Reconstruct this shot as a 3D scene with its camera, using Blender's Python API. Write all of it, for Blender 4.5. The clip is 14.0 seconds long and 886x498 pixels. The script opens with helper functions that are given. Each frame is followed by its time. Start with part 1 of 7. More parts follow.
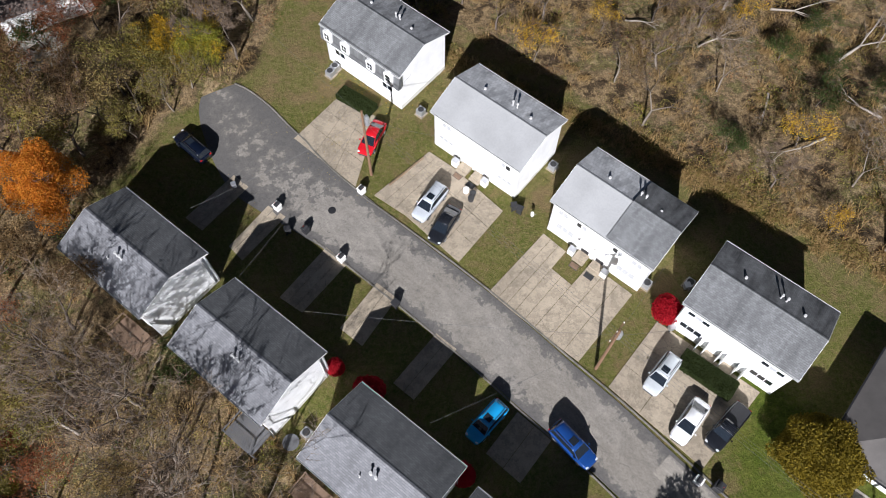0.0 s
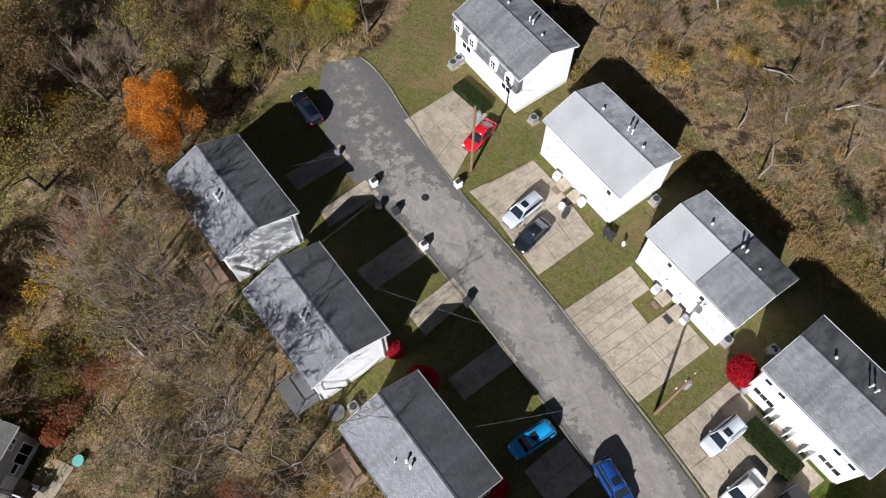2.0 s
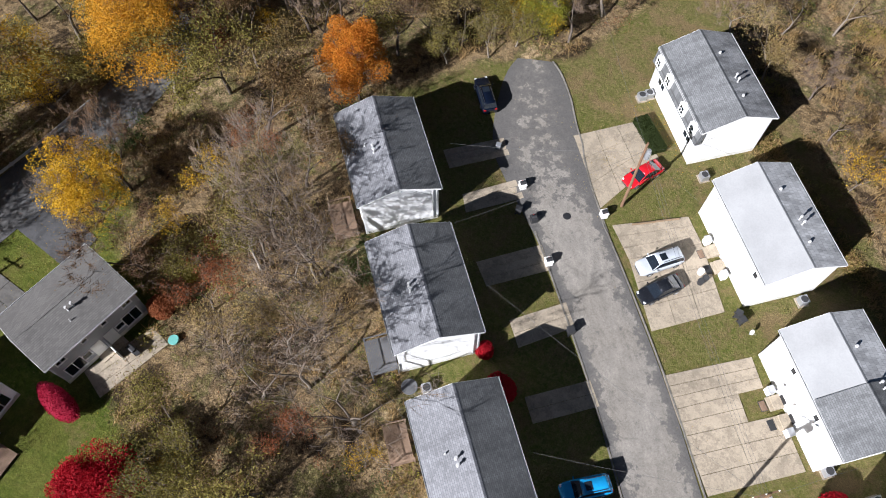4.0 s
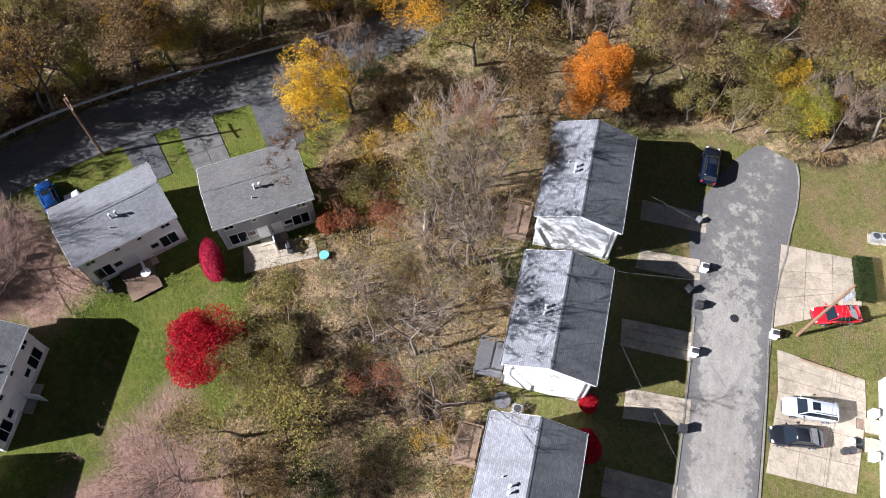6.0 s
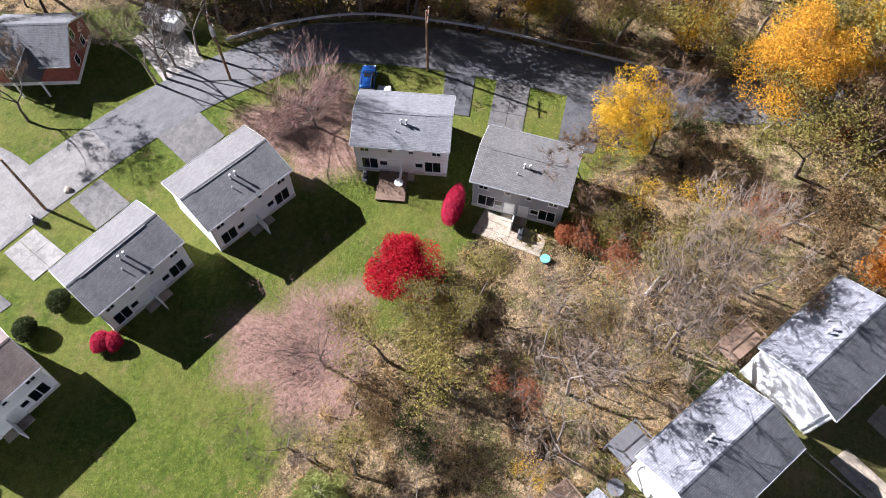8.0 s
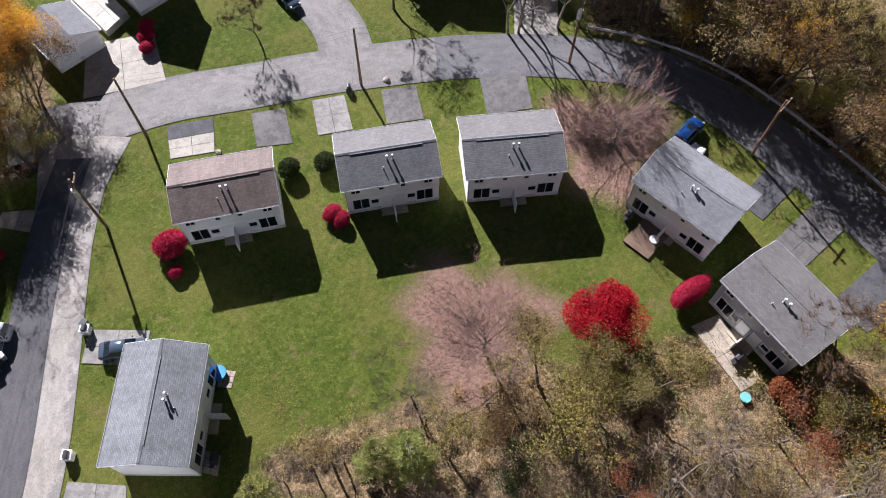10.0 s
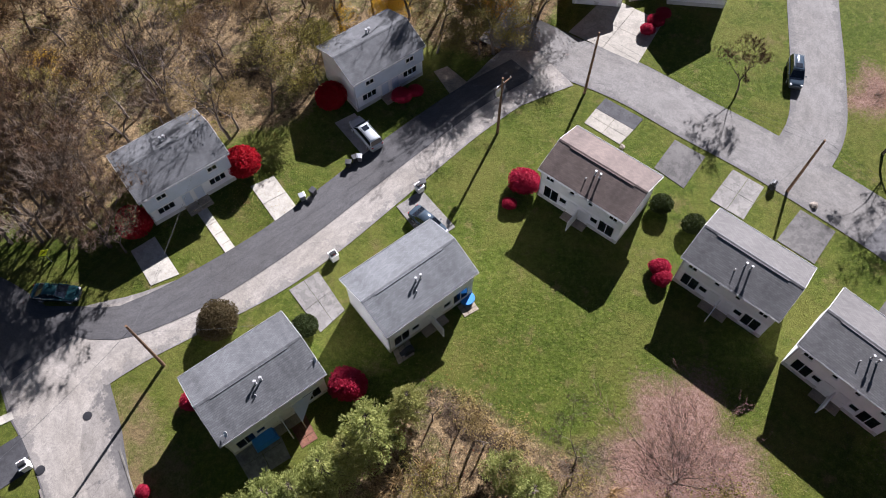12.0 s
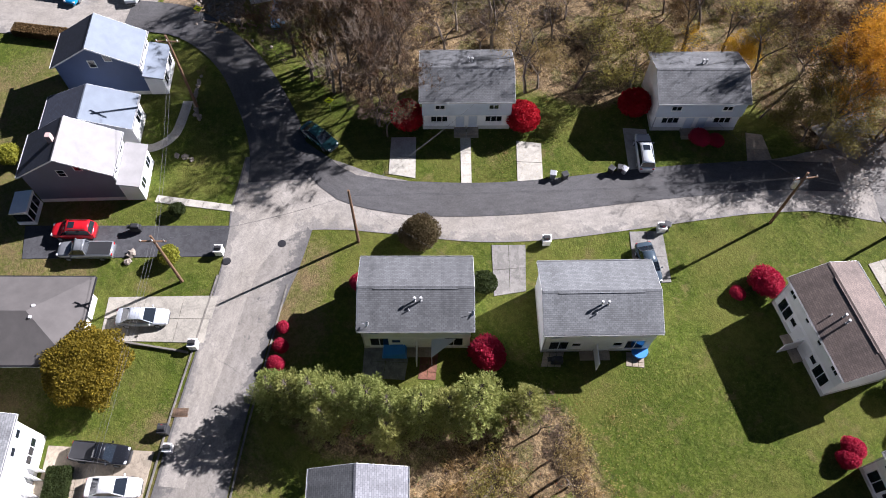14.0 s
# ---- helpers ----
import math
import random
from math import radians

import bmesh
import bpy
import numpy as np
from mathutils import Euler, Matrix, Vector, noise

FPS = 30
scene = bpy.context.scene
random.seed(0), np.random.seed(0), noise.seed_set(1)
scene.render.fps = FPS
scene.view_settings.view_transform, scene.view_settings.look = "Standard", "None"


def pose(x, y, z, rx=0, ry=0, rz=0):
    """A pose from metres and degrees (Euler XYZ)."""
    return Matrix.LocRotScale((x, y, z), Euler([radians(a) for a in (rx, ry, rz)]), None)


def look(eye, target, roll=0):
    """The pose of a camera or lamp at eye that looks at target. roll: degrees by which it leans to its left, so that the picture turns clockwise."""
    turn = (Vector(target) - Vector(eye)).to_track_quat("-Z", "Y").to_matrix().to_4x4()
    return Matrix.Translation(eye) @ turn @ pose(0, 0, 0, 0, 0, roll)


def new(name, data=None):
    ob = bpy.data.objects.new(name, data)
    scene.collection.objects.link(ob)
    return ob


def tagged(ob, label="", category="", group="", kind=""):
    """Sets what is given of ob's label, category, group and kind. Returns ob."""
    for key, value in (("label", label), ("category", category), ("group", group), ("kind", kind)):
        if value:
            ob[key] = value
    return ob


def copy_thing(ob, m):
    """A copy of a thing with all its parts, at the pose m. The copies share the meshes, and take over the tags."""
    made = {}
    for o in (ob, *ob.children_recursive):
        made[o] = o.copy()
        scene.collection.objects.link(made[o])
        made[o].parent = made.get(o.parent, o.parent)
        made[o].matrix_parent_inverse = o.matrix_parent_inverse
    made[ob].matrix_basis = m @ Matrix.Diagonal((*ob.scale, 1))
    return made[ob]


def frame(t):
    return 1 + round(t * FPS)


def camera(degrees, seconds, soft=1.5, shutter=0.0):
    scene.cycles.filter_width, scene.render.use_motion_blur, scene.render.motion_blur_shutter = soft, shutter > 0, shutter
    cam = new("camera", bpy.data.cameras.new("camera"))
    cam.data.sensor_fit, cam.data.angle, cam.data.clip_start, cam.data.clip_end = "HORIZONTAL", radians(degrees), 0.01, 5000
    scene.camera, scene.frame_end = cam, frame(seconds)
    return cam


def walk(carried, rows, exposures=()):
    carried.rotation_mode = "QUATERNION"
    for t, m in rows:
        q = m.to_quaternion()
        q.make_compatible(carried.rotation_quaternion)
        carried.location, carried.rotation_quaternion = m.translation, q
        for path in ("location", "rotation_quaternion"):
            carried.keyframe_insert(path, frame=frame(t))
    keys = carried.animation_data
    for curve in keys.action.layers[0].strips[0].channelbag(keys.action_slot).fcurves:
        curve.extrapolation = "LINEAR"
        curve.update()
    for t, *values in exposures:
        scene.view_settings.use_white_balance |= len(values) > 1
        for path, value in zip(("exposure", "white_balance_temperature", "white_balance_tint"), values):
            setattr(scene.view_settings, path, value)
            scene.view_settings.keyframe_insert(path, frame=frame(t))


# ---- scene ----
cam = camera(62.5, 14.0, soft=1.0)
PATH = [
    (0, 0.00, 0.00, 67.17, 26.24, 0.01, 0.45),
    (0.5, -0.01, -0.07, 67.06, 26.33, 1.49, 0.34),
    (1, -0.03, -0.13, 66.89, 26.42, 5.53, 0.26),
    (1.5, -0.07, -0.22, 66.69, 26.55, 9.99, 0.17),
    (2, -0.13, -0.35, 66.47, 26.74, 14.27, 0.16),
    (2.5, -0.12, -0.47, 66.26, 26.90, 18.75, 0.05),
    (3, 0.03, -0.49, 66.12, 26.98, 24.25, -0.14),
    (5.5, 1.71, 0.63, 65.64, 27.85, 58.71, -0.43),
    (6, 1.93, 0.75, 65.59, 28.18, 66.26, -0.37),
    (6.5, 2.02, 0.87, 65.61, 28.44, 74.64, -0.07),
    (7, 2.05, 1.11, 65.66, 28.60, 84.22, 0.19),
    (7.5, 2.01, 1.30, 65.79, 28.64, 93.93, 0.35),
    (8, 1.87, 1.44, 65.96, 28.62, 103.27, 0.45),
    (10.5, -0.38, 1.65, 66.05, 28.10, 152.38, 0.54),
    (11, -0.93, 1.79, 65.98, 28.25, 165.10, 0.02),
    (11.5, -1.59, 1.94, 65.82, 28.59, 179.69, -0.18),
    (12, -2.23, 1.99, 65.64, 29.00, 193.81, -0.28),
    (12.5, -2.84, 1.89, 65.44, 29.46, 207.90, -0.12),
    (13, -3.40, 1.73, 65.24, 29.89, 221.95, 0.26),
    (13.5, -3.99, 1.61, 65.02, 30.28, 230.01, 0.53),
    (14, -4.59, 1.68, 64.82, 28.93, 230.52, 0.15),
]


def heading(x, y, z, tilt, yaw, lean):
    """Pose of the flown camera: turn to yaw, tilt down, lean about its own view."""
    return pose(x, y, z, 0, 0, yaw) @ pose(0, 0, 0, tilt) @ pose(0, 0, 0, 0, 0, lean)


walk(cam, [(t, heading(x, y, z, tilt, yaw, lean)) for t, x, y, z, tilt, yaw, lean in PATH],
     exposures=[(0, 0.90, 6000, 12.5), (3, 1.05, 6000, 12.5), (5.5, 1.56, 5830, 13.5), (6.5, 1.82, 5780, 15), (8, 2.08, 5800, 18), (10.5, 1.50, 5900, 20), (14, 1.57, 5950, 19)])

# ---- light ----
SUN_ELEV, SUN_AZ = radians(31.6), radians(259)          # the sun's place, turned from +x to +y
sun_way = Vector((math.cos(SUN_AZ) * math.cos(SUN_ELEV), math.sin(SUN_AZ) * math.cos(SUN_ELEV), math.sin(SUN_ELEV)))
world = bpy.data.worlds.new("world")
scene.world = world
world.use_nodes = True
_w = world.node_tree
_sky = _w.nodes.new("ShaderNodeTexSky")
_sky.sky_type, _sky.sun_disc = "NISHITA", False
_sky.sun_elevation, _sky.sun_rotation = SUN_ELEV, math.pi / 2 - SUN_AZ
_sky.ozone_density = 4.0
_w.nodes["Background"].inputs["Strength"].default_value = 0.013
_w.links.new(_sky.outputs["Color"], _w.nodes["Background"].inputs["Color"])
sun_data = bpy.data.lights.new("sun", "SUN")
sun_data.energy, sun_data.angle, sun_data.color = 5.0, radians(0.53), (1.0, 0.965, 0.925)
sun_ob = new("sun", sun_data)
sun_ob.matrix_world = look(sun_way * 200, (0, 0, 0))


# ---- materials ----
def material(name, rough=0.8, metal=0.0):
    m = bpy.data.materials.new(name)
    m.use_nodes = True
    b = m.node_tree.nodes["Principled BSDF"]
    b.inputs["Roughness"].default_value, b.inputs["Metallic"].default_value = rough, metal
    return m, m.node_tree, b


def node(t, kind, **values):
    n = t.nodes.new(kind)
    for k, v in values.items():
        n.inputs[k.replace("_", " ")].default_value = v
    return n


def coords(t, what="Object", scale=None):
    c = t.nodes.new("ShaderNodeTexCoord").outputs[what]
    if scale is None:
        return c
    mp = t.nodes.new("ShaderNodeMapping")
    mp.inputs["Scale"].default_value = scale
    t.links.new(c, mp.inputs["Vector"])
    return mp.outputs["Vector"]


def noise_of(t, vec, scale, detail=4.0, rough=0.6):
    n = node(t, "ShaderNodeTexNoise", Scale=scale, Detail=detail, Roughness=rough)
    t.links.new(vec, n.inputs["Vector"])
    return n.outputs["Fac"]


def ramp(t, fac, *stops):
    r = t.nodes.new("ShaderNodeValToRGB")
    while len(r.color_ramp.elements) < len(stops):
        r.color_ramp.elements.new(0.5)
    for e, (p, c) in zip(r.color_ramp.elements, stops):
        e.position, e.color = p, (*c, 1) if len(c) == 3 else c
    t.links.new(fac, r.inputs["Fac"])
    return r.outputs["Color"]


def mix(t, fac, a, b, how="MIX"):
    n = t.nodes.new("ShaderNodeMix")
    n.data_type, n.blend_type = "RGBA", how
    for socket, v in ((n.inputs[0], fac), (n.inputs[6], a), (n.inputs[7], b)):
        if isinstance(v, (int, float)):
            socket.default_value = v
        elif isinstance(v, tuple):
            socket.default_value = (*v, 1)
        else:
            t.links.new(v, socket)
    return n.outputs[2]


def bump(t, b, height, strength=0.4, distance=0.02):
    n = node(t, "ShaderNodeBump", Strength=strength, Distance=distance)
    t.links.new(height, n.inputs["Height"])
    t.links.new(n.outputs["Normal"], b.inputs["Normal"])


def gray(v):
    return (v, v, v)


def shade(c, k):
    return tuple(min(1.0, v * k) for v in c)


def plain(name, colour, rough=0.6, metal=0.0, vary=0.25, scale=6.0, relief=0.0):
    """A painted, moulded or cast surface with wear at two scales."""
    m, t, b = material(name, rough, metal)
    vec = coords(t)
    big, fine = noise_of(t, vec, scale * 0.15, 3), noise_of(t, vec, scale * 3, 5)
    c = mix(t, ramp(t, big, (0.3, gray(0)), (0.7, gray(1))), shade(colour, 1 - vary * 0.6), shade(colour, 1 + vary * 0.4))
    c = mix(t, ramp(t, fine, (0.35, gray(0)), (0.75, gray(1))), c, mix(t, 1.0, c, gray(1 - vary * 0.5), "MULTIPLY"))
    t.links.new(c, b.inputs["Base Color"])
    if relief:
        bump(t, b, fine, relief)
    return m


def varied(name, colours, rough=0.8, spread=1.0, island=True):
    """Leaves, twigs and bark: the colour goes from piece to piece and from object to object."""
    m, t, b = material(name, rough)
    geo, info = t.nodes.new("ShaderNodeNewGeometry"), t.nodes.new("ShaderNodeObjectInfo")
    stops = [(i / max(1, len(colours) - 1), c) for i, c in enumerate(colours)]
    per = t.nodes.new("ShaderNodeMath")
    per.operation = "MULTIPLY_ADD"
    t.links.new(geo.outputs["Random Per Island"], per.inputs[0])
    per.inputs[1].default_value = 0.65 * spread
    half = t.nodes.new("ShaderNodeMath")
    half.operation = "MULTIPLY"
    t.links.new(info.outputs["Random"], half.inputs[0])
    half.inputs[1].default_value = 0.35
    t.links.new(half.outputs[0], per.inputs[2])
    t.links.new(ramp(t, per.outputs[0], *stops), b.inputs["Base Color"])
    b.inputs["Specular IOR Level"].default_value = 0.2
    return m


def leafy(name, colours):
    m = varied(name, colours, 0.7)
    t = m.node_tree
    b = t.nodes["Principled BSDF"]
    trans = t.nodes.new("ShaderNodeBsdfTranslucent")
    t.links.new(b.inputs["Base Color"].links[0].from_socket, trans.inputs["Color"])
    add = t.nodes.new("ShaderNodeMixShader")
    add.inputs[0].default_value = 0.45
    t.links.new(b.outputs[0], add.inputs[1])
    t.links.new(trans.outputs[0], add.inputs[2])
    t.links.new(add.outputs[0], t.nodes["Material Output"].inputs["Surface"])
    return m


def shingles(name, colour, streak=0.35, course=0.17):
    """Asphalt shingles: courses along x, tabs, dark algae streaks down the slope."""
    m, t, b = material(name, 0.85)
    vec = coords(t)
    brick = node(t, "ShaderNodeTexBrick", Color1=(*shade(colour, 0.84), 1), Color2=(*shade(colour, 1.2), 1), Mortar=(*shade(colour, 0.6), 1),
                 Scale=1.0, Mortar_Size=0.016, Mortar_Smooth=0.3, Bias=0.0, Brick_Width=0.33, Row_Height=course)
    t.links.new(vec, brick.inputs["Vector"])
    stripes = noise_of(t, coords(t, "Object", (0.9, 0.16, 0.5)), 1.0, 5, 0.6)
    blot = noise_of(t, vec, 0.35, 3)
    c = mix(t, ramp(t, stripes, (0.42, gray(0)), (0.72, gray(1))), brick.outputs["Color"], mix(t, 1.0, brick.outputs["Color"], gray(1 - streak), "MULTIPLY"))
    c = mix(t, ramp(t, blot, (0.35, gray(0)), (0.7, gray(1))), c, mix(t, 1.0, c, gray(1.18), "MULTIPLY"))
    t.links.new(c, b.inputs["Base Color"])
    bump(t, b, brick.outputs["Fac"], -0.35, 0.01)
    return m


def siding(name, colour, lap=0.13):
    """Horizontal vinyl laps with faint grime."""
    m, t, b = material(name, 0.55)
    vec = coords(t)
    wave = t.nodes.new("ShaderNodeTexWave")
    wave.bands_direction, wave.wave_profile = "Z", "SAW"
    wave.inputs["Scale"].default_value = 0.314 / lap
    t.links.new(vec, wave.inputs["Vector"])
    n = noise_of(t, vec, 0.7, 4)
    c = mix(t, ramp(t, n, (0.35, gray(0)), (0.75, gray(1))), colour, shade(colour, 0.86))
    c = mix(t, ramp(t, wave.outputs["Fac"], (0.0, gray(0.72)), (0.12, gray(1)), (1.0, gray(1))), mix(t, 1.0, c, gray(0.62), "MULTIPLY"), c)
    t.links.new(c, b.inputs["Base Color"])
    bump(t, b, wave.outputs["Fac"], 0.5, 0.015)
    return m


def paving(name, colour, patch=0.35, cracks=True, rough=0.9, scale=1.0):
    """Worn asphalt or concrete: grain, blotches, stains and cracks."""
    m, t, b = material(name, rough)
    vec = coords(t)
    big, mid, fine = noise_of(t, vec, 0.12 * scale, 4), noise_of(t, vec, 0.9 * scale, 8, 0.78), noise_of(t, vec, 7, 5, 0.75)
    c = mix(t, ramp(t, big, (0.36, gray(0)), (0.62, gray(1))), shade(colour, 1 - patch * 0.55), shade(colour, 1 + patch * 0.45))
    c = mix(t, ramp(t, mid, (0.50, gray(0)), (0.53, gray(1))), c, mix(t, 1.0, c, gray(1 - patch * 0.8), "MULTIPLY"))
    worn = noise_of(t, vec, 0.3 * scale, 10, 0.82)
    c = mix(t, ramp(t, worn, (0.52, gray(0)), (0.545, gray(1))), c, mix(t, 1.0, c, gray(1 - patch * 0.7), "MULTIPLY"))
    c = mix(t, ramp(t, fine, (0.35, gray(0)), (0.65, gray(1))), mix(t, 1.0, c, gray(0.78), "MULTIPLY"), c)
    if cracks:
        v = node(t, "ShaderNodeTexVoronoi", Scale=0.22)
        v.feature = "DISTANCE_TO_EDGE"
        warp = t.nodes.new("ShaderNodeVectorMath")
        warp.operation = "ADD"
        n = node(t, "ShaderNodeTexNoise", Scale=1.1, Detail=7.0, Roughness=0.7)
        t.links.new(vec, n.inputs["Vector"])
        t.links.new(vec, warp.inputs[0])
        t.links.new(n.outputs["Color"], warp.inputs[1])
        t.links.new(warp.outputs[0], v.inputs["Vector"])
        worn = ramp(t, noise_of(t, vec, 0.25, 3), (0.52, gray(0)), (0.60, gray(0.9)))
        c = mix(t, mix(t, 1.0, ramp(t, v.outputs["Distance"], (0.0, gray(1)), (0.007, gray(0))), worn, "MULTIPLY"), c, shade(colour, 0.4))
    t.links.new(c, b.inputs["Base Color"])
    bump(t, b, fine, 0.3, 0.01)
    return m


def road_surface(name, colour, dark, stain=0.5, dead_end=0.0):
    """Rolled asphalt: grain, wheel-worn streaks along the road, ragged darker seal along both edges and cracks."""
    m, t, b = material(name, 0.9)
    vec = coords(t)
    lane = t.nodes.new("ShaderNodeVertexColor")
    lane.layer_name = "lane"
    sep = t.nodes.new("ShaderNodeSeparateColor")
    t.links.new(lane.outputs["Color"], sep.inputs["Color"])

    def sums(op, x, y, z=0.0):
        n = t.nodes.new("ShaderNodeMath")
        n.operation = op
        for k, v in enumerate((x, y, z)):
            if isinstance(v, (int, float)):
                n.inputs[k].default_value = v
            else:
                t.links.new(v, n.inputs[k])
        return n.outputs[0]

    off = sums("ABSOLUTE", sums("MULTIPLY_ADD", sep.outputs["Red"], 2.0, -1.0), 0.0)
    edge = sums("MULTIPLY", sums("POWER", off, 3.0), stain)
    end = sums("MULTIPLY", ramp(t, sep.outputs["Blue"], (0.0, gray(1)), (0.16, gray(0.75)), (0.24, gray(0))), dead_end)
    flow = t.nodes.new("ShaderNodeCombineXYZ")
    t.links.new(sums("MULTIPLY", sep.outputs["Red"], 5.0), flow.inputs[0])
    t.links.new(sums("MULTIPLY", sep.outputs["Green"], 6.0), flow.inputs[1])
    streak = noise_of(t, flow.outputs[0], 1.6, 6, 0.65)
    mid, fine, grit, big = noise_of(t, vec, 0.75, 9, 0.74), noise_of(t, vec, 5, 6, 0.75), noise_of(t, vec, 24, 3, 0.8), noise_of(t, vec, 0.13, 3)
    c = mix(t, ramp(t, streak, (0.36, gray(0)), (0.64, gray(1))), shade(colour, 0.84), shade(colour, 1.13))
    c = mix(t, ramp(t, big, (0.40, gray(0)), (0.60, gray(1))), c, mix(t, 1.0, c, (0.90, 0.89, 0.87), "MULTIPLY"))
    ragged = sums("ADD", sums("MULTIPLY_ADD", mid, 1.7, -0.50), sums("ADD", edge, end))
    c = mix(t, ramp(t, ragged, (0.56, gray(0)), (0.62, gray(0.75)), (0.9, gray(1))), c, dark)
    c = mix(t, 1.0, c, ramp(t, fine, (0.36, gray(0.80)), (0.5, gray(1)), (0.66, gray(1.15))), "MULTIPLY")
    c = mix(t, 1.0, c, ramp(t, grit, (0.34, gray(0.72)), (0.5, gray(1)), (0.68, gray(1.28))), "MULTIPLY")
    v = node(t, "ShaderNodeTexVoronoi", Scale=0.2)
    v.feature = "DISTANCE_TO_EDGE"
    n = node(t, "ShaderNodeTexNoise", Scale=0.7, Detail=5.0)
    warp = t.nodes.new("ShaderNodeVectorMath")
    warp.operation = "ADD"
    t.links.new(vec, n.inputs["Vector"])
    t.links.new(vec, warp.inputs[0])
    t.links.new(n.outputs["Color"], warp.inputs[1])
    t.links.new(warp.outputs[0], v.inputs["Vector"])
    worn = ramp(t, noise_of(t, vec, 0.2, 3), (0.50, gray(0)), (0.60, gray(0.6)))
    c = mix(t, mix(t, 1.0, ramp(t, v.outputs["Distance"], (0.0, gray(1)), (0.009, gray(0))), worn, "MULTIPLY"), c, shade(dark, 0.7))
    t.links.new(c, b.inputs["Base Color"])
    bump(t, b, fine, 0.35, 0.012)
    return m


def ground_material():
    """Grass, dry grass and leaf litter, by three soft zones that the ground carries."""
    m, t, b = material("ground_cover", 0.95)
    vec = coords(t)
    zone = t.nodes.new("ShaderNodeVertexColor")
    zone.layer_name = "zone"
    sep = t.nodes.new("ShaderNodeSeparateColor")
    t.links.new(zone.outputs["Color"], sep.inputs["Color"])
    n_big, n_mid, n_fine, n_tiny = (noise_of(t, vec, s, 6, 0.7) for s in (0.09, 0.6, 2.6, 8))
    n_patch, n_tuft = noise_of(t, vec, 0.16, 9, 0.72), noise_of(t, vec, 1.5, 8, 0.85)
    n_bald, n_grit = noise_of(t, vec, 0.33, 7, 0.72), noise_of(t, vec, 22, 4, 0.8)
    lush = mix(t, ramp(t, n_mid, (0.35, gray(0)), (0.65, gray(1))), (0.054, 0.084, 0.009), (0.104, 0.136, 0.017))
    lush = mix(t, ramp(t, n_fine, (0.4, gray(0)), (0.7, gray(1))), lush, (0.052, 0.068, 0.012))
    lush = mix(t, ramp(t, n_big, (0.45, gray(0)), (0.60, gray(1))), lush, (0.118, 0.122, 0.026))
    lush = mix(t, ramp(t, n_tuft, (0.5, gray(0)), (0.62, gray(1))), lush, (0.112, 0.126, 0.026))
    lush = mix(t, ramp(t, n_bald, (0.56, gray(0)), (0.66, gray(0.8))), lush, (0.150, 0.125, 0.046))
    dry = mix(t, ramp(t, n_fine, (0.35, gray(0)), (0.65, gray(1))), (0.096, 0.098, 0.026), (0.172, 0.156, 0.054))
    dry = mix(t, ramp(t, n_bald, (0.47, gray(0)), (0.58, gray(1))), dry, (0.185, 0.135, 0.066))
    dry = mix(t, ramp(t, n_tuft, (0.5, gray(0)), (0.62, gray(1))), dry, (0.16, 0.12, 0.058))
    clump = ramp(t, n_tuft, (0.36, gray(0.78)), (0.47, gray(1.0)), (0.60, gray(1.2)))
    blades = ramp(t, n_grit, (0.36, gray(0.62)), (0.5, gray(1.0)), (0.66, gray(1.4)))
    lush, dry = (mix(t, 1.0, mix(t, 1.0, g, clump, "MULTIPLY"), blades, "MULTIPLY") for g in (lush, dry))
    tone = ramp(t, n_patch, (0.36, (0.035, 0.026, 0.017)), (0.43, (0.10, 0.070, 0.040)), (0.48, (0.37, 0.265, 0.142)), (0.53, (0.215, 0.155, 0.092)), (0.57, (0.165, 0.150, 0.055)), (0.64, (0.41, 0.305, 0.175)))
    speck = ramp(t, n_tiny, (0.30, gray(0.25)), (0.46, gray(0.8)), (0.58, gray(1.15)), (0.75, gray(1.75)))
    leaf = mix(t, 1.0, tone, speck, "MULTIPLY")
    leaf = mix(t, ramp(t, n_tuft, (0.40, gray(0)), (0.56, gray(1))), mix(t, 1.0, leaf, (0.5, 0.48, 0.45), "MULTIPLY"), leaf)
    leaf = mix(t, 1.0, leaf, blades, "MULTIPLY")
    pink = ramp(t, n_grit, (0.36, (0.12, 0.065, 0.045)), (0.5, (0.27, 0.165, 0.125)), (0.62, (0.43, 0.29, 0.235)))
    pink = mix(t, ramp(t, n_tuft, (0.46, gray(0)), (0.6, gray(1))), pink, mix(t, 1.0, pink, (0.62, 0.6, 0.5), "MULTIPLY"))

    def soft(channel):
        s = t.nodes.new("ShaderNodeMath")
        s.operation = "MULTIPLY_ADD"
        t.links.new(n_fine, s.inputs[0])
        s.inputs[1].default_value = 0.9
        half = t.nodes.new("ShaderNodeMath")
        half.operation = "SUBTRACT"
        t.links.new(sep.outputs[channel], half.inputs[0])
        half.inputs[1].default_value = 0.45
        t.links.new(half.outputs[0], s.inputs[2])
        return ramp(t, s.outputs[0], (0.3, gray(0)), (0.7, gray(1)))

    c = mix(t, soft("Green"), lush, dry)
    c = mix(t, soft("Red"), c, leaf)
    c = mix(t, soft("Blue"), c, pink)
    c = mix(t, ramp(t, n_tiny, (0.36, gray(0)), (0.62, gray(1))), mix(t, 1.0, c, gray(0.70), "MULTIPLY"), c)
    t.links.new(c, b.inputs["Base Color"])
    b.inputs["Specular IOR Level"].default_value = 0.1
    bump(t, b, n_tuft, 0.9, 0.25)
    return m


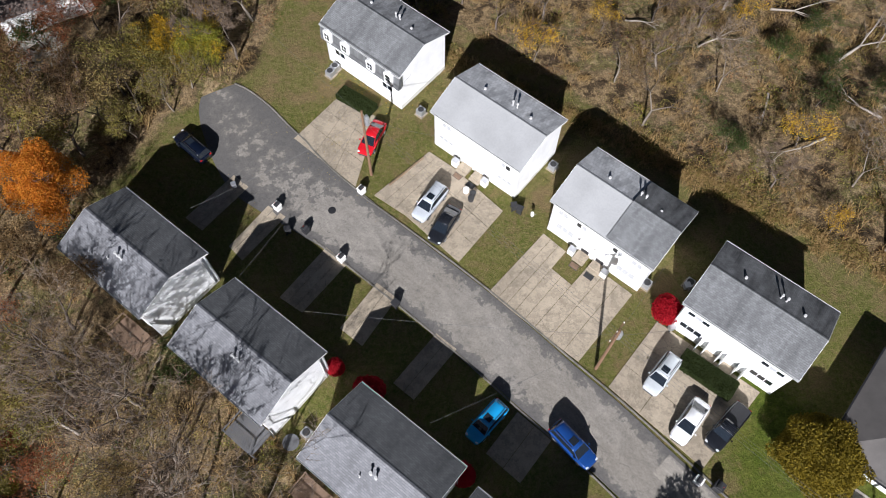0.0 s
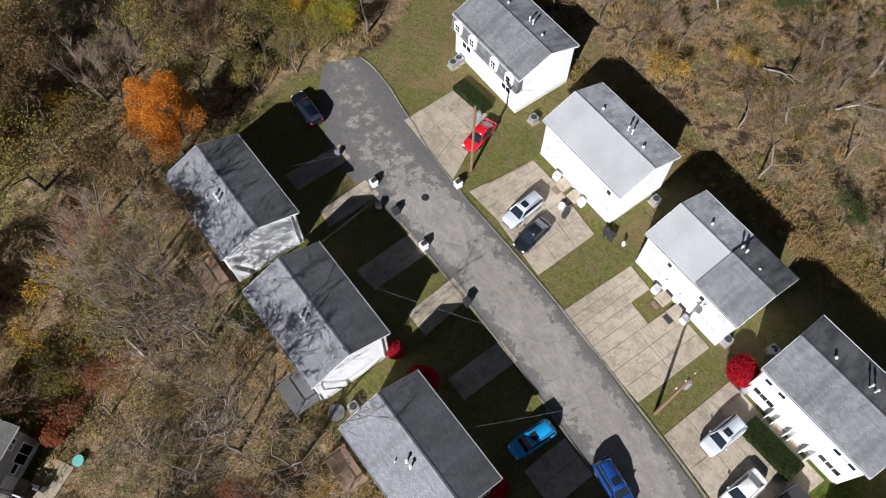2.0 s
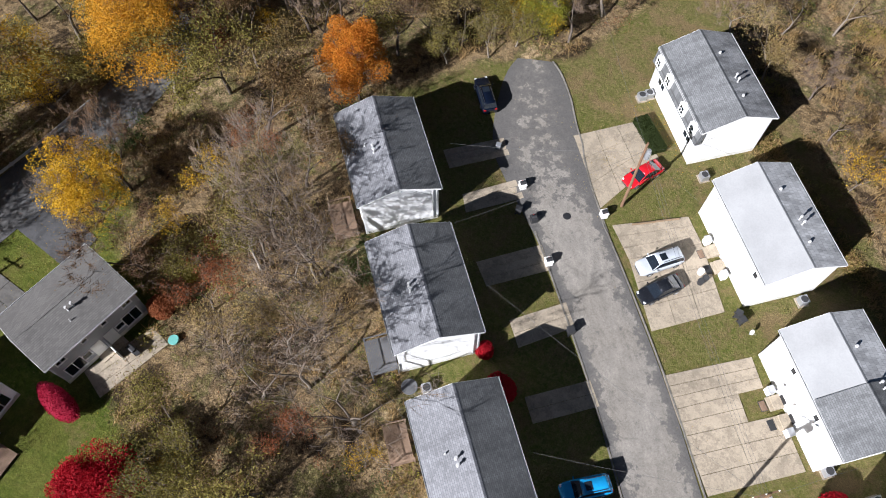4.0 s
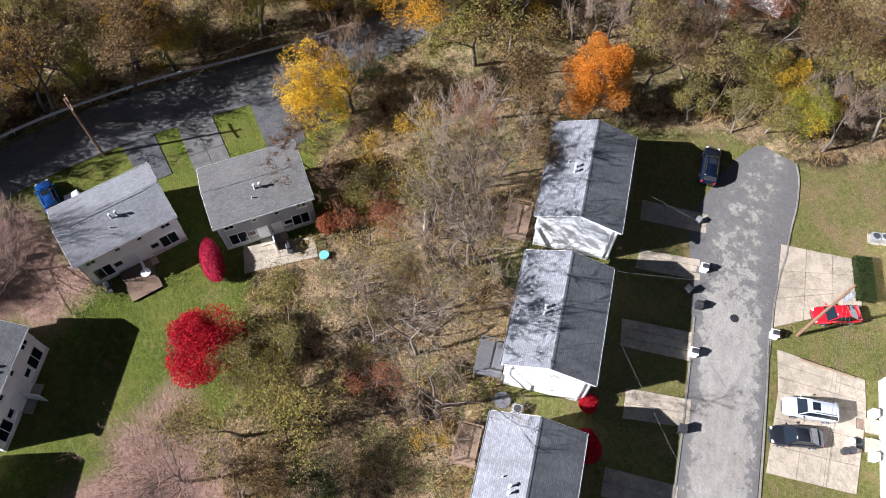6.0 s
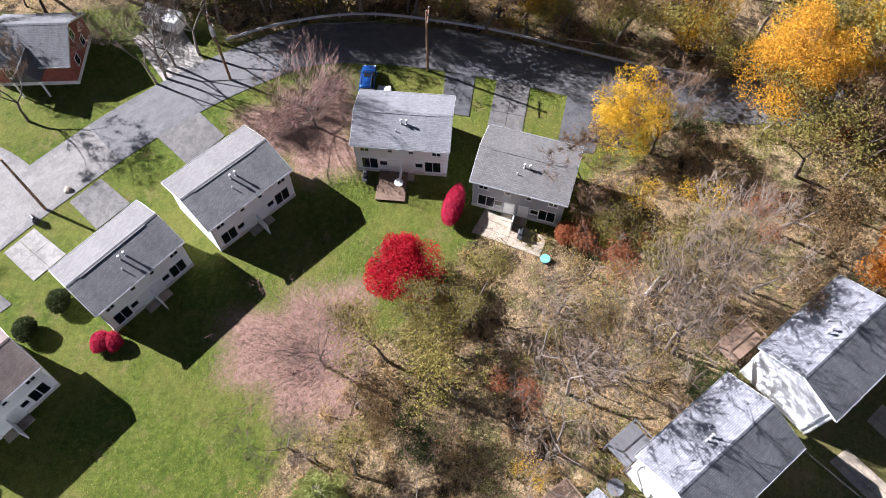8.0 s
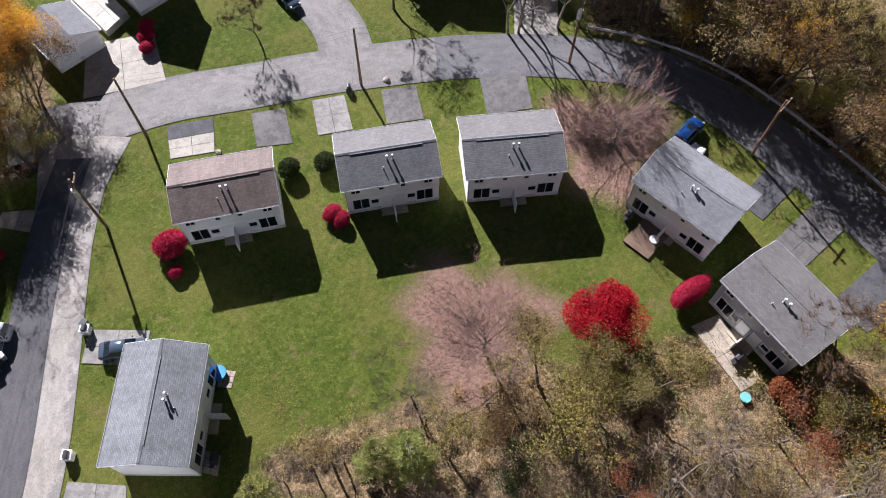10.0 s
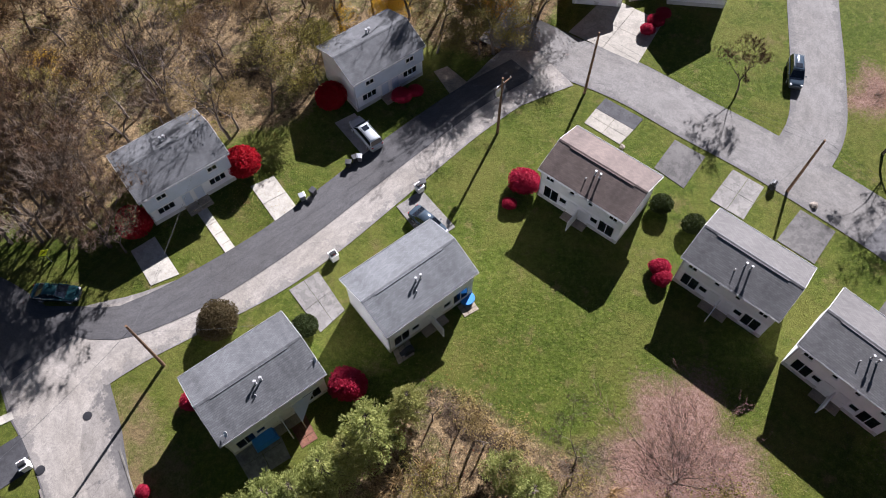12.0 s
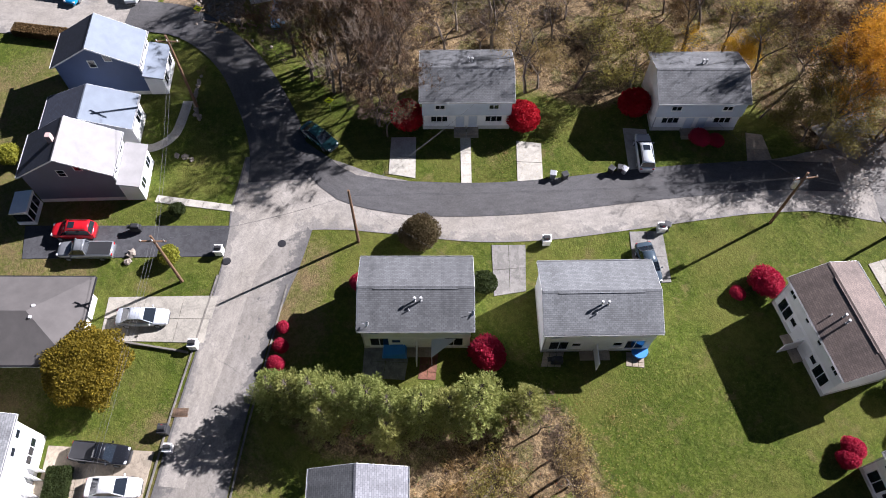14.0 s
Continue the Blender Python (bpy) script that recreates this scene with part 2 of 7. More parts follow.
GROUND = ground_material()
ROAD_GREY = road_surface("street_asphalt", (0.220, 0.202, 0.178), (0.092, 0.087, 0.082), 0.62, 0.36)
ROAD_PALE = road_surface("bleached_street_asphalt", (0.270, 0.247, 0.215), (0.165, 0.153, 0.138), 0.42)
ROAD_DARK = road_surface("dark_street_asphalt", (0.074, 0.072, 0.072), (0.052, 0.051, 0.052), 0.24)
# grey asphalt darkened in colour by the tree shade over the western road
ROAD_SHADED = road_surface("shaded_street_asphalt", (0.105, 0.103, 0.103), (0.068, 0.067, 0.068), 0.3)
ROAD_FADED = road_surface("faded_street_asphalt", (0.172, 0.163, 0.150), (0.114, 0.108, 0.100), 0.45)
ASPHALT = paving("old_asphalt", (0.119, 0.112, 0.103), 0.32)
ASPHALT_DARK = paving("patched_asphalt", (0.066, 0.066, 0.069), 0.3)
ASPHALT_PALE = paving("bleached_asphalt", (0.290, 0.267, 0.231), 0.17)
CONCRETE = paving("driveway_concrete", (0.363, 0.304, 0.226), 0.25)
CONCRETE_WHITE = paving("new_concrete", (0.470, 0.440, 0.372), 0.16, False)
CONCRETE_PALE = paving("pale_grey_concrete", (0.352, 0.325, 0.270), 0.2, False)
CONCRETE_GREY = paving("weathered_grey_concrete", (0.235, 0.222, 0.200), 0.3)
CONCRETE_RED = paving("red_brown_pavers", (0.20, 0.085, 0.05), 0.4, False)
TAR = paving("sealed_drive", (0.059, 0.059, 0.063), 0.3, False)
KERB = paving("kerb_concrete", (0.199, 0.182, 0.155), 0.3, False)
WHITE = siding("white_siding", (0.90, 0.90, 0.90))
CREAM = siding("cream_siding", (0.80, 0.80, 0.79))
# white siding with the blue skylight of its shaded side mixed into the colour
SKYLIT_WHITE = siding("skylit_white_siding", (0.60, 0.66, 0.74))
# slate blue siding with the wall's shade darkened into its colour
SLATE_SHADED = siding("shaded_slate_blue_siding", (0.060, 0.094, 0.198))
GREYSIDE = siding("grey_siding", (0.36, 0.38, 0.41))
TRIM = plain("white_trim", (0.82, 0.82, 0.80), 0.5, vary=0.1)
GUTTER = plain("gutter_metal", (0.450, 0.450, 0.451), 0.4, 0.0, 0.15)
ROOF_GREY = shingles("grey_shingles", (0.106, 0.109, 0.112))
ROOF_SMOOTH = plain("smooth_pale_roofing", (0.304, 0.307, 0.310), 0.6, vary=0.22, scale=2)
ROOF_DARK = shingles("charcoal_shingles", (0.069, 0.071, 0.074))
ROOF_LIGHT = shingles("pale_grey_shingles", (0.148, 0.154, 0.157), 0.25)
ROOF_BROWN = shingles("brown_shingles", (0.132, 0.099, 0.083))
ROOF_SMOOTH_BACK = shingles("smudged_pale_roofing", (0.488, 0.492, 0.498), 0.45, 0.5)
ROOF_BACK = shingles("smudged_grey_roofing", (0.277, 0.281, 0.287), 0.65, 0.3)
ROOF_SLATE = shingles("slate_grey_shingles", (0.125, 0.124, 0.122), 0.25)
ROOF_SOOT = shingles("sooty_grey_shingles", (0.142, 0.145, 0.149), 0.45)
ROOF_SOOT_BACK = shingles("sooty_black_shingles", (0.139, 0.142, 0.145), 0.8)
# shade of the corner houses' +y roof slopes, put into the shingle colour
ROOF_SHADED_SLOPE = shingles("shaded_slope_shingles", (0.030, 0.036, 0.056), 0.1)
SLATE_DARK = siding("slate_grey_siding", (0.13, 0.14, 0.19))
BRICK_PALE = plain("pale_pink_brick", (0.50, 0.36, 0.33), 0.9, vary=0.4, scale=10, relief=0.3)
ROOF_GREY_PALER = shingles("paler_grey_shingles", (0.174, 0.176, 0.188), 0.3)
ROOF_METAL = shingles("ribbed_maroon_roof", (0.132, 0.066, 0.073), 0.1, 0.4)
ROOF_TURQUOISE = shingles("turquoise_roof_sheets", (0.22, 0.42, 0.44), 0.1, 0.4)
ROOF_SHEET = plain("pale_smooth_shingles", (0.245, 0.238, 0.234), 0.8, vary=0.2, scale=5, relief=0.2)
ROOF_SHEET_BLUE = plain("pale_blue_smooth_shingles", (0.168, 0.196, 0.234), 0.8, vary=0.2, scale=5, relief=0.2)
ROOF_UMBER = plain("umber_shingles", (0.094, 0.086, 0.081), 0.9, vary=0.25, scale=5, relief=0.2)
ROOF_TAUPE = shingles("taupe_shingles", (0.107, 0.101, 0.095), 0.1)
ROOF_BLUE_PALE = shingles("pale_blue_grey_shingles", (0.148, 0.149, 0.154), 0.12)
CEMENT = plain("painted_block", (0.62, 0.61, 0.57), 0.9, vary=0.2, relief=0.2)
BRICK_RED = plain("red_brick", (0.26, 0.075, 0.05), 0.9, vary=0.5, scale=10, relief=0.3)
PVC = plain("vent_pipe", (0.484, 0.484, 0.479), 0.5)
LEAD = plain("dark_metal", (0.05, 0.05, 0.055), 0.5, 0.6)
WOOD = plain("weathered_timber", (0.20, 0.13, 0.085), 0.85, vary=0.5, scale=8, relief=0.3)
WOOD_PALE = plain("pale_timber", (0.236, 0.165, 0.098), 0.85, vary=0.4, scale=8, relief=0.3)
POLE_WOOD = plain("pole_timber", (0.174, 0.099, 0.055), 0.9, vary=0.4, scale=8, relief=0.3)
STEEL = plain("galvanised_steel", (0.5, 0.51, 0.53), 0.4, 0.7)
WIRE = plain("cable_sheath", (0.09, 0.09, 0.09), 0.7)
BLACK = plain("black_plastic", (0.03, 0.03, 0.032), 0.5)
RUBBER = plain("tyre_rubber", (0.025, 0.025, 0.026), 0.85)
RED_PLASTIC = plain("red_plastic", (0.5, 0.03, 0.03), 0.4)
BLUE_PLASTIC = plain("blue_plastic", (0.03, 0.22, 0.62), 0.45)
TEAL_PLASTIC = plain("teal_plastic", (0.14, 0.40, 0.36), 0.5)
YELLOW_SIGN = plain("yellow_sign", (0.85, 0.92, 0.02), 0.4, vary=0.05)
WHITE_BOX = plain("white_enamel", (0.78, 0.77, 0.74), 0.5, vary=0.15)
BARK = varied("grey_bark", [(0.055, 0.042, 0.035), (0.143, 0.117, 0.095)], 0.95)
BARK_PALE = varied("pale_grey_bark", [(0.099, 0.083, 0.066), (0.209, 0.176, 0.143)], 0.95)
TWIG = varied("pale_twigs", [(0.078, 0.055, 0.037), (0.184, 0.131, 0.090)], 0.95)
TWIG_PINK = varied("pinkish_twigs", [(0.124, 0.068, 0.055), (0.321, 0.182, 0.149)], 0.95)
TWIG_BROWN = varied("brown_twigs", [(0.055, 0.032, 0.017), (0.132, 0.077, 0.043)], 0.95)
GLASS, _t, _b = material("window_glass", 0.06)
_b.inputs["Base Color"].default_value, _b.inputs["Specular IOR Level"].default_value = (0.012, 0.016, 0.022, 1), 0.8
BLIND = plain("blind_behind_glass", (0.40, 0.41, 0.42), 0.2, vary=0.1)
LEAVES = {
    "brown": leafy("brown_leaves", [(0.086, 0.054, 0.022), (0.138, 0.086, 0.036), (0.229, 0.147, 0.063)]),
    "tan": leafy("tan_leaves", [(0.193, 0.140, 0.051), (0.286, 0.212, 0.081), (0.378, 0.281, 0.116)]),
    "olive": leafy("olive_leaves", [(0.119, 0.104, 0.024), (0.205, 0.175, 0.041), (0.330, 0.278, 0.075)]),
    "rust": leafy("rust_leaves", [(0.185, 0.056, 0.021), (0.258, 0.084, 0.033), (0.267, 0.118, 0.046)]),
    "straw": leafy("dry_straw", [(0.223, 0.146, 0.062), (0.336, 0.225, 0.095), (0.418, 0.300, 0.137)]),
    "mauve": leafy("mauve_twig_leaves", [(0.116, 0.081, 0.063), (0.157, 0.113, 0.090), (0.193, 0.144, 0.117)]),
    "orange": leafy("orange_leaves", [(0.36, 0.095, 0.010), (0.50, 0.175, 0.016), (0.54, 0.27, 0.03)]),
    "yellow": leafy("yellow_leaves", [(0.458, 0.270, 0.014), (0.594, 0.362, 0.020), (0.570, 0.400, 0.035)]),
    "amber": leafy("amber_leaves", [(0.405, 0.196, 0.014), (0.567, 0.291, 0.021), (0.621, 0.356, 0.041)]),
    "lime": leafy("yellow_green_leaves", [(0.173, 0.182, 0.021), (0.251, 0.251, 0.029), (0.294, 0.260, 0.029)]),
    "green": leafy("green_leaves", [(0.033, 0.057, 0.014), (0.049, 0.075, 0.017), (0.064, 0.088, 0.021)]),
    "pine": leafy("pine_needles", [(0.125, 0.155, 0.038), (0.245, 0.275, 0.080), (0.37, 0.375, 0.12)]),
    "old_pine": leafy("old_pine_needles", [(0.154, 0.174, 0.050), (0.270, 0.276, 0.081), (0.410, 0.378, 0.132)]),
    "scarlet": leafy("scarlet_leaves", [(0.297, 0.005, 0.013), (0.396, 0.009, 0.020), (0.465, 0.019, 0.028)]),
    "crimson": leafy("crimson_leaves", [(0.294, 0.011, 0.036), (0.383, 0.018, 0.053), (0.442, 0.035, 0.073)]),
    "bronze": leafy("bronze_leaves", [(0.051, 0.038, 0.017), (0.075, 0.058, 0.023), (0.112, 0.078, 0.043)]),
    "gold": leafy("gold_green_leaves", [(0.110, 0.086, 0.009), (0.217, 0.160, 0.014), (0.333, 0.240, 0.020)]),
    "hedge": leafy("hedge_leaves", [(0.022, 0.037, 0.010), (0.035, 0.049, 0.012), (0.045, 0.055, 0.015)]),
}


# ---- building helpers ----
def mesh_of(name, verts, faces, mat=None, smooth=False):
    me = bpy.data.meshes.new(name)
    me.from_pydata(verts, [], faces)
    if mat:
        me.materials.append(mat)
    if smooth:
        me.polygons.foreach_set("use_smooth", [True] * len(me.polygons))
    me.update()
    return me


def part(name, bm, mat, parent=None, label="", smooth=False):
    """Links a bmesh as one mesh object under a thing or a part."""
    me = bpy.data.meshes.new(name)
    bm.normal_update()
    bm.to_mesh(me)
    bm.free()
    me.materials.append(mat)
    if smooth:
        me.polygons.foreach_set("use_smooth", [True] * len(me.polygons))
    ob = new(name, me)
    ob.parent = parent
    return tagged(ob, label)


def shared(name, me, parent, m=None, label="", kind=""):
    ob = new(name, me)
    ob.parent = parent
    if m is not None:
        ob.matrix_basis = m
    return tagged(ob, label, kind=kind)


def thing(name, m, label, category, group="", kind=""):
    ob = new(name)
    ob.matrix_basis = m
    ob.empty_display_size = 0.3
    return tagged(ob, label, category, group, kind)


def box(bm, x0, x1, y0, y1, z0, z1, bevel=0.0):
    m = Matrix.Translation(((x0 + x1) / 2, (y0 + y1) / 2, (z0 + z1) / 2)) @ Matrix.Diagonal((x1 - x0, y1 - y0, z1 - z0, 1))
    made = bmesh.ops.create_cube(bm, size=1, matrix=m)["verts"]
    if bevel:
        edges = list({e for v in made for e in v.link_edges})
        bmesh.ops.bevel(bm, geom=edges, offset=bevel, segments=2, affect="EDGES", profile=0.5)
    return bm


def boxed(*args, bevel=0.0):
    return box(bmesh.new(), *args, bevel=bevel)


def prism(bm, outline, axis, a, b):
    """Extrudes an outline of (u, v) along an axis, from a to b. x: (u, v) = (y, z); y: (x, z); z: (x, y)."""
    place = {"x": lambda u, v, w: (w, u, v), "y": lambda u, v, w: (u, w, v), "z": lambda u, v, w: (u, v, w)}[axis]
    low, high = ([bm.verts.new(place(u, v, w)) for u, v in outline] for w in (a, b))
    bm.faces.new(low[::-1])
    bm.faces.new(high)
    for i in range(len(outline)):
        j = (i + 1) % len(outline)
        bm.faces.new((low[i], low[j], high[j], high[i]))
    bmesh.ops.recalc_face_normals(bm, faces=bm.faces[:])
    return bm


def tube(bm, a, b, r0, r1=None, sides=8, cap=True):
    a, b = Vector(a), Vector(b)
    m = Matrix.Translation((a + b) / 2) @ (b - a).to_track_quat("Z", "Y").to_matrix().to_4x4()
    bmesh.ops.create_cone(bm, cap_ends=cap, segments=sides, radius1=r0, radius2=r0 if r1 is None else r1, depth=(b - a).length, matrix=m)
    return bm


def spline(points, step=1.5):
    """A smooth line through a few points."""
    p = [Vector((*q, 0)) if len(q) == 2 else Vector(q) for q in points]
    p = [2 * p[0] - p[1], *p, 2 * p[-1] - p[-2]]
    out = []
    for a, b, c, d in zip(p, p[1:], p[2:], p[3:]):
        n = max(2, int((c - b).length / step))
        for i in range(n):
            t = i / n
            out.append(0.5 * (2 * b + (c - a) * t + (2 * a - 5 * b + 4 * c - d) * t * t + (3 * b - a - 3 * c + d) * t ** 3))
    return out + [p[-2]]


def sides_of(line):
    """The unit vector to the left at each point of a line."""
    out = []
    for i in range(len(line)):
        d = line[min(i + 1, len(line) - 1)] - line[max(i - 1, 0)]
        out.append(Vector((-d.y, d.x, 0)).normalized())
    return out


def inside(x, y, poly):
    """Whether points lie in a polygon (arrays)."""
    x, y = np.asarray(x, float), np.asarray(y, float)
    hit = np.zeros(x.shape, bool)
    for (ax, ay), (bx, by) in zip(poly, poly[1:] + poly[:1]):
        cross = (ay > y) != (by > y)
        with np.errstate(divide="ignore", invalid="ignore"):
            hit ^= cross & (x < (bx - ax) * (y - ay) / (by - ay) + ax)
    return hit


# ---- ground ----
WOODS = {
    "middle": [(-37, 6), (-37, -3), (-31.5, -5.5), (-27, -6), (-22, -11), (-15, -13), (-8, -16), (-3, -17), (4, -20), (7, -15), (12, -9), (19, -2),
               (19, 1), (13, 0), (9, -4), (2, 2), (-4.6, 6.4), (-11.6, 11.4), (-21, 19), (-32.6, 28.4), (-38, 33), (-44, 22), (-49, 12), (-46, 6)],
    "northwest": [(-49, 12), (-58, 13), (-57, 30), (-100, 40), (-100, 100), (-21, 100), (-20, 67), (-22, 57), (-27, 52), (-32, 48), (-40, 31), (-44, 22)],
    "east": [(-9, 68), (1, 63), (6, 60), (15, 53), (27, 43), (31, 40), (40, 35), (45, 30), (60, 25), (100, 25), (100, 100), (-20, 100)],
    "far": [(48, -23.5), (44.5, -26), (41.5, -29.5), (42, -34), (41, -40), (33, -42), (26, -46), (25, -58), (18, -61), (7, -60), (3, -64), (1, -70), (0, -110), (110, -110), (110, -45), (66, -34), (58, -32)],
    "outside": [(-62.5, 20), (-63, 5), (-63.7, -10), (-63, -22), (-60.5, -30), (-54.8, -38.6), (-58, -42), (-58.5, -52), (-53, -64), (-53, -110), (-110, -110), (-110, 40), (-61, 30)],
}
DRY = [[(0, 62), (-16, 66), (-24, 56), (-20, 54), (-15, 51), (-9, 60)], [(0, 62), (27, 41), (45, 28), (48, 34), (20, 54), (4, 66)],
       [(-14, 55), (-8, 57.5), (-2, 57.5), (-2, 52), (-6, 50)], [(21, -4), (27, -9), (31, -13), (33, -11), (29, -5), (25, -1)]]
PINK = [(-19.2, -17.2, 10.6), (-44.8, -25.4, 10.4), (-38.0, -65.0, 7.0)]


def ground_sheet():
    xs = np.concatenate([[-1500, -500, -220], np.arange(-118, 118.1, 1.18), [220, 500, 1500]])
    gx, gy = np.meshgrid(xs, xs)
    litter, dry, pink = (np.zeros(gx.shape) for _ in range(3))
    for poly in WOODS.values():
        litter = np.maximum(litter, inside(gx, gy, poly))
    litter = np.maximum(litter, (np.abs(gx) > 112) | (np.abs(gy) > 112))
    for poly in DRY:
        dry = np.maximum(dry, inside(gx, gy, poly))
    for x, y, r in PINK:
        a = np.arctan2(gy - y, gx - x)
        rim = r * (1 + 0.14 * np.sin(3 * a + x) + 0.09 * np.sin(7 * a + y))
        pink = np.maximum(pink, np.clip((rim - np.hypot(gx - x, gy - y)) / 7.5, 0, 1))
    # the grass north of the street is thin and brownish, that of the big lawn is lush
    dry = np.maximum(dry, 0.58 * (gy > 8 - 0.25 * gx) * (gx < 75) * (gx + gy > 50) + 0.58 * (gy > 8 - 0.25 * gx) * (gx < 26))
    dry = np.maximum(dry, 0.14)
    for _ in range(3):
        for a in (litter, dry):
            a[1:-1, 1:-1] = (a[1:-1, 1:-1] * 2 + a[2:, 1:-1] + a[:-2, 1:-1] + a[1:-1, 2:] + a[1:-1, :-2]) / 6
    n = len(xs)
    gz = 0.16 * litter * np.sin(gx * 1.3 + 2 * np.sin(gy * 0.7)) * np.cos(gy * 1.1 + np.sin(gx * 0.5)) - 0.02
    verts = np.stack([gx, gy, gz], -1).reshape(-1, 3)
    idx = np.arange(n * n).reshape(n, n)
    faces = np.stack([idx[:-1, :-1], idx[:-1, 1:], idx[1:, 1:], idx[1:, :-1]], -1).reshape(-1, 4)
    me = mesh_of("ground", verts.tolist(), faces.tolist(), GROUND, True)
    layer = me.color_attributes.new("zone", "FLOAT_COLOR", "POINT")
    layer.data.foreach_set("color", np.stack([litter, dry, pink, np.ones_like(dry)], -1).reshape(-1).astype(np.float32))
    tagged(new("ground", me), "autumn lawns running into brown leaf litter under the woods", "ground", kind="structure")


ground_sheet()


def ribbon(name, points, left, right, mat, label, z=0.03, category="road", step=1.5, kind="structure"):
    """A road surface along a line, from so far to its left to so far to its right; widths may be given at each point."""
    line = spline(points, step)
    side = sides_of(line)
    n = len(line)
    bm = bmesh.new()
    widths = lambda w, i: w if isinstance(w, (int, float)) else float(np.interp(i / (n - 1), np.linspace(0, 1, len(w)), w))
    rows, run, along = [], 0.0, []
    for i, (p, s) in enumerate(zip(line, side)):
        a, b = p + s * widths(left, i), p - s * widths(right, i)
        run += (p - line[i - 1]).length if i else 0.0
        along.append(run)
        rows.append([bm.verts.new((*(a.lerp(b, k / 6)).xy, z + 0.05 * math.sin(math.pi * k / 6))) for k in range(7)])
    for r, q in zip(rows, rows[1:]):
        for k in range(6):
            bm.faces.new((r[k], r[k + 1], q[k + 1], q[k]))
    bmesh.ops.recalc_face_normals(bm, faces=bm.faces[:])
    ob = part(name, bm, mat, None, label, True)
    lane = ob.data.color_attributes.new("lane", "FLOAT_COLOR", "POINT")         # across, metres along, share along
    lane.data.foreach_set("color", [v for r in along for k in range(7) for v in (k / 6, r * 0.05, r / run, 1.0)])
    return tagged(ob, label, category, kind=kind)


def kerb(points, offset, label="weathered concrete kerb along the asphalt street", mat=None, width=0.16, height=0.09):
    """A kerb beside a line, with its sections parted by joints."""
    line = spline(points, 2.4)
    side = sides_of(line)
    bm = bmesh.new()
    for p, q, s, r in zip(line, line[1:], side, side[1:]):
        d = (q - p) * 0.004
        a, b, c, e = p + s * offset + d, p + s * (offset + width) + d, q + r * (offset + width) - d, q + r * offset - d
        lo, hi = ([bm.verts.new((v.x, v.y, z)) for v in (a, b, c, e)] for z in (0.0, height))
        for f in ((0, 1, 5, 4), (1, 2, 6, 5), (2, 3, 7, 6), (3, 0, 4, 7), (4, 5, 6, 7)):
            bm.faces.new([(lo + hi)[i] for i in f])
    bmesh.ops.recalc_face_normals(bm, faces=bm.faces[:])
    ob = part("kerb", bm, mat or KERB)
    return tagged(ob, label, "kerb", kind="structure")


S_LINE = [(-25.8, 53.2), (-24.9, 51.6), (-22.8, 48.4), (-18.6, 43.0), (-11.2, 36.8), (-5.4, 32.2), (0.2, 27.6), (4.8, 23.6), (9.7, 19.0), (14.2, 14.9), (18.5, 10.6), (22.7, 6.3), (27.3, 1.2), (32.3, -4.3),
          (37.6, -10.2), (43, -14.8)]
S_FAR = [(40.5, -12.9), (44, -15.2), (48.6, -16.9), (56, -18.4), (62, -18.3), (68, -16.6), (73, -12)]
S_END = [(71, -14), (74, -11), (79, -4.5), (86, 3), (95, 13)]
T_LINE = [(39.5, -11.5), (36.5, -14.8), (33.2, -17.6), (29.6, -20.9), (23.9, -26.4), (19.6, -32.2), (14.6, -40.2), (8.6, -50.2), (4.2, -57), (0.5, -61.5)]
U_LINE = [(8, -66), (2.5, -64.2), (-2, -62.5), (-6.9, -61.2), (-10.9, -59.8), (-17.5, -56.6), (-25.6, -53), (-37.2, -46.7), (-44.6, -41.7), (-50.6, -36.5), (-56.5, -29.5), (-59.0, -21), (-59.9, -12.5), (-60, -6),
          (-59.7, 1.7), (-59.6, 9), (-60, 20), (-63, 34)]
V_LINE = [(-29, -53), (-31, -59), (-31.1, -68), (-30.6, -79), (-30, -100)]
S_LEFT = [1.8, 3.9, 4.6, 3.8, 3.5, 3.4, 3.4, 3.4, 3.3, 3.3, 3.2, 3.2, 3.3, 3.6, 4.6, 4.0]
ribbon("road_street", S_LINE, S_LEFT, [2.2, 4.2, 5.2, 4.2, 3.4, 3.4, 3.4, 3.4, 3.3, 3.3, 3.2, 3.2, 3.3, 4.2, 4.5, 4.0], ROAD_GREY,
       "worn grey asphalt street with patches and cracks")
ribbon("road_street_mouth", S_LINE[10:], [2.9, 3.0, 3.1, 3.4, 4.4, 3.8], [0.3, 0.5, 0.9, 1.6, 4.3, 3.8], ROAD_PALE, "sun-bleached asphalt at the street's mouth", 0.042)
ribbon("road_bend", T_LINE, [6, 4, 3.2, 3.2, 3.2, 3.2, 3.1, 3.1, 3.5, 5], [5, 3.4, 3.2, 3.2, 3.3, 3.2, 3.1, 3.1, 3.5, 5], ROAD_PALE, "sun-bleached grey street curving between the duplexes", 0.034)
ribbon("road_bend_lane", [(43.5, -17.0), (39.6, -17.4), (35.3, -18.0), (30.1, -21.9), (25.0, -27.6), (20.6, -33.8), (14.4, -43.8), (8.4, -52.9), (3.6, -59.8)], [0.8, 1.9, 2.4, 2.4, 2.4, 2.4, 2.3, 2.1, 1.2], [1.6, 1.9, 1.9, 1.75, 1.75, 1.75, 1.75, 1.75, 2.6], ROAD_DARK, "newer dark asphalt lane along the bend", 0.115)
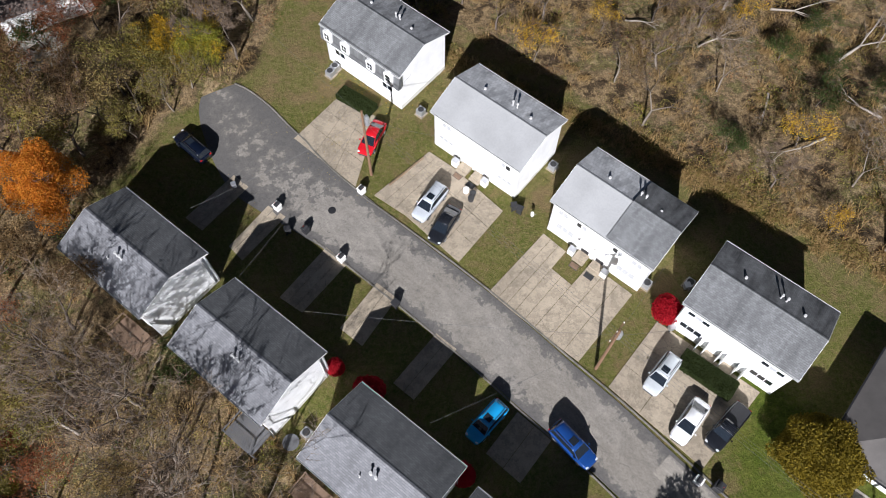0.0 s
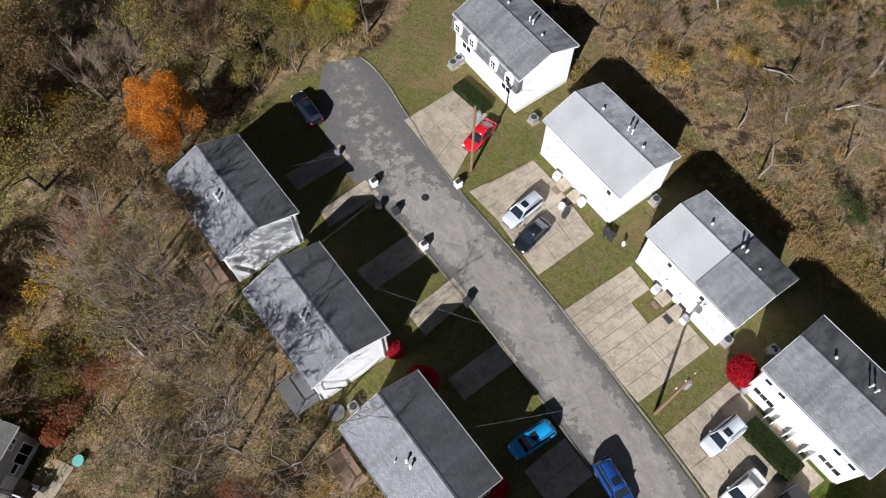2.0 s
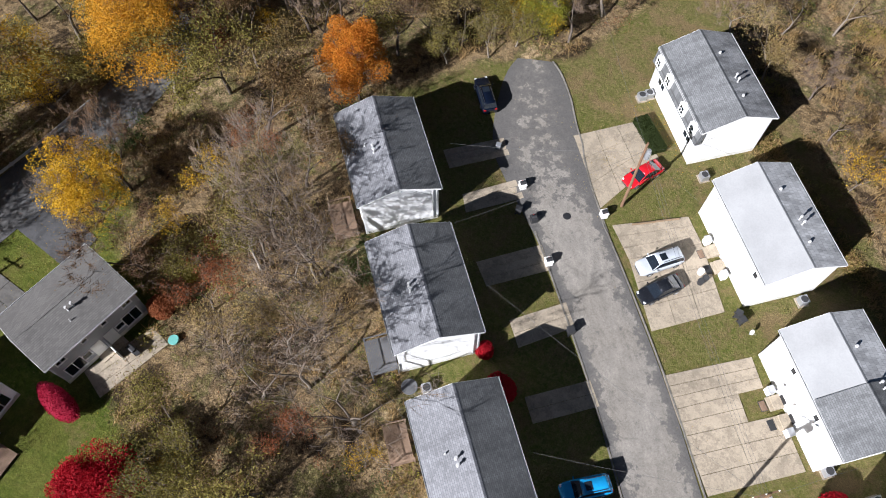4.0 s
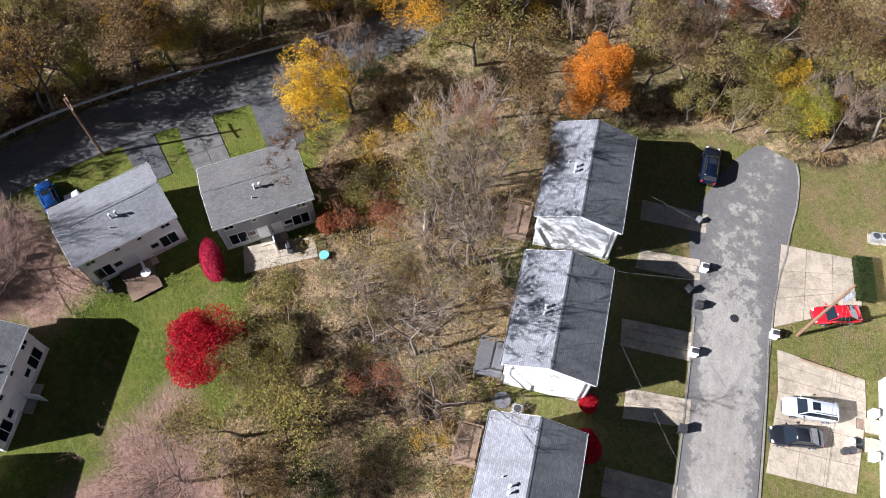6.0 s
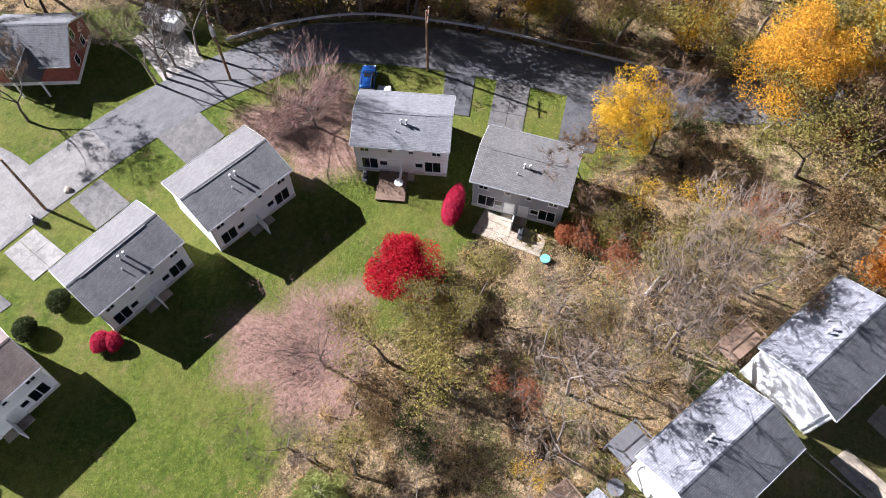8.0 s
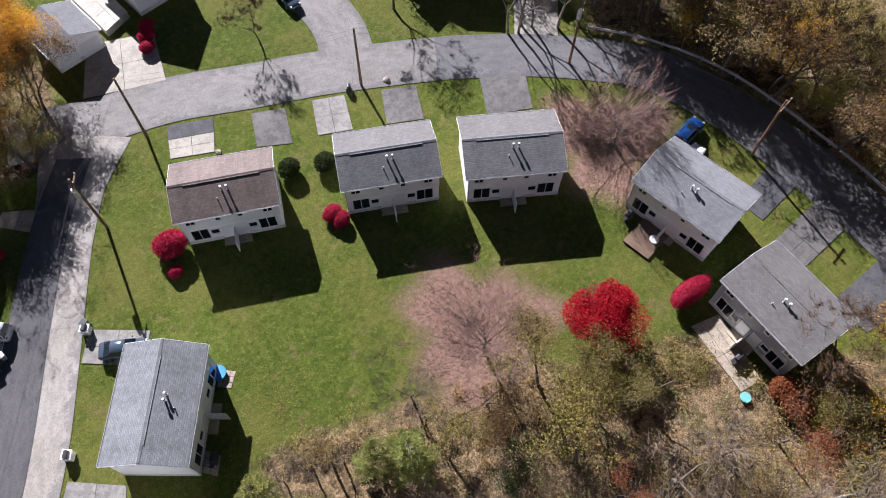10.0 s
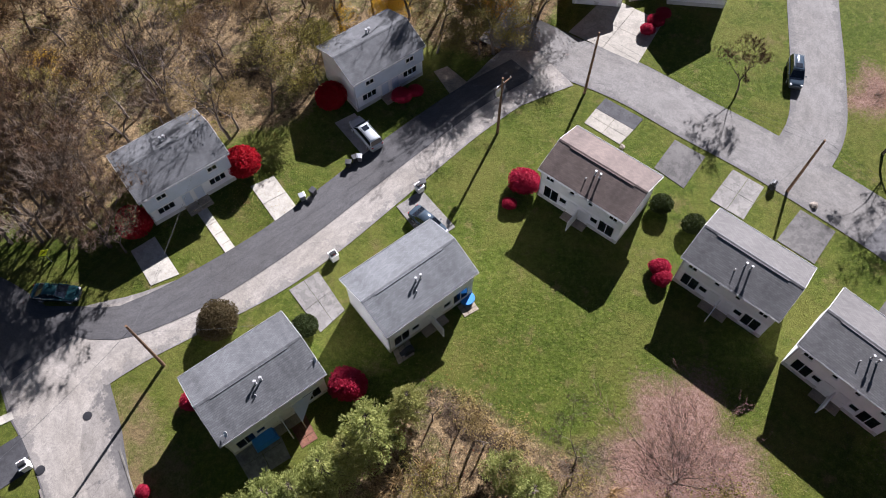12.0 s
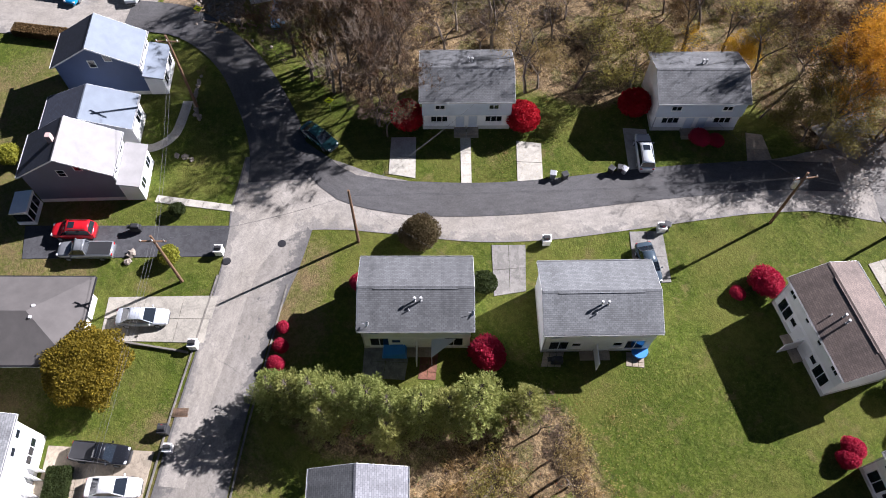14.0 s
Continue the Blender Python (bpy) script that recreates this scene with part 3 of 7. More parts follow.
# the dark asphalt colour here also carries the shade of the trees
ribbon("road_upper", S_FAR, [3.4, 3.2, 2.9, 2.6, 2.4, 2.6, 2.6], [3.0, 2.8, 2.6, 2.4, 2.2, 2.4, 2.6], ROAD_DARK, "asphalt road climbing under trees, tree shade in its dark colour", 0.10)
ribbon("road_end", S_END, 3.2, 3.2, ROAD_PALE, "bleached road beyond the corner houses", 0.055)
# same road as road_through; its darker tone is painted tree shade
ribbon("road_through_west", U_LINE[7:], 3.35, 3.35, ROAD_SHADED, "grey asphalt through road with tree shade in its colour", 0.046)
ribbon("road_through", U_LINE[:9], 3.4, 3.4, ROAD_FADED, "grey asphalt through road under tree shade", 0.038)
ribbon("road_side", V_LINE, 3.2, 3.2, ROAD_FADED, "pale side road leading away between lawns", 0.036)
kerb(S_LINE[4:14], 3.5)
_line = spline(S_LINE, 1.5)
_edge = [p + q * float(np.interp(i / (len(_line) - 1), np.linspace(0, 1, len(S_LEFT)), S_LEFT)) for i, (p, q) in enumerate(zip(_line, sides_of(_line)))]
kerb([(p.x, p.y) for p in _edge[:int(len(_line) * 0.27)]], 0.02)
kerb(S_LINE[4:14], -3.6)
kerb(T_LINE[3:-1], 3.15)


def slab(name, corners, mat, label, z=0.05, category="driveway", cuts=(1, 1), joint=0.022, kind="structure"):
    """A paved area of cast panels between four corners, with open joints."""
    a, b, c, d = (Vector((*p, 0)) for p in corners)
    root = thing(name, Matrix.Identity(4), label, category, kind=kind)
    nu, nv = cuts
    at = lambda u, v: a.lerp(b, u).lerp(d.lerp(c, u), v)
    lu, lv = max((b - a).length, 0.1), max((d - a).length, 0.1)
    for i in range(nu):
        for j in range(nv):
            ju, jv = joint / lu, joint / lv
            quad = [at(i / nu + ju, j / nv + jv), at((i + 1) / nu - ju, j / nv + jv), at((i + 1) / nu - ju, (j + 1) / nv - jv), at(i / nu + ju, (j + 1) / nv - jv)]
            bm = bmesh.new()
            lift = z + random.uniform(-0.008, 0.008)
            hi = [bm.verts.new((p.x, p.y, lift + random.uniform(-0.004, 0.004))) for p in quad]
            lo = [bm.verts.new((p.x, p.y, -0.05)) for p in quad]
            bm.faces.new(hi)
            for k in range(4):
                bm.faces.new((lo[k], lo[(k + 1) % 4], hi[(k + 1) % 4], hi[k]))
            bmesh.ops.recalc_face_normals(bm, faces=bm.faces[:])
            part("panel", bm, mat, root)
    return root


DRIVES = [
    ([(-16.6, 46.6), (-11.9, 52.6), (-7.6, 49.6), (-9.4, 40.4)], CONCRETE, (3, 3), "cracked tan concrete driveway before the dormered duplex"),
    ([(-7.4, 39.4), (-1.6, 45.0), (1.0, 43.0), (-4.0, 37.0)], CONCRETE, (1, 3), "tan concrete driveway with a low timber edging"),
    ([(-4.0, 37.0), (1.0, 43.0), (6.3, 37.6), (1.6, 31.6)], CONCRETE, (3, 3), "wide tan concrete driveway with oil stains"),
    ([(4.6, 28.4), (10.4, 35.0), (12.6, 32.9), (7.0, 26.2)], CONCRETE, (1, 3), "tan concrete driveway strip"),
    ([(7.0, 26.2), (11.0, 31.0), (12.9, 29.2), (8.9, 24.6)], CONCRETE, (1, 2), "tan concrete driveway strip beside a grass patch"),
    ([(8.9, 24.6), (15.0, 31.6), (18.9, 28.2), (13.0, 21.2)], CONCRETE, (2, 3), "wide tan concrete driveway"),
    ([(15.6, 18.8), (21.0, 25.4), (29.8, 18.4), (23.4, 11.4)], CONCRETE, (3, 3), "broad stained concrete parking apron before the duplex"),
    ([(-27.0, 36.5), (-22.6, 41.8), (-20.8, 40.3), (-25.0, 35.0)], CONCRETE, (1, 3), "concrete driveway lying in house shade"),
    ([(-22.0, 33.2), (-18.4, 38.2), (-16.5, 36.7), (-20.4, 31.6)], CONCRETE, (1, 3), "pale concrete driveway, half in shade"),
    ([(-16.2, 27.6), (-12.0, 33.2), (-9.7, 31.3), (-13.8, 26.0)], CONCRETE, (1, 3), "pale concrete driveway, mostly in shade"),
    ([(-10.0, 24.4), (-6.6, 29.3), (-4.5, 27.6), (-7.7, 22.6)], CONCRETE, (1, 2), "rust-stained pale concrete driveway"),
    ([(-4.6, 19.0), (-0.6, 24.0), (1.4, 22.4), (-2.6, 17.4)], CONCRETE, (1, 2), "concrete driveway lying in shade"),
    ([(4.0, 12.6), (7.0, 16.4), (10.0, 13.8), (7.0, 10.0)], CONCRETE, (1, 2), "concrete driveway lying in shade"),
    ([(39.6, 7.6), (32.7, -1.1), (29.2, 2.5), (36.0, 10.4)], CONCRETE_PALE, (3, 2), "clean pale concrete driveway with a parked sedan"),
    ([(52.5, 10.5), (38.8, -6.2), (36.6, -3.2), (49.0, 12.4)], TAR, (1, 1), "black sealed asphalt driveway"),
    ([(37.6, -25.6), (35.9, -27.8), (31.6, -24.3), (33.9, -22.4)], CONCRETE_WHITE, (1, 2), "short white concrete driveway"),
    ([(28.5, -36.0), (26.5, -37.9), (22.5, -34.5), (24.2, -32.3)], CONCRETE_WHITE, (1, 2), "short white concrete driveway beside a scarlet maple"),
    ([(22.3, -46.4), (20.5, -48.3), (15.7, -44.8), (17.3, -42.3)], CONCRETE_WHITE, (1, 2), "white concrete driveway with a parked silver car"),
    ([(13.2, -56.5), (11.8, -57.7), (8.4, -55.5), (10.0, -53.0)], CONCRETE, (1, 2), "pale concrete driveway in tree shade"),
    ([(20.3, -25.2), (18.1, -27.9), (14.2, -24.4), (15.8, -21.6)], CONCRETE_GREY, (2, 2), "patched grey concrete driveway"),
    ([(12.5, -37.2), (10.4, -39.9), (5.8, -36.2), (8.0, -33.3)], CONCRETE_GREY, (2, 2), "grey concrete driveway beside the lawn"),
    ([(-5.3, -53.0), (-6.3, -55.4), (-10.9, -53.3), (-9.6, -50.9)], CONCRETE_PALE, (2, 2), "pale concrete driveway below the brown-roofed duplex"),
    ([(-6.3, -55.4), (-7.2, -57.2), (-11.8, -55.1), (-10.9, -53.3)], ASPHALT_DARK, (1, 1), "dark asphalt driveway mouth"),
    ([(-13.6, -48.6), (-15.5, -53.0), (-19.0, -51.4), (-17.0, -46.6)], ASPHALT, (1, 1), "grey asphalt driveway"),
    ([(-19.8, -45.8), (-22.0, -50.4), (-25.4, -48.8), (-23.4, -44.1)], CONCRETE_GREY, (2, 2), "worn grey concrete driveway"),
    ([(-26.8, -42.4), (-29.2, -46.8), (-32.8, -44.9), (-30.6, -40.4)], ASPHALT, (1, 1), "grey asphalt driveway with branch shadows"),
    ([(-36.6, -36.4), (-39.8, -42.0), (-44.4, -39.0), (-41.4, -34.0)], ASPHALT, (1, 1), "grey asphalt driveway with branch shadows"),
    ([(-50.4, -11.2), (-56.4, -12.2), (-56.8, -8.6), (-50.6, -8.0)], ASPHALT_DARK, (1, 1), "dark asphalt driveway"),
    ([(-47.6, -5.6), (-56.6, -6.0), (-56.6, -2.0), (-47.6, -1.6)], ASPHALT, (2, 2), "grey concrete driveway with tyre tracks"),
    ([(-48.5, 2.4), (-57.0, 2.4), (-56.6, 7.6), (-48.8, 6.6)], ASPHALT_DARK, (1, 1), "grey asphalt driveway strewn with leaves"),
    ([(-1.4, -66.6), (-5.2, -74.0), (-12.6, -71.0), (-10.2, -63.2)], CONCRETE_PALE, (2, 2), "wide pale concrete driveway before the garage"),
    ([(-46.5, -43.2), (-52.5, -50.5), (-57.5, -47.5), (-51.2, -40.5)], ASPHALT_PALE, (1, 1), "bleached driveway with a parked trailer"),
    ([(-39.0, -3.6), (-37.0, 3.4), (-34.6, 3.0), (-35.8, -4.4)], CONCRETE, (2, 3), "pale concrete patio behind the taupe-roofed duplex"),
]
for corners, mat, cuts, label in DRIVES:
    slab("driveway", corners, mat, label, cuts=cuts)
WALKS = [
    [(47.2, -1.9), (40.9, -7.6), (40.3, -7.0), (46.6, -1.2)],
    [(46.6, -13.4), (43.8, -16.0), (43.1, -15.3), (45.9, -12.7)],
    [(33.4, -32.0), (32.6, -32.9), (27.0, -28.3), (27.7, -27.4)],
]
ribbon("garden_path_curved", [(54.4, -2.8), (53.0, -4.6), (53.1, -7.2), (55.3, -9.8), (56.4, -10.8)], 0.55, 0.55, CONCRETE_WHITE, "curved pale concrete garden path", 0.02, "path", 0.6)
for corners in WALKS:
    slab("garden_path", corners, CONCRETE_WHITE, "narrow pale concrete garden path", category="path", cuts=(5, 1) if math.dist(corners[0], corners[1]) > math.dist(corners[1], corners[2]) else (1, 5))


# ---- houses ----
def window(parent, x, z, w, h, y, sashes=1, out=-1, grid=False, axis="y", blinds=()):
    """A window on a wall that faces out along y (or along x): frame, mullions, panes, sill."""
    turn = Matrix.Identity(4) if axis == "y" else pose(0, 0, 0, 0, 0, 90)
    flip = pose(0, 0, 0, 0, 0, 180) if out > 0 else Matrix.Identity(4)
    root = new("window")
    root.parent = parent
    root.matrix_basis = (Matrix.Translation((x, y, z)) if axis == "y" else Matrix.Translation((y, x, z))) @ turn @ flip
    f = 0.07
    bm = bmesh.new()
    for x0, x1, z0, z1 in ((-w / 2 - f, w / 2 + f, h / 2, h / 2 + f), (-w / 2 - f, -w / 2, -h / 2, h / 2), (w / 2, w / 2 + f, -h / 2, h / 2), (-w / 2 - f, w / 2 + f, -h / 2 - f, -h / 2)):
        box(bm, x0, x1, -0.05, 0.02, z0, z1)
    for i in range(1, sashes):
        c = -w / 2 + w * i / sashes
        box(bm, c - 0.03, c + 0.03, -0.045, 0.02, -h / 2, h / 2)
    if grid:
        box(bm, -w / 2, w / 2, -0.04, 0.02, -0.025, 0.025)
    part("frame", bm, TRIM, root)
    for i in range(sashes):
        part("pane", boxed(-w / 2 + w * i / sashes + 0.03, -w / 2 + w * (i + 1) / sashes - 0.03, -0.015, 0.02, -h / 2, h / 2), BLIND if i in blinds else GLASS, root, "pane with a pale blind drawn" if i in blinds else "dark reflecting glass")
    part("sill", boxed(-w / 2 - 0.1, w / 2 + 0.1, -0.1, 0.0, -h / 2 - f - 0.05, -h / 2 - f), TRIM, root)
    return root


def door(parent, x, y, out=-1, mat=None, w=0.92, h=2.05, z0=0.15):
    flip = pose(0, 0, 0, 0, 0, 180) if out > 0 else Matrix.Identity(4)
    root = new("door")
    root.parent = parent
    root.matrix_basis = Matrix.Translation((x, y, z0)) @ flip
    bm = boxed(-w / 2, w / 2, -0.03, 0.02, 0, h)
    for z in (0.25, 1.15):
        box(bm, -w / 2 + 0.12, w / 2 - 0.12, -0.045, -0.03, z, z + 0.65)
    part("leaf", bm, mat or TRIM, root)
    bm = bmesh.new()
    for x0, x1, a, b in ((-w / 2 - 0.09, -w / 2, 0, h), (w / 2, w / 2 + 0.09, 0, h), (-w / 2 - 0.09, w / 2 + 0.09, h, h + 0.09)):
        box(bm, x0, x1, -0.05, 0.02, a, b)
    part("frame", bm, TRIM, root)
    part("handle", tube(bmesh.new(), (w / 2 - 0.09, -0.03, 1.0), (w / 2 - 0.09, -0.09, 1.0), 0.025), STEEL, root)
    return root


def steps_to(parent, x, y, out=-1, w=1.3, n=2):
    bm = bmesh.new()
    for i in range(n):
        d = 0.35 * (n - i)
        y0, y1 = sorted((y, y + out * (0.6 + d)))
        box(bm, x - w / 2, x + w / 2, y0, y1, 0.17 * i, 0.17 * (i + 1))
    return part("doorstep", bm, CONCRETE, parent, "poured concrete doorstep")


def vent(parent, x, y, z, h=0.55, r=0.09, mat=None, cap=True):
    bm = tube(bmesh.new(), (x, y, z - 0.3), (x, y, z + h), r, sides=10)
    if cap:
        tube(bm, (x, y, z + h), (x, y, z + h + 0.14), r * 1.9, r * 1.5, 10)
    tube(bm, (x, y, z - 0.25), (x, y, z + 0.06), r * 2.6, r * 1.2, 10)
    return part("vent_pipe", bm, mat or PVC, parent, "white metal roof vent pipe")


def gable_house(name, cx, cy, ang, L, D, eave, rise, roofs, wall, label, category="house", over=0.32, ridge_y=0.0, upper=None, group="", split=None, base=0.55, z0=0.0, overhang_floor=0.0):
    """Body, foundation, two roof slopes, ridge, rakes and gutters. L and D are measured over the eaves; x runs along the ridge."""
    root = thing(name, pose(cx, cy, z0, 0, 0, ang), label, category, group)
    hl, hd = L / 2 - over, D / 2 - over
    ry, top = ridge_y * D / 2, eave + rise
    sl = rise / (D / 2 + ry), rise / (D / 2 - ry)          # slopes on the -y and the +y side
    wall_z = lambda y: top - (ry - y) * sl[0] if y < ry else top - (y - ry) * sl[1]
    lap = -0.06
    part("wall", prism(bmesh.new(), [(-hd, base), (hd, base), (hd, wall_z(hd) + lap), (ry, top + lap), (-hd, wall_z(-hd) + lap)], "x", -hl, hl), wall, root)
    part("foundation", boxed(-hl - 0.02, hl + 0.02, -hd - 0.02, hd + 0.02, -1.0, base), CEMENT, root, "painted concrete block foundation")
    th = 0.17
    halves = [(-L / 2, L / 2, 0.0, roofs)] if split is None else [(-L / 2, split[0] * L, 0.0, roofs), (split[0] * L, L / 2, split[1], split[2])]
    for x0, x1, dz, mats in halves:
        for (y0, y1, za, zb), mat in zip(((-D / 2, ry, eave, top), (ry, D / 2, top, eave)), mats):
            part("roof_slope", prism(bmesh.new(), [(y0, za + dz - th), (y1, zb + dz - th), (y1, zb + dz), (y0, za + dz)], "x", x0, x1), mat, root)
        part("ridge_cap", prism(bmesh.new(), [(ry - 0.2, top + dz - 0.2 * sl[0]), (ry, top + dz - 0.02), (ry + 0.2, top + dz - 0.2 * sl[1]), (ry + 0.2, top + dz - 0.2 * sl[1] + 0.025), (ry, top + dz + 0.03), (ry - 0.2, top + dz - 0.2 * sl[0] + 0.025)], "x", x0 + 0.05, x1 - 0.05), mats[0], root)
    for s in (-1, 1):
        y = s * (D / 2 + 0.06)
        part("gutter", prism(bmesh.new(), [(y - 0.07, eave - 0.16), (y + 0.07, eave - 0.16), (y + 0.08, eave - 0.02), (y + 0.055, eave - 0.02), (y + 0.045, eave - 0.13), (y - 0.045, eave - 0.13), (y - 0.055, eave - 0.02), (y - 0.08, eave - 0.02)], "x", -L / 2, L / 2), GUTTER, root)
        part("downspout", boxed(s * (hl - 0.08) - 0.04, s * (hl - 0.08) + 0.04, s * (hd + 0.06) - 0.05, s * (hd + 0.06) + 0.05, 0.1, eave - 0.1), GUTTER, root)
        x = s * (L / 2 + 0.012)
        part("rake_board", prism(bmesh.new(), [(-D / 2, eave - 0.2), (ry, top - 0.2), (D / 2, eave - 0.2), (D / 2, eave - 0.01), (ry, top - 0.01), (-D / 2, eave - 0.01)], "x", x - 0.012, x + 0.012), TRIM, root)
    return root, hl, hd, wall_z


R_HOUSES = [
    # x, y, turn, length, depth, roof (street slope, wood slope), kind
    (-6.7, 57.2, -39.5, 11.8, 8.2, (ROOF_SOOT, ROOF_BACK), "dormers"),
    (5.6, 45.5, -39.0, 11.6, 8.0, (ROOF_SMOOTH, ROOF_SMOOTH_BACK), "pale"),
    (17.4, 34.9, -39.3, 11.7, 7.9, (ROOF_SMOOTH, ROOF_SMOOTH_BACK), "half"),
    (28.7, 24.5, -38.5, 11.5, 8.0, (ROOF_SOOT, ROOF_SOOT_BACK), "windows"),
]
for x, y, a, L, D, roofs, how in R_HOUSES:
    label = {"dormers": "white duplex with grey shingle mansard front and four dormers", "pale": "white sided duplex with a smooth pale grey roof",
             "half": "white duplex whose roof is half pale, half charcoal", "windows": "white duplex with a charcoal roof and long front windows"}[how]
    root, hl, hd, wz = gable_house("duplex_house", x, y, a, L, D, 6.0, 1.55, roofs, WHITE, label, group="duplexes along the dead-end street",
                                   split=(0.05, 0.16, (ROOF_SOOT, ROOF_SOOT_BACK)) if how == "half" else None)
    f = -hd
    for s in (-1, 1):
        door(root, s * 0.9, f, mat=LEAD if how == "half" else TRIM)
        if how != "dormers":
            steps_to(root, s * 0.9, f)
        if how == "windows":
            window(root, s * 3.75, 4.5, 2.2, 0.6, f, 3, blinds=(1,))
            window(root, s * 3.72, 1.85, 2.2, 0.85, f, 3)
            for dx in (0.25, 1.6, 2.35):
                part("partition", boxed(s * dx - 0.04, s * dx + 0.04, f - 0.75, f, 0.1, 1.9), TRIM, root, "white boarded partition beside the door")
        elif how == "half":
            window(root, s * 4.26, 4.5, 1.1, 0.75, f, 2, blinds=(0, 1))
            window(root, s * 2.1, 4.5, 1.1, 0.75, f, 2, blinds=(1,))
            window(root, s * 3.62, 1.95, 2.0, 0.95, f, 3, blinds=(0, 1, 2))
            part("porch_roof", boxed(s * 0.9 - 0.8, s * 0.9 + 0.8, f - 0.8, f, 2.45, 2.55), TRIM, root)
        elif how == "pale":
            window(root, s * 3.85, 4.55, 1.15, 0.75, f, 2, blinds=(0, 1) if s < 0 else (0,))
            window(root, s * 3.9, 2.05, 1.9, 0.6, f, 3, blinds=(0, 1, 2))
        else:
            window(root, s * 3.6, 2.4, 1.5, 0.8, f, 2)
        if how in ("pale", "half"):
            box_at = Matrix.LocRotScale((x, y, 0), Euler((0, 0, radians(a))), None) @ Matrix.Translation((s * 1.98, f - 0.75, 0))
            cupboard = thing("meter_cabinet", box_at, "white metal utility cabinet beside the front door", "cabinet", "utility cabinets")
            part("body", boxed(-0.35, 0.35, -0.3, 0.3, 0.0, 0.95, bevel=0.03), WHITE_BOX, cupboard)
            part("lid", boxed(-0.37, 0.37, -0.32, 0.32, 0.95, 1.0, bevel=0.02), STEEL, cupboard)
            mat_at = Matrix.LocRotScale((x, y, 0.06), Euler((0, 0, radians(a))), None) @ Matrix.Translation((s * 0.9, f - 1.75, 0))
            rug = thing("doormat", mat_at, "dark rubber doormat before the front step", "doormat", "doormats")
            part("pad", boxed(-0.45, 0.45, -0.28, 0.28, -0.06, 0.012), RUBBER if s > 0 else WOOD, rug)
            part("border", boxed(-0.49, 0.49, -0.32, 0.32, -0.06, 0.006), BLACK, rug)
    for dx in (-0.25, 0.3):
        vent(root, 1.0 + dx, 1.3, 6.0 + 1.55 * (1 - 1.3 / (D / 2)), 0.55, 0.075)
    vent(root, -2.6, 1.0, 6.0 + 1.55 * (1 - 1.0 / (D / 2)), 0.08, 0.085)
    vent(root, 3.2, 1.0, 6.0 + 1.55 * (1 - 1.0 / (D / 2)), 0.08, 0.085)
    if how == "dormers":
        # the steep shingled front band and its four dormer windows
        part("mansard", prism(bmesh.new(), [(f - 0.55, 3.9), (f, 3.9), (f, 6.1), (f - 0.28, 6.1)], "x", -L / 2 + 0.05, L / 2 - 0.05), ROOF_GREY, root, "steep grey shingled front band")
        for dx in (-4.5, -1.9, 1.9, 4.5):
            d = new("dormer")
            d.parent = root
            d.matrix_basis = Matrix.Translation((dx, f - 0.3, 0))
            part("cheek", prism(bmesh.new(), [(-0.55, 4.4), (0.55, 4.4), (0.55, 5.75), (0, 6.0), (-0.55, 5.75)], "y", -0.42, 0.3), TRIM, d, "white boarded dormer front")
            part("pane", boxed(-0.33, 0.33, -0.445, -0.42, 4.65, 5.55), GLASS, d, "dark reflecting glass")
            bm = boxed(-0.34, 0.34, -0.46, -0.42, 5.08, 5.13)
            box(bm, -0.025, 0.025, -0.46, -0.42, 4.65, 5.55)
            part("glazing_bar", bm, TRIM, d)

L_HOUSES = [
    (-29.0, 29.8, -38.0, 11.5, 8.2), (-17.1, 20.3, -38.0, 11.4, 8.1), (-4.9, 10.7, -38.0, 11.4, 8.0), (5.0, 2.2, -38.0, 11.4, 7.8)]
for i, (x, y, a, L, D) in enumerate(L_HOUSES):
    # the -y slope takes the paler grey, the +y slope the darker
    root, hl, hd, wz = gable_house("duplex_house", x, y, a, L, D, 6.0, 1.55, (ROOF_GREY_PALER, ROOF_GREY), WHITE,
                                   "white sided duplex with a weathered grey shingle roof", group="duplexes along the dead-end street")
    for s in (-1, 1):
        door(root, s * 0.9, hd, 1)
        steps_to(root, s * 0.9, hd, 1)
        window(root, s * 3.4, 4.7, 1.6, 0.8, hd, 2, 1)
        window(root, s * 3.4, 2.6, 1.8, 1.0, hd, 3, 1)
        window(root, s * 2.6, 4.6, 0.9, 0.8, -hd, 2)
        window(root, s * 3.2, 1.9, 1.7, 1.9, -hd, 2)
    for dx in (-0.25, 0.3):
        vent(root, 0.4 + dx, -1.3, 6.0 + 1.55 * (1 - 1.3 / (D / 2)), 0.6, 0.085)
    vent(root, -0.5, -2.0, 6.0 + 1.55 * (1 - 2.0 / (D / 2)), 0.35, 0.06, cap=False)
    part("attic_vent", boxed(hl, hl + 0.05, -0.2, 0.2, 6.35, 6.75), TRIM, root)
    part("chimney_pipe", tube(bmesh.new(), (hl + 0.12, hd - 0.5, 0.3), (hl + 0.12, hd - 0.5, 5.7), 0.06), GUTTER, root)

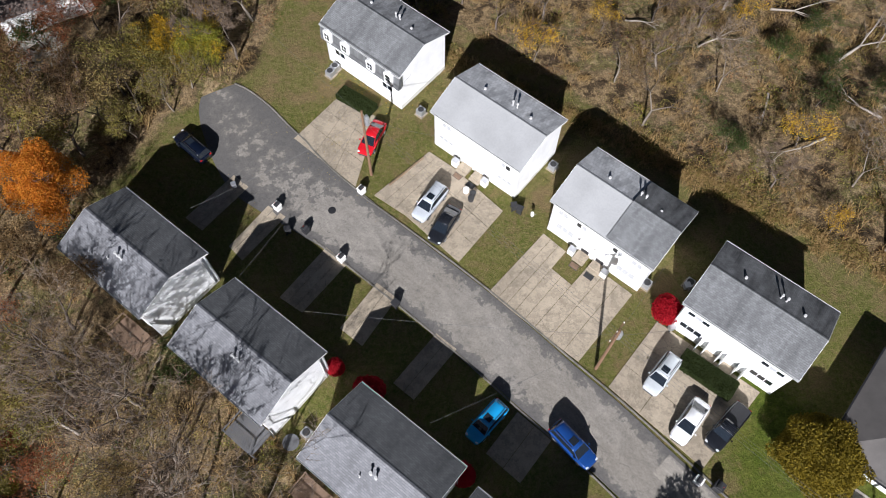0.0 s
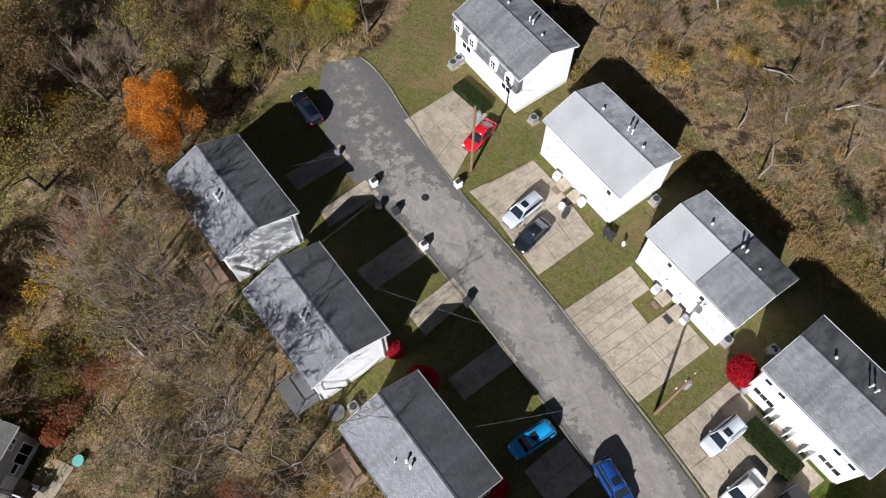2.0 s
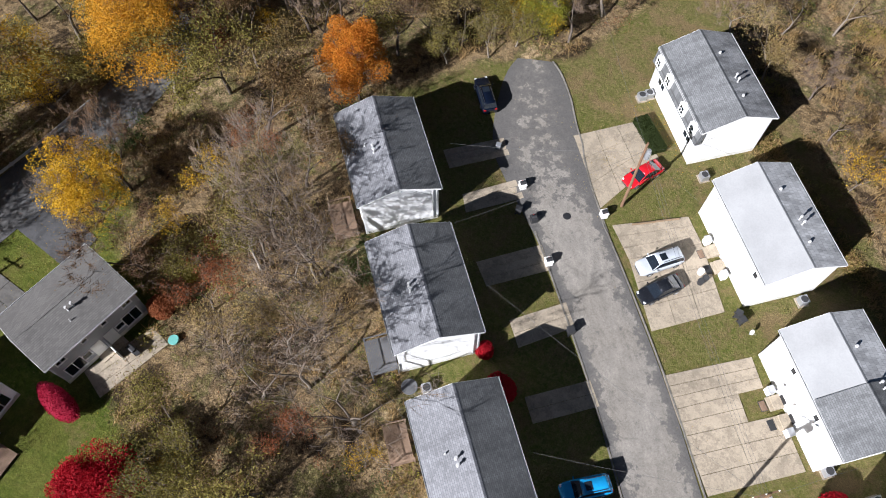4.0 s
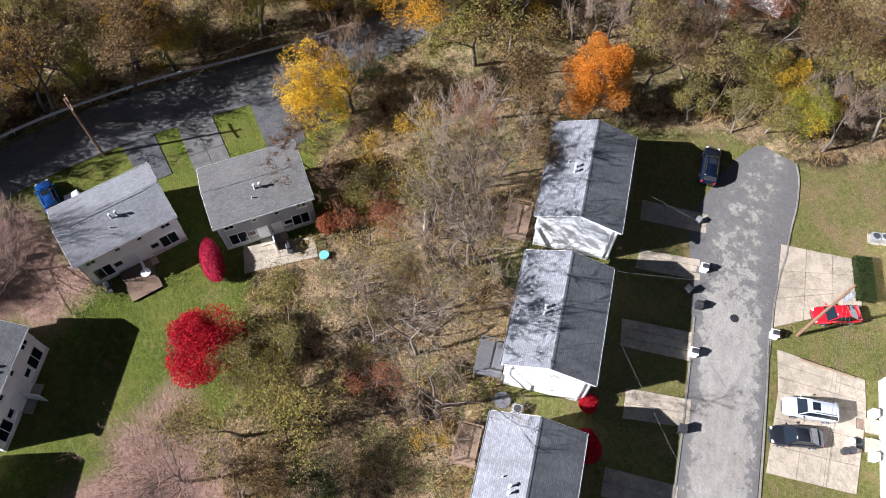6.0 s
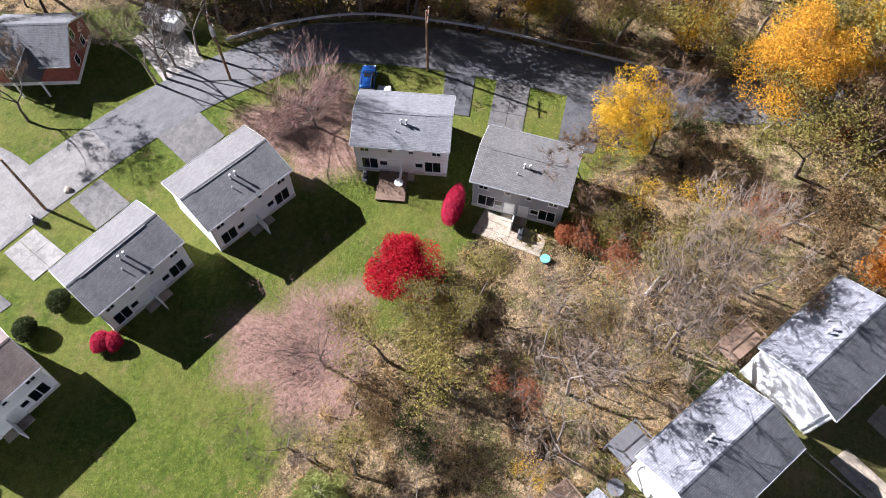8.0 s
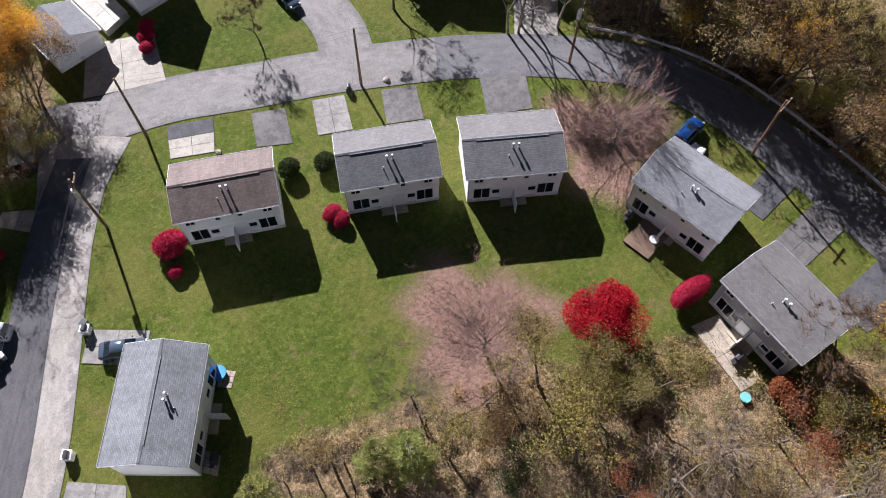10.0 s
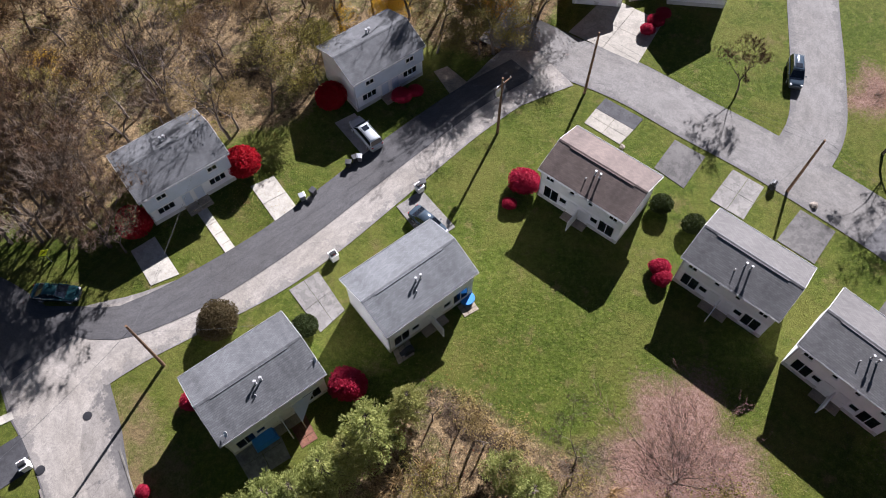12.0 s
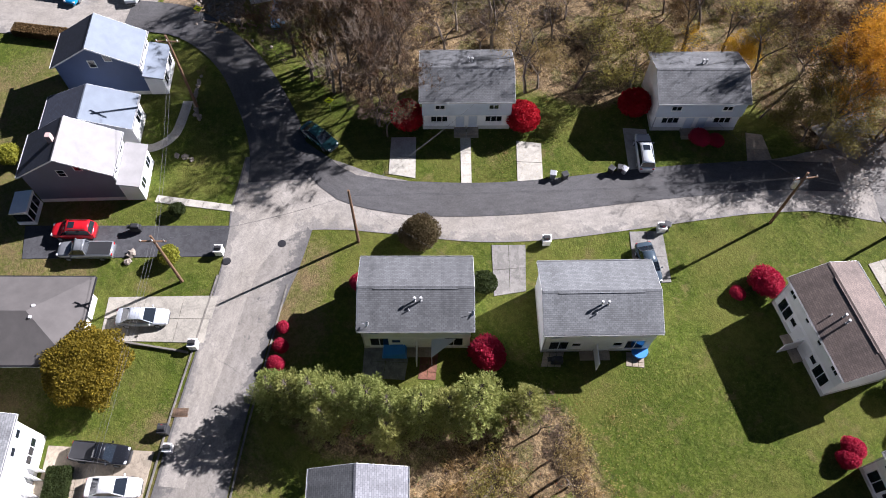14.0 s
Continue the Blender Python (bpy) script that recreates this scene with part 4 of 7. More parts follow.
LAWN_HOUSES = [
    # x, y, turn, length, depth, street slope, lawn slope, wall, label
    (-42.2, -0.2, 86.6, 10.1, 7.4, ROOF_TAUPE, ROOF_TAUPE, GREYSIDE, "grey sided duplex with a taupe shingle roof"),
    (-44.6, -13.9, 98.6, 10.4, 7.4, ROOF_BLUE_PALE, ROOF_BLUE_PALE, CREAM, "cream sided duplex with a blue-grey roof"),
    (-33.5, -29.3, 148.2, 10.4, 7.8, ROOF_TAUPE, ROOF_SLATE, WHITE, "white duplex, pale street slope, dark lawn slope"),
    (-22.5, -36.0, 153.0, 10.3, 7.1, ROOF_TAUPE, ROOF_SLATE, CREAM, "cream duplex with a grey and charcoal roof"),
    (-7.6, -43.0, 154.8, 10.4, 7.0, ROOF_BROWN, ROOF_BROWN, CREAM, "cream duplex with a brown shingle roof"),
    (8.2, -27.2, 51.6 - 180, 10.7, 7.3, ROOF_LIGHT, ROOF_LIGHT, WHITE, "white duplex with a streaked grey roof"),
    (19.0, -14.6, 50.8 - 180, 10.5, 7.4, ROOF_GREY, ROOF_GREY, CREAM, "cream duplex with a grey roof and dish aerials"),
]
for i, (x, y, a, L, D, ra, rb, wall, label) in enumerate(LAWN_HOUSES):
    root, hl, hd, wz = gable_house("duplex_house", x, y, a, L, D, 4.9, 1.35, (rb, ra), WHITE if wall is CREAM else wall, label, group="duplexes round the big lawn")
    part("upper_wall", boxed(-hl - 0.03, hl + 0.03, -hd - 0.05, -hd + 0.1, 2.75, wz(-hd) - 0.12), wall, root)
    for s in (-1, 1):
        window(root, s * (hl - 1.1), 3.95, 0.9, 0.5, -hd - 0.05, 2)
        window(root, s * 1.1, 3.95, 0.5, 0.4, -hd - 0.05, 1)
        window(root, s * (hl - 1.5), 1.55, 1.7, 1.75, -hd, 2)
        window(root, s * 1.9, 1.7, 0.8, 0.7, -hd, 1)
        door(root, s * 0.75, -hd)
        steps_to(root, s * 0.75, -hd, n=1)
        window(root, s * 3.2, 3.7, 1.4, 0.9, hd, 2, 1)
        door(root, s * 1.0, hd, 1)
        steps_to(root, s * 1.0, hd, 1)
    part("privacy_screen", boxed(-0.05, 0.05, -hd - 1.9, -hd, 0, 1.8), TRIM, root, "white boarded screen between patios")
    part("ridge_vent", boxed(-L * 0.36, L * 0.36, -0.26, -0.16, 6.06, 6.215), rb, root, "low shingled ridge vent strip")
    for dx in (-0.28, 0.28):
        vent(root, 0.2 + dx, -1.2, 4.9 + 1.35 * (1 - 1.2 / (D / 2)), 0.55, 0.08)
    vent(root, -0.6, -2.0, 4.9 + 1.35 * (1 - 2.0 / (D / 2)), 0.3, 0.05, cap=False)

C_HOUSES = [(35.9, -34.9, 51.1 - 180, 10.2, 7.3), (19.8, -54.2, 51.0 - 180, 9.9, 7.2)]
for x, y, a, L, D in C_HOUSES:
    root, hl, hd, wz = gable_house("duplex_house", x, y, a, L, D, 4.9, 1.35, (ROOF_GREY, ROOF_GREY), WHITE,
                                   "white duplex with sky-tinted upper wall and a lichen-streaked roof", group="duplexes before the woods")
    # bluish upper wall: skylight painted into the siding
    part("upper_wall", boxed(-hl - 0.03, hl + 0.03, -hd - 0.25, -hd + 0.1, 2.6, wz(-hd) - 0.12), SKYLIT_WHITE, root)
    for s in (-1, 1):
        window(root, s * (hl - 1.9), 4.0, 1.0, 0.6, -hd - 0.25, 2)
        window(root, s * (hl - 1.8), 1.75, 1.8, 0.85, -hd, 3)
        door(root, s * 0.7, -hd, mat=SKYLIT_WHITE)
        steps_to(root, s * 0.7, -hd)
    vent(root, 0.2, 1.1, 4.9 + 1.35 * (1 - 1.1 / (D / 2)), 0.5)
    vent(root, 0.6, 1.1, 4.9 + 1.35 * (1 - 1.1 / (D / 2)), 0.5)


# ---- cars ----
def loft(bm, stations, ring):
    """Skins rings of points; ring(station) gives the points of one."""
    rows = [[bm.verts.new(p) for p in ring(s)] for s in stations]
    n = len(rows[0])
    for r, q in zip(rows, rows[1:]):
        for k in range(n):
            bm.faces.new((r[k], r[(k + 1) % n], q[(k + 1) % n], q[k]))
    bm.faces.new(rows[0][::-1])
    bm.faces.new(rows[-1])
    bmesh.ops.recalc_face_normals(bm, faces=bm.faces[:])
    return bm


PAINTS = {}


def paint(name, colour):
    if name not in PAINTS:
        m, t, b = material(name + "_car_paint", 0.12, 0.15 if max(colour) > 0.1 else 0.0)
        n = noise_of(t, coords(t), 2.0, 4)
        t.links.new(mix(t, ramp(t, n, (0.4, gray(0)), (0.7, gray(1))), colour, shade(colour, 0.85)), b.inputs["Base Color"])
        b.inputs["Coat Weight"].default_value, b.inputs["Coat Roughness"].default_value = 0.5, 0.05
        PAINTS[name] = m
    return PAINTS[name]


LAMP_CLEAR = plain("clear_lamp", (0.75, 0.77, 0.8), 0.1, 0.3, 0.05)
LAMP_RED = plain("red_lamp", (0.35, 0.01, 0.01), 0.2, vary=0.1)
ALLOY = plain("alloy", (0.45, 0.46, 0.48), 0.3, 0.9, 0.1)


def wheel_mesh():
    bm = bmesh.new()
    for z0, z1, r0, r1 in ((-0.11, -0.085, 0.28, 0.33), (-0.085, 0.085, 0.33, 0.33), (0.085, 0.11, 0.33, 0.28)):
        tube(bm, (0, z0, 0), (0, z1, 0), r0, r1, 16)
    tyre = bpy.data.meshes.new("tyre")
    bm.to_mesh(tyre)
    bm.free()
    tyre.materials.append(RUBBER)
    bm = bmesh.new()
    tube(bm, (0, -0.115, 0), (0, 0.115, 0), 0.21, 0.21, 12)
    for i in range(5):
        a = i * math.tau / 5
        box(bm, -0.02, 0.02, -0.13, 0.13, 0.03, 0.2)
        bmesh.ops.rotate(bm, verts=bm.verts[-8:], cent=(0, 0, 0), matrix=Matrix.Rotation(a, 3, "Y"))
    rim = bpy.data.meshes.new("rim")
    bm.to_mesh(rim)
    bm.free()
    rim.materials.append(ALLOY)
    return tyre, rim


TYRE, RIM = wheel_mesh()


def car(x, y, ang, kind, name, colour, label, length=4.6, width=1.82):
    """A parked car, nose along +x of its own. kind: sedan, suv, pickup."""
    category = {"sedan": "car", "suv": "car", "pickup": "pickup truck"}[kind]
    root = thing({"sedan": "sedan", "suv": "suv", "pickup": "pickup_truck"}[kind], pose(x, y, 0.085, 0, 0, ang), label, category, "parked cars")
    p = paint(name, colour)
    h, w = length / 2, width / 2
    belt = {"sedan": 0.92, "suv": 1.05, "pickup": 1.08}[kind]
    roof_z = {"sedan": 1.44, "suv": 1.68, "pickup": 1.78}[kind]
    hood = belt - (0.1 if kind == "sedan" else 0.04)
    nose = [(-h, 0.80, belt - 0.12), (-h + 0.12, 0.92, belt - 0.03), (-h + 0.6, 0.99, belt), (-0.3 * h, 1.0, belt), (0.25 * h, 1.0, belt), (0.5 * h, 0.98, hood), (h - 0.45, 0.93, hood - 0.06), (h - 0.12, 0.82, hood - 0.16), (h, 0.64, hood - 0.28)]

    def ring(s):
        sx, k, top = s
        return [(sx, -w * k * 0.86, 0.22), (sx, w * k * 0.86, 0.22), (sx, w * k, 0.42), (sx, w * k, top - 0.22), (sx, w * k * 0.94, top - 0.04), (sx, w * k * 0.75, top), (sx, 0, top + 0.025),
                (sx, -w * k * 0.75, top), (sx, -w * k * 0.94, top - 0.04), (sx, -w * k, top - 0.22), (sx, -w * k, 0.42)]

    part("body", loft(bmesh.new(), nose, ring), p, root, smooth=True)
    if kind == "pickup":
        cab = [(-0.12 * h, belt, 0.80), (-0.08 * h, roof_z - 0.06, 0.70), (0.0, roof_z, 0.68), (0.22 * h, roof_z - 0.01, 0.68), (0.30 * h, roof_z - 0.07, 0.70), (0.52 * h, belt - 0.02, 0.82)]
    elif kind == "suv":
        cab = [(-h + 0.12, belt - 0.02, 0.84), (-h + 0.32, roof_z - 0.1, 0.72), (-h + 0.6, roof_z - 0.02, 0.70), (-0.1 * h, roof_z, 0.70), (0.14 * h, roof_z - 0.03, 0.70), (0.24 * h, roof_z - 0.12, 0.72), (0.52 * h, belt - 0.03, 0.84)]
    else:
        cab = [(-0.78 * h, belt - 0.01, 0.78), (-0.45 * h, roof_z - 0.08, 0.68), (-0.34 * h, roof_z - 0.01, 0.66), (-0.05 * h, roof_z, 0.66), (0.06 * h, roof_z - 0.03, 0.66), (0.15 * h, roof_z - 0.1, 0.68), (0.50 * h, belt - 0.05, 0.82)]
    part("glasshouse", loft(bmesh.new(), cab, lambda s: [(s[0], -w * (0.86 if s[1] > belt + 0.1 else s[2] + 0.06), belt - 0.06), (s[0], w * (0.86 if s[1] > belt + 0.1 else s[2] + 0.06), belt - 0.06), (s[0], w * s[2], s[1] - 0.01), (s[0], 0, s[1] + 0.015), (s[0], -w * s[2], s[1] - 0.01)]), GLASS, root, "dark car glass")
    flat = [s for s in cab if s[1] > roof_z - 0.13]
    part("roof", loft(bmesh.new(), flat, lambda s: [(s[0], -w * (s[2] + 0.03), s[1] - 0.03), (s[0], w * (s[2] + 0.03), s[1] - 0.03), (s[0], w * s[2], s[1] + 0.025), (s[0], 0, s[1] + 0.045), (s[0], -w * s[2], s[1] + 0.025)]), p, root, smooth=True)
    x0, x1 = flat[0][0], flat[-1][0]
    for sy in (-1, 1):
        for a, b in (((x0 + 0.02, 0.69, cab[1][1] - 0.02), (cab[0][0] + 0.05, 0.84, belt)), ((x1 - 0.02, 0.69, flat[-1][1]), (cab[-1][0] - 0.05, 0.85, belt))):
            part("pillar", tube(bmesh.new(), (a[0], sy * w * a[1], a[2]), (b[0], sy * w * b[1], b[2]), 0.04, 0.045, 6), p, root)
        part("mirror", boxed(0.36 * h, 0.36 * h + 0.12, *sorted((sy * w * 0.98, sy * (w + 0.17))), belt - 0.02, belt + 0.14, bevel=0.03), p, root)
        part("headlight", boxed(h - 0.28, h - 0.07, *sorted((sy * w * 0.50, sy * w * 0.80)), hood - 0.26, hood - 0.13, bevel=0.03), LAMP_CLEAR, root, "clear headlight")
        part("tail_light", boxed(-h - 0.01, -h + 0.14, *sorted((sy * w * 0.55, sy * w * 0.84)), belt - 0.3, belt - 0.1, bevel=0.03), LAMP_RED, root, "red tail light")
        if kind == "suv":
            part("roof_rail", boxed(-0.75 * h, 0.05 * h, *sorted((sy * w * 0.60, sy * w * 0.65)), roof_z + 0.03, roof_z + 0.08), BLACK, root)
        for sx in (-0.60, 0.60):
            wheel = new("wheel")
            wheel.parent = root
            wheel.matrix_basis = Matrix.Translation((sx * h, sy * (w - 0.1), 0.33))
            shared("tyre", TYRE, wheel)
            shared("rim", RIM, wheel)
    if kind == "pickup":
        part("bed_cover", boxed(-h + 0.14, -0.14 * h, -w * 0.78, w * 0.78, belt, belt + 0.03), BLACK, root, "flat black bed cover")
    if kind == "suv":
        part("sunroof", boxed(-0.2 * h, 0.08 * h, -w * 0.4, w * 0.4, roof_z + 0.03, roof_z + 0.055), GLASS, root, "dark glass sunroof")
    part("bumper", boxed(h - 0.1, h + 0.03, -w * 0.6, w * 0.6, 0.3, 0.5, bevel=0.04), BLACK, root)
    return root


CARS = [
    (-7.9, 46.3, 248, "sedan", "red", (0.55, 0.012, 0.02), "bright red sedan parked by a utility pole", 4.6),
    (-1.4, 38.2, 236, "suv", "silver", (0.5, 0.53, 0.57), "silver suv with roof rails on the concrete drive", 4.8),
    (0.1, 35.6, 241, "sedan", "black", (0.012, 0.013, 0.016), "glossy black sedan beside the silver suv", 4.6),
    (-27.4, 45.0, 139, "suv", "midnight", (0.003, 0.005, 0.012), "dark blue suv parked at the dead end in shade", 4.8),
    (4.1, 15.3, 228, "suv", "azure", (0.02, 0.30, 0.62), "bright azure suv on a shaded drive", 4.5),
    (11.8, 13.3, 312, "suv", "navy", (0.012, 0.05, 0.20), "navy blue suv parked along the street", 4.8),
    (20.6, 19.9, 230, "suv", "pale_silver", (0.52, 0.55, 0.57), "pale silver suv before the white duplex", 4.5),
    (22.6, 15.5, 231, "sedan", "white", (0.80, 0.80, 0.80), "white sedan with a panoramic roof", 4.7),
    (25.9, 15.0, 225, "pickup", "black", (0.012, 0.013, 0.016), "black pickup truck in the house shade", 5.2),
    (35.2, 6.0, 231, "sedan", "silver", (0.5, 0.53, 0.57), "silver sedan on clean concrete", 4.9),
    (45.3, 6.9, 51, "pickup", "grey", (0.20, 0.21, 0.22), "grey pickup truck with a black bed cover", 5.6),
    (48.2, 6.8, 51, "suv", "red", (0.55, 0.012, 0.02), "red suv on the black drive", 4.4),
    (42.3, -19.3, 190, "sedan", "teal", (0.012, 0.045, 0.05), "dark teal sedan parked in tree shade", 4.7),
    (18.2, -45.3, 320, "suv", "pale_silver", (0.52, 0.55, 0.57), "silver minivan with roof bars on white concrete", 4.8),
    (8.6, -35.7, 150, "sedan", "slate", (0.05, 0.07, 0.09), "slate grey sedan beside the pale-roofed duplex", 4.5),
    (60.8, -26.2, 140, "suv", "steel_blue", (0.12, 0.28, 0.45), "pale blue suv parked near the shed", 4.5),
    (-28.3, -65.6, 90, "suv", "slate", (0.05, 0.07, 0.09), "dark suv parked on the side road", 4.6),
    (-52.4, -20.5, 190, "suv", "deep_blue", (0.012, 0.06, 0.22), "deep blue suv in tree shade", 4.5),
    (76.0, -14.4, 146, "suv", "white", (0.80, 0.80, 0.80), "white suv with a dark sunroof beside the dug lot", 4.8),
    (80.2, -8.9, 128, "sedan", "azure", (0.02, 0.30, 0.62), "bright blue sedan before the turquoise-roofed garage", 4.5),
    (-50.0, -18.0, 190, "sedan", "white", (0.80, 0.80, 0.80), "white sedan partly behind the house", 4.4),
]
for x, y, a, kind, name, colour, label, length in CARS:
    car(x, y, a, kind, name, colour, label, length)


# ---- trees and shrubs ----
def grow(rng, height, spread, limbs, levels, crook=0.2, first=0.3, rise=0.75, stout=1.0):
    """Segments (a, b, ra, rb, level) of a branching tree, and its twig tips."""
    segs, tips = [], []

    def limb(p, d, length, r, level):
        n = (6, 4, 3, 2)[min(level, 3)]
        for i in range(n):
            d = (d + Vector((rng.gauss(0, crook), rng.gauss(0, crook), rng.gauss(0, crook * 0.6) + 0.06))).normalized()
            q = p + d * (length / n)
            r1 = r * (0.80 if level == 0 else 0.72)
            segs.append((p, q, r, r1, level))
            if level < levels and (level > 0 or (i + 1) / n > first):
                for _ in range(limbs[min(level, len(limbs) - 1)]):
                    turn = rng.uniform(0, math.tau)
                    out = Vector((math.cos(turn), math.sin(turn), rise + rng.uniform(-0.3, 0.3))).normalized()
                    way = out if level == 0 else (d + out * 0.8).normalized()
                    short = 1.0 - 0.55 * (i / n) if level == 0 else 1.0
                    limb(q, way, spread * short * (0.5 ** level) * rng.uniform(0.7, 1.15), r1 * 0.5, level + 1)
            if level >= levels - 1:
                tips.append((q, d))
            p, r = q, r1

    limb(Vector((0, 0, -0.2)), Vector((rng.gauss(0, 0.06), rng.gauss(0, 0.06), 1)), height * 0.8, (0.012 * height + 0.05) * stout, 0)
    return segs, tips


def grow_forked(rng, height, spread, depth=5, crook=0.10, angle=0.5, stout=0.020, lean=0.08):
    """Segments and tips of a tree whose stems fork again and again."""
    segs, tips = [], []

    def stem(p, d, length, r, level):
        n = 3 if level == 0 else 2
        for i in range(n):
            d = (d + Vector((rng.gauss(0, crook), rng.gauss(0, crook), rng.gauss(0, crook * 0.5)))).normalized()
            q = p + d * (length / n)
            segs.append((p, q, r, r * 0.88, 0 if level < 2 else 1 if level < 4 else 2))
            if level >= 2 and i < n - 1 and rng.random() < 0.8:
                turn = rng.uniform(0, math.tau)
                stem(q, (d + Vector((math.cos(turn), math.sin(turn), 0.2)) * 0.9).normalized(), length * rng.uniform(0.5, 0.8), r * 0.42, max(level + 1, depth - 1))
            p, r = q, r * 0.88
        if level >= depth - 2:
            tips.append((p, d))
        if level < depth:
            k, turn = (3 if rng.random() < 0.35 else 2), rng.uniform(0, math.tau)
            for j in range(k):
                a = turn + math.tau * j / k + rng.uniform(-0.5, 0.5)
                out = Vector((math.cos(a) * spread, math.sin(a) * spread, 0.12))
                stem(p, (d + out * angle * rng.uniform(0.6, 1.35)).normalized(), length * rng.uniform(0.62, 0.9), r * rng.uniform(0.5, 0.7), level + 1)

    stem(Vector((0, 0, -0.2)), Vector((rng.gauss(0, lean), rng.gauss(0, lean), 1)).normalized(), height * 0.30, stout * height, 0)
    return segs, tips


def twig_mesh(name, tips, rng, count, length, mat, width=0.009):
    """Thin curved twigs fanning from the limb ends."""
    verts, faces = [], []
    for q, d in (tips[rng.randrange(len(tips))] for _ in range(count)):
        way = (d * 0.8 + Vector((rng.gauss(0, 0.6), rng.gauss(0, 0.6), rng.gauss(0.2, 0.5)))).normalized()
        side = way.orthogonal().normalized() * width
        a = q - d * rng.uniform(0, 0.4)
        b = a + way * length * rng.uniform(0.5, 1.2)
        k = len(verts)
        verts += [a - side * 1.3, a + side * 1.3, b + Vector((0, 0, 0.06))]
        faces.append((k, k + 1, k + 2))
    return mesh_of(name, verts, faces, mat)


def limbs_mesh(name, segs, mat):
    verts, faces = [], []
    for a, b, ra, rb, level in segs:
        d = (b - a).normalized()
        u = d.orthogonal().normalized()
        v = d.cross(u)
        n = 5 if level == 0 else 3
        k = len(verts)
        if level > 1:                                   # the finest limbs are thin straps
            verts += [a - u * max(ra, 0.011), a + u * max(ra, 0.011), b + u * max(rb, 0.008), b - u * max(rb, 0.008)]
            faces.append((k, k + 1, k + 2, k + 3))
            continue
        for c, r in ((a, ra), (b, rb)):
            for i in range(n):
                w = math.tau * i / n
                verts.append(c + (u * math.cos(w) + v * math.sin(w)) * max(r, 0.010))
        for i in range(n):
            j = (i + 1) % n
            faces.append((k + i, k + j, k + n + j, k + n + i))
    return mesh_of(name, verts, faces, mat, True)


def leaf_mesh(name, centres, rng, size, mat, flat=0.5):
    """Small pointed leaf sprays at any turn."""
    verts, faces = [], []
    for c in centres:
        s = size * rng.uniform(0.65, 1.35)
        u = Vector((rng.gauss(0, 1), rng.gauss(0, 1), rng.gauss(0, flat))).normalized()
        v = u.cross(Vector((rng.gauss(0, 1), rng.gauss(0, 1), rng.gauss(0, 1)))).normalized() * s * 0.62
        k = len(verts)
        verts += [c - u * s * 0.8 - v, c - u * s * 0.8 + v, c + u * s]
        faces.append((k, k + 1, k + 2))
    return mesh_of(name, verts, faces, mat)


def make_tree(name, rng, height, spread, limbs, levels, leaves, count, size, label, scatter=0.5, bark=None, twigs=0, twig_length=0.9, lobes=0, twig=None, forked=0, peak=0.0, **how):
    """One tree: trunk with its limbs, and a crown of sprays and bare twigs."""
    segs, tips = grow_forked(rng, height, spread, forked, **how) if forked else grow(rng, height * (0.85 if lobes else 1), spread * (0.72 if lobes else 1), limbs, levels, **how)
    root = thing(name, Matrix.Identity(4), label, "tree", "trees")
    shared("trunk", limbs_mesh("trunk", segs, bark or BARK), root)
    if twigs:
        shared("twig_spray", twig_mesh("twig_spray", tips, rng, twigs, twig_length, twig or TWIG), root, label="fine bare twigs", kind="stuff")
    if count and lobes:
        centres = []
        mid, wide, tall = Vector((0, 0, height * 0.58)), spread * 1.05, height * 0.40
        blobs = []
        for _ in range(lobes):
            a, r, h = rng.uniform(0, math.tau), math.sqrt(rng.random()) * 0.85, rng.uniform(-0.9, 0.95)
            taper = 1 - peak * (h + 0.9) / 1.85
            r *= taper
            blobs.append((mid + Vector((math.cos(a) * r * wide, math.sin(a) * r * wide, h * tall * (1 - 0.5 * r))), rng.uniform(0.26, 0.46) * spread * (0.4 + 0.6 * taper)))
        for _ in range(count):
            c, r = blobs[rng.randrange(lobes)]
            d = Vector((rng.gauss(0, 1), rng.gauss(0, 1), rng.gauss(0.25, 1))).normalized()
            centres.append(c + d * r * rng.uniform(0.7, 1.12))
        shared("crown", leaf_mesh("crown", centres, rng, size, LEAVES[leaves]), root, label=f"{leaves} autumn foliage")
    elif count:
        centres = []
        bunches = rng.sample(tips, max(1, int(len(tips) * 0.42)))
        for _ in range(count):
            q, d = bunches[rng.randrange(len(bunches))]
            centres.append(q + Vector((rng.gauss(0, scatter), rng.gauss(0, scatter), rng.gauss(0, scatter * 0.8))))
        shared("crown", leaf_mesh("crown", centres, rng, size, LEAVES[leaves]), root, label=f"{leaves} autumn foliage" if leaves not in ("pine", "green") else "green foliage")
    return root


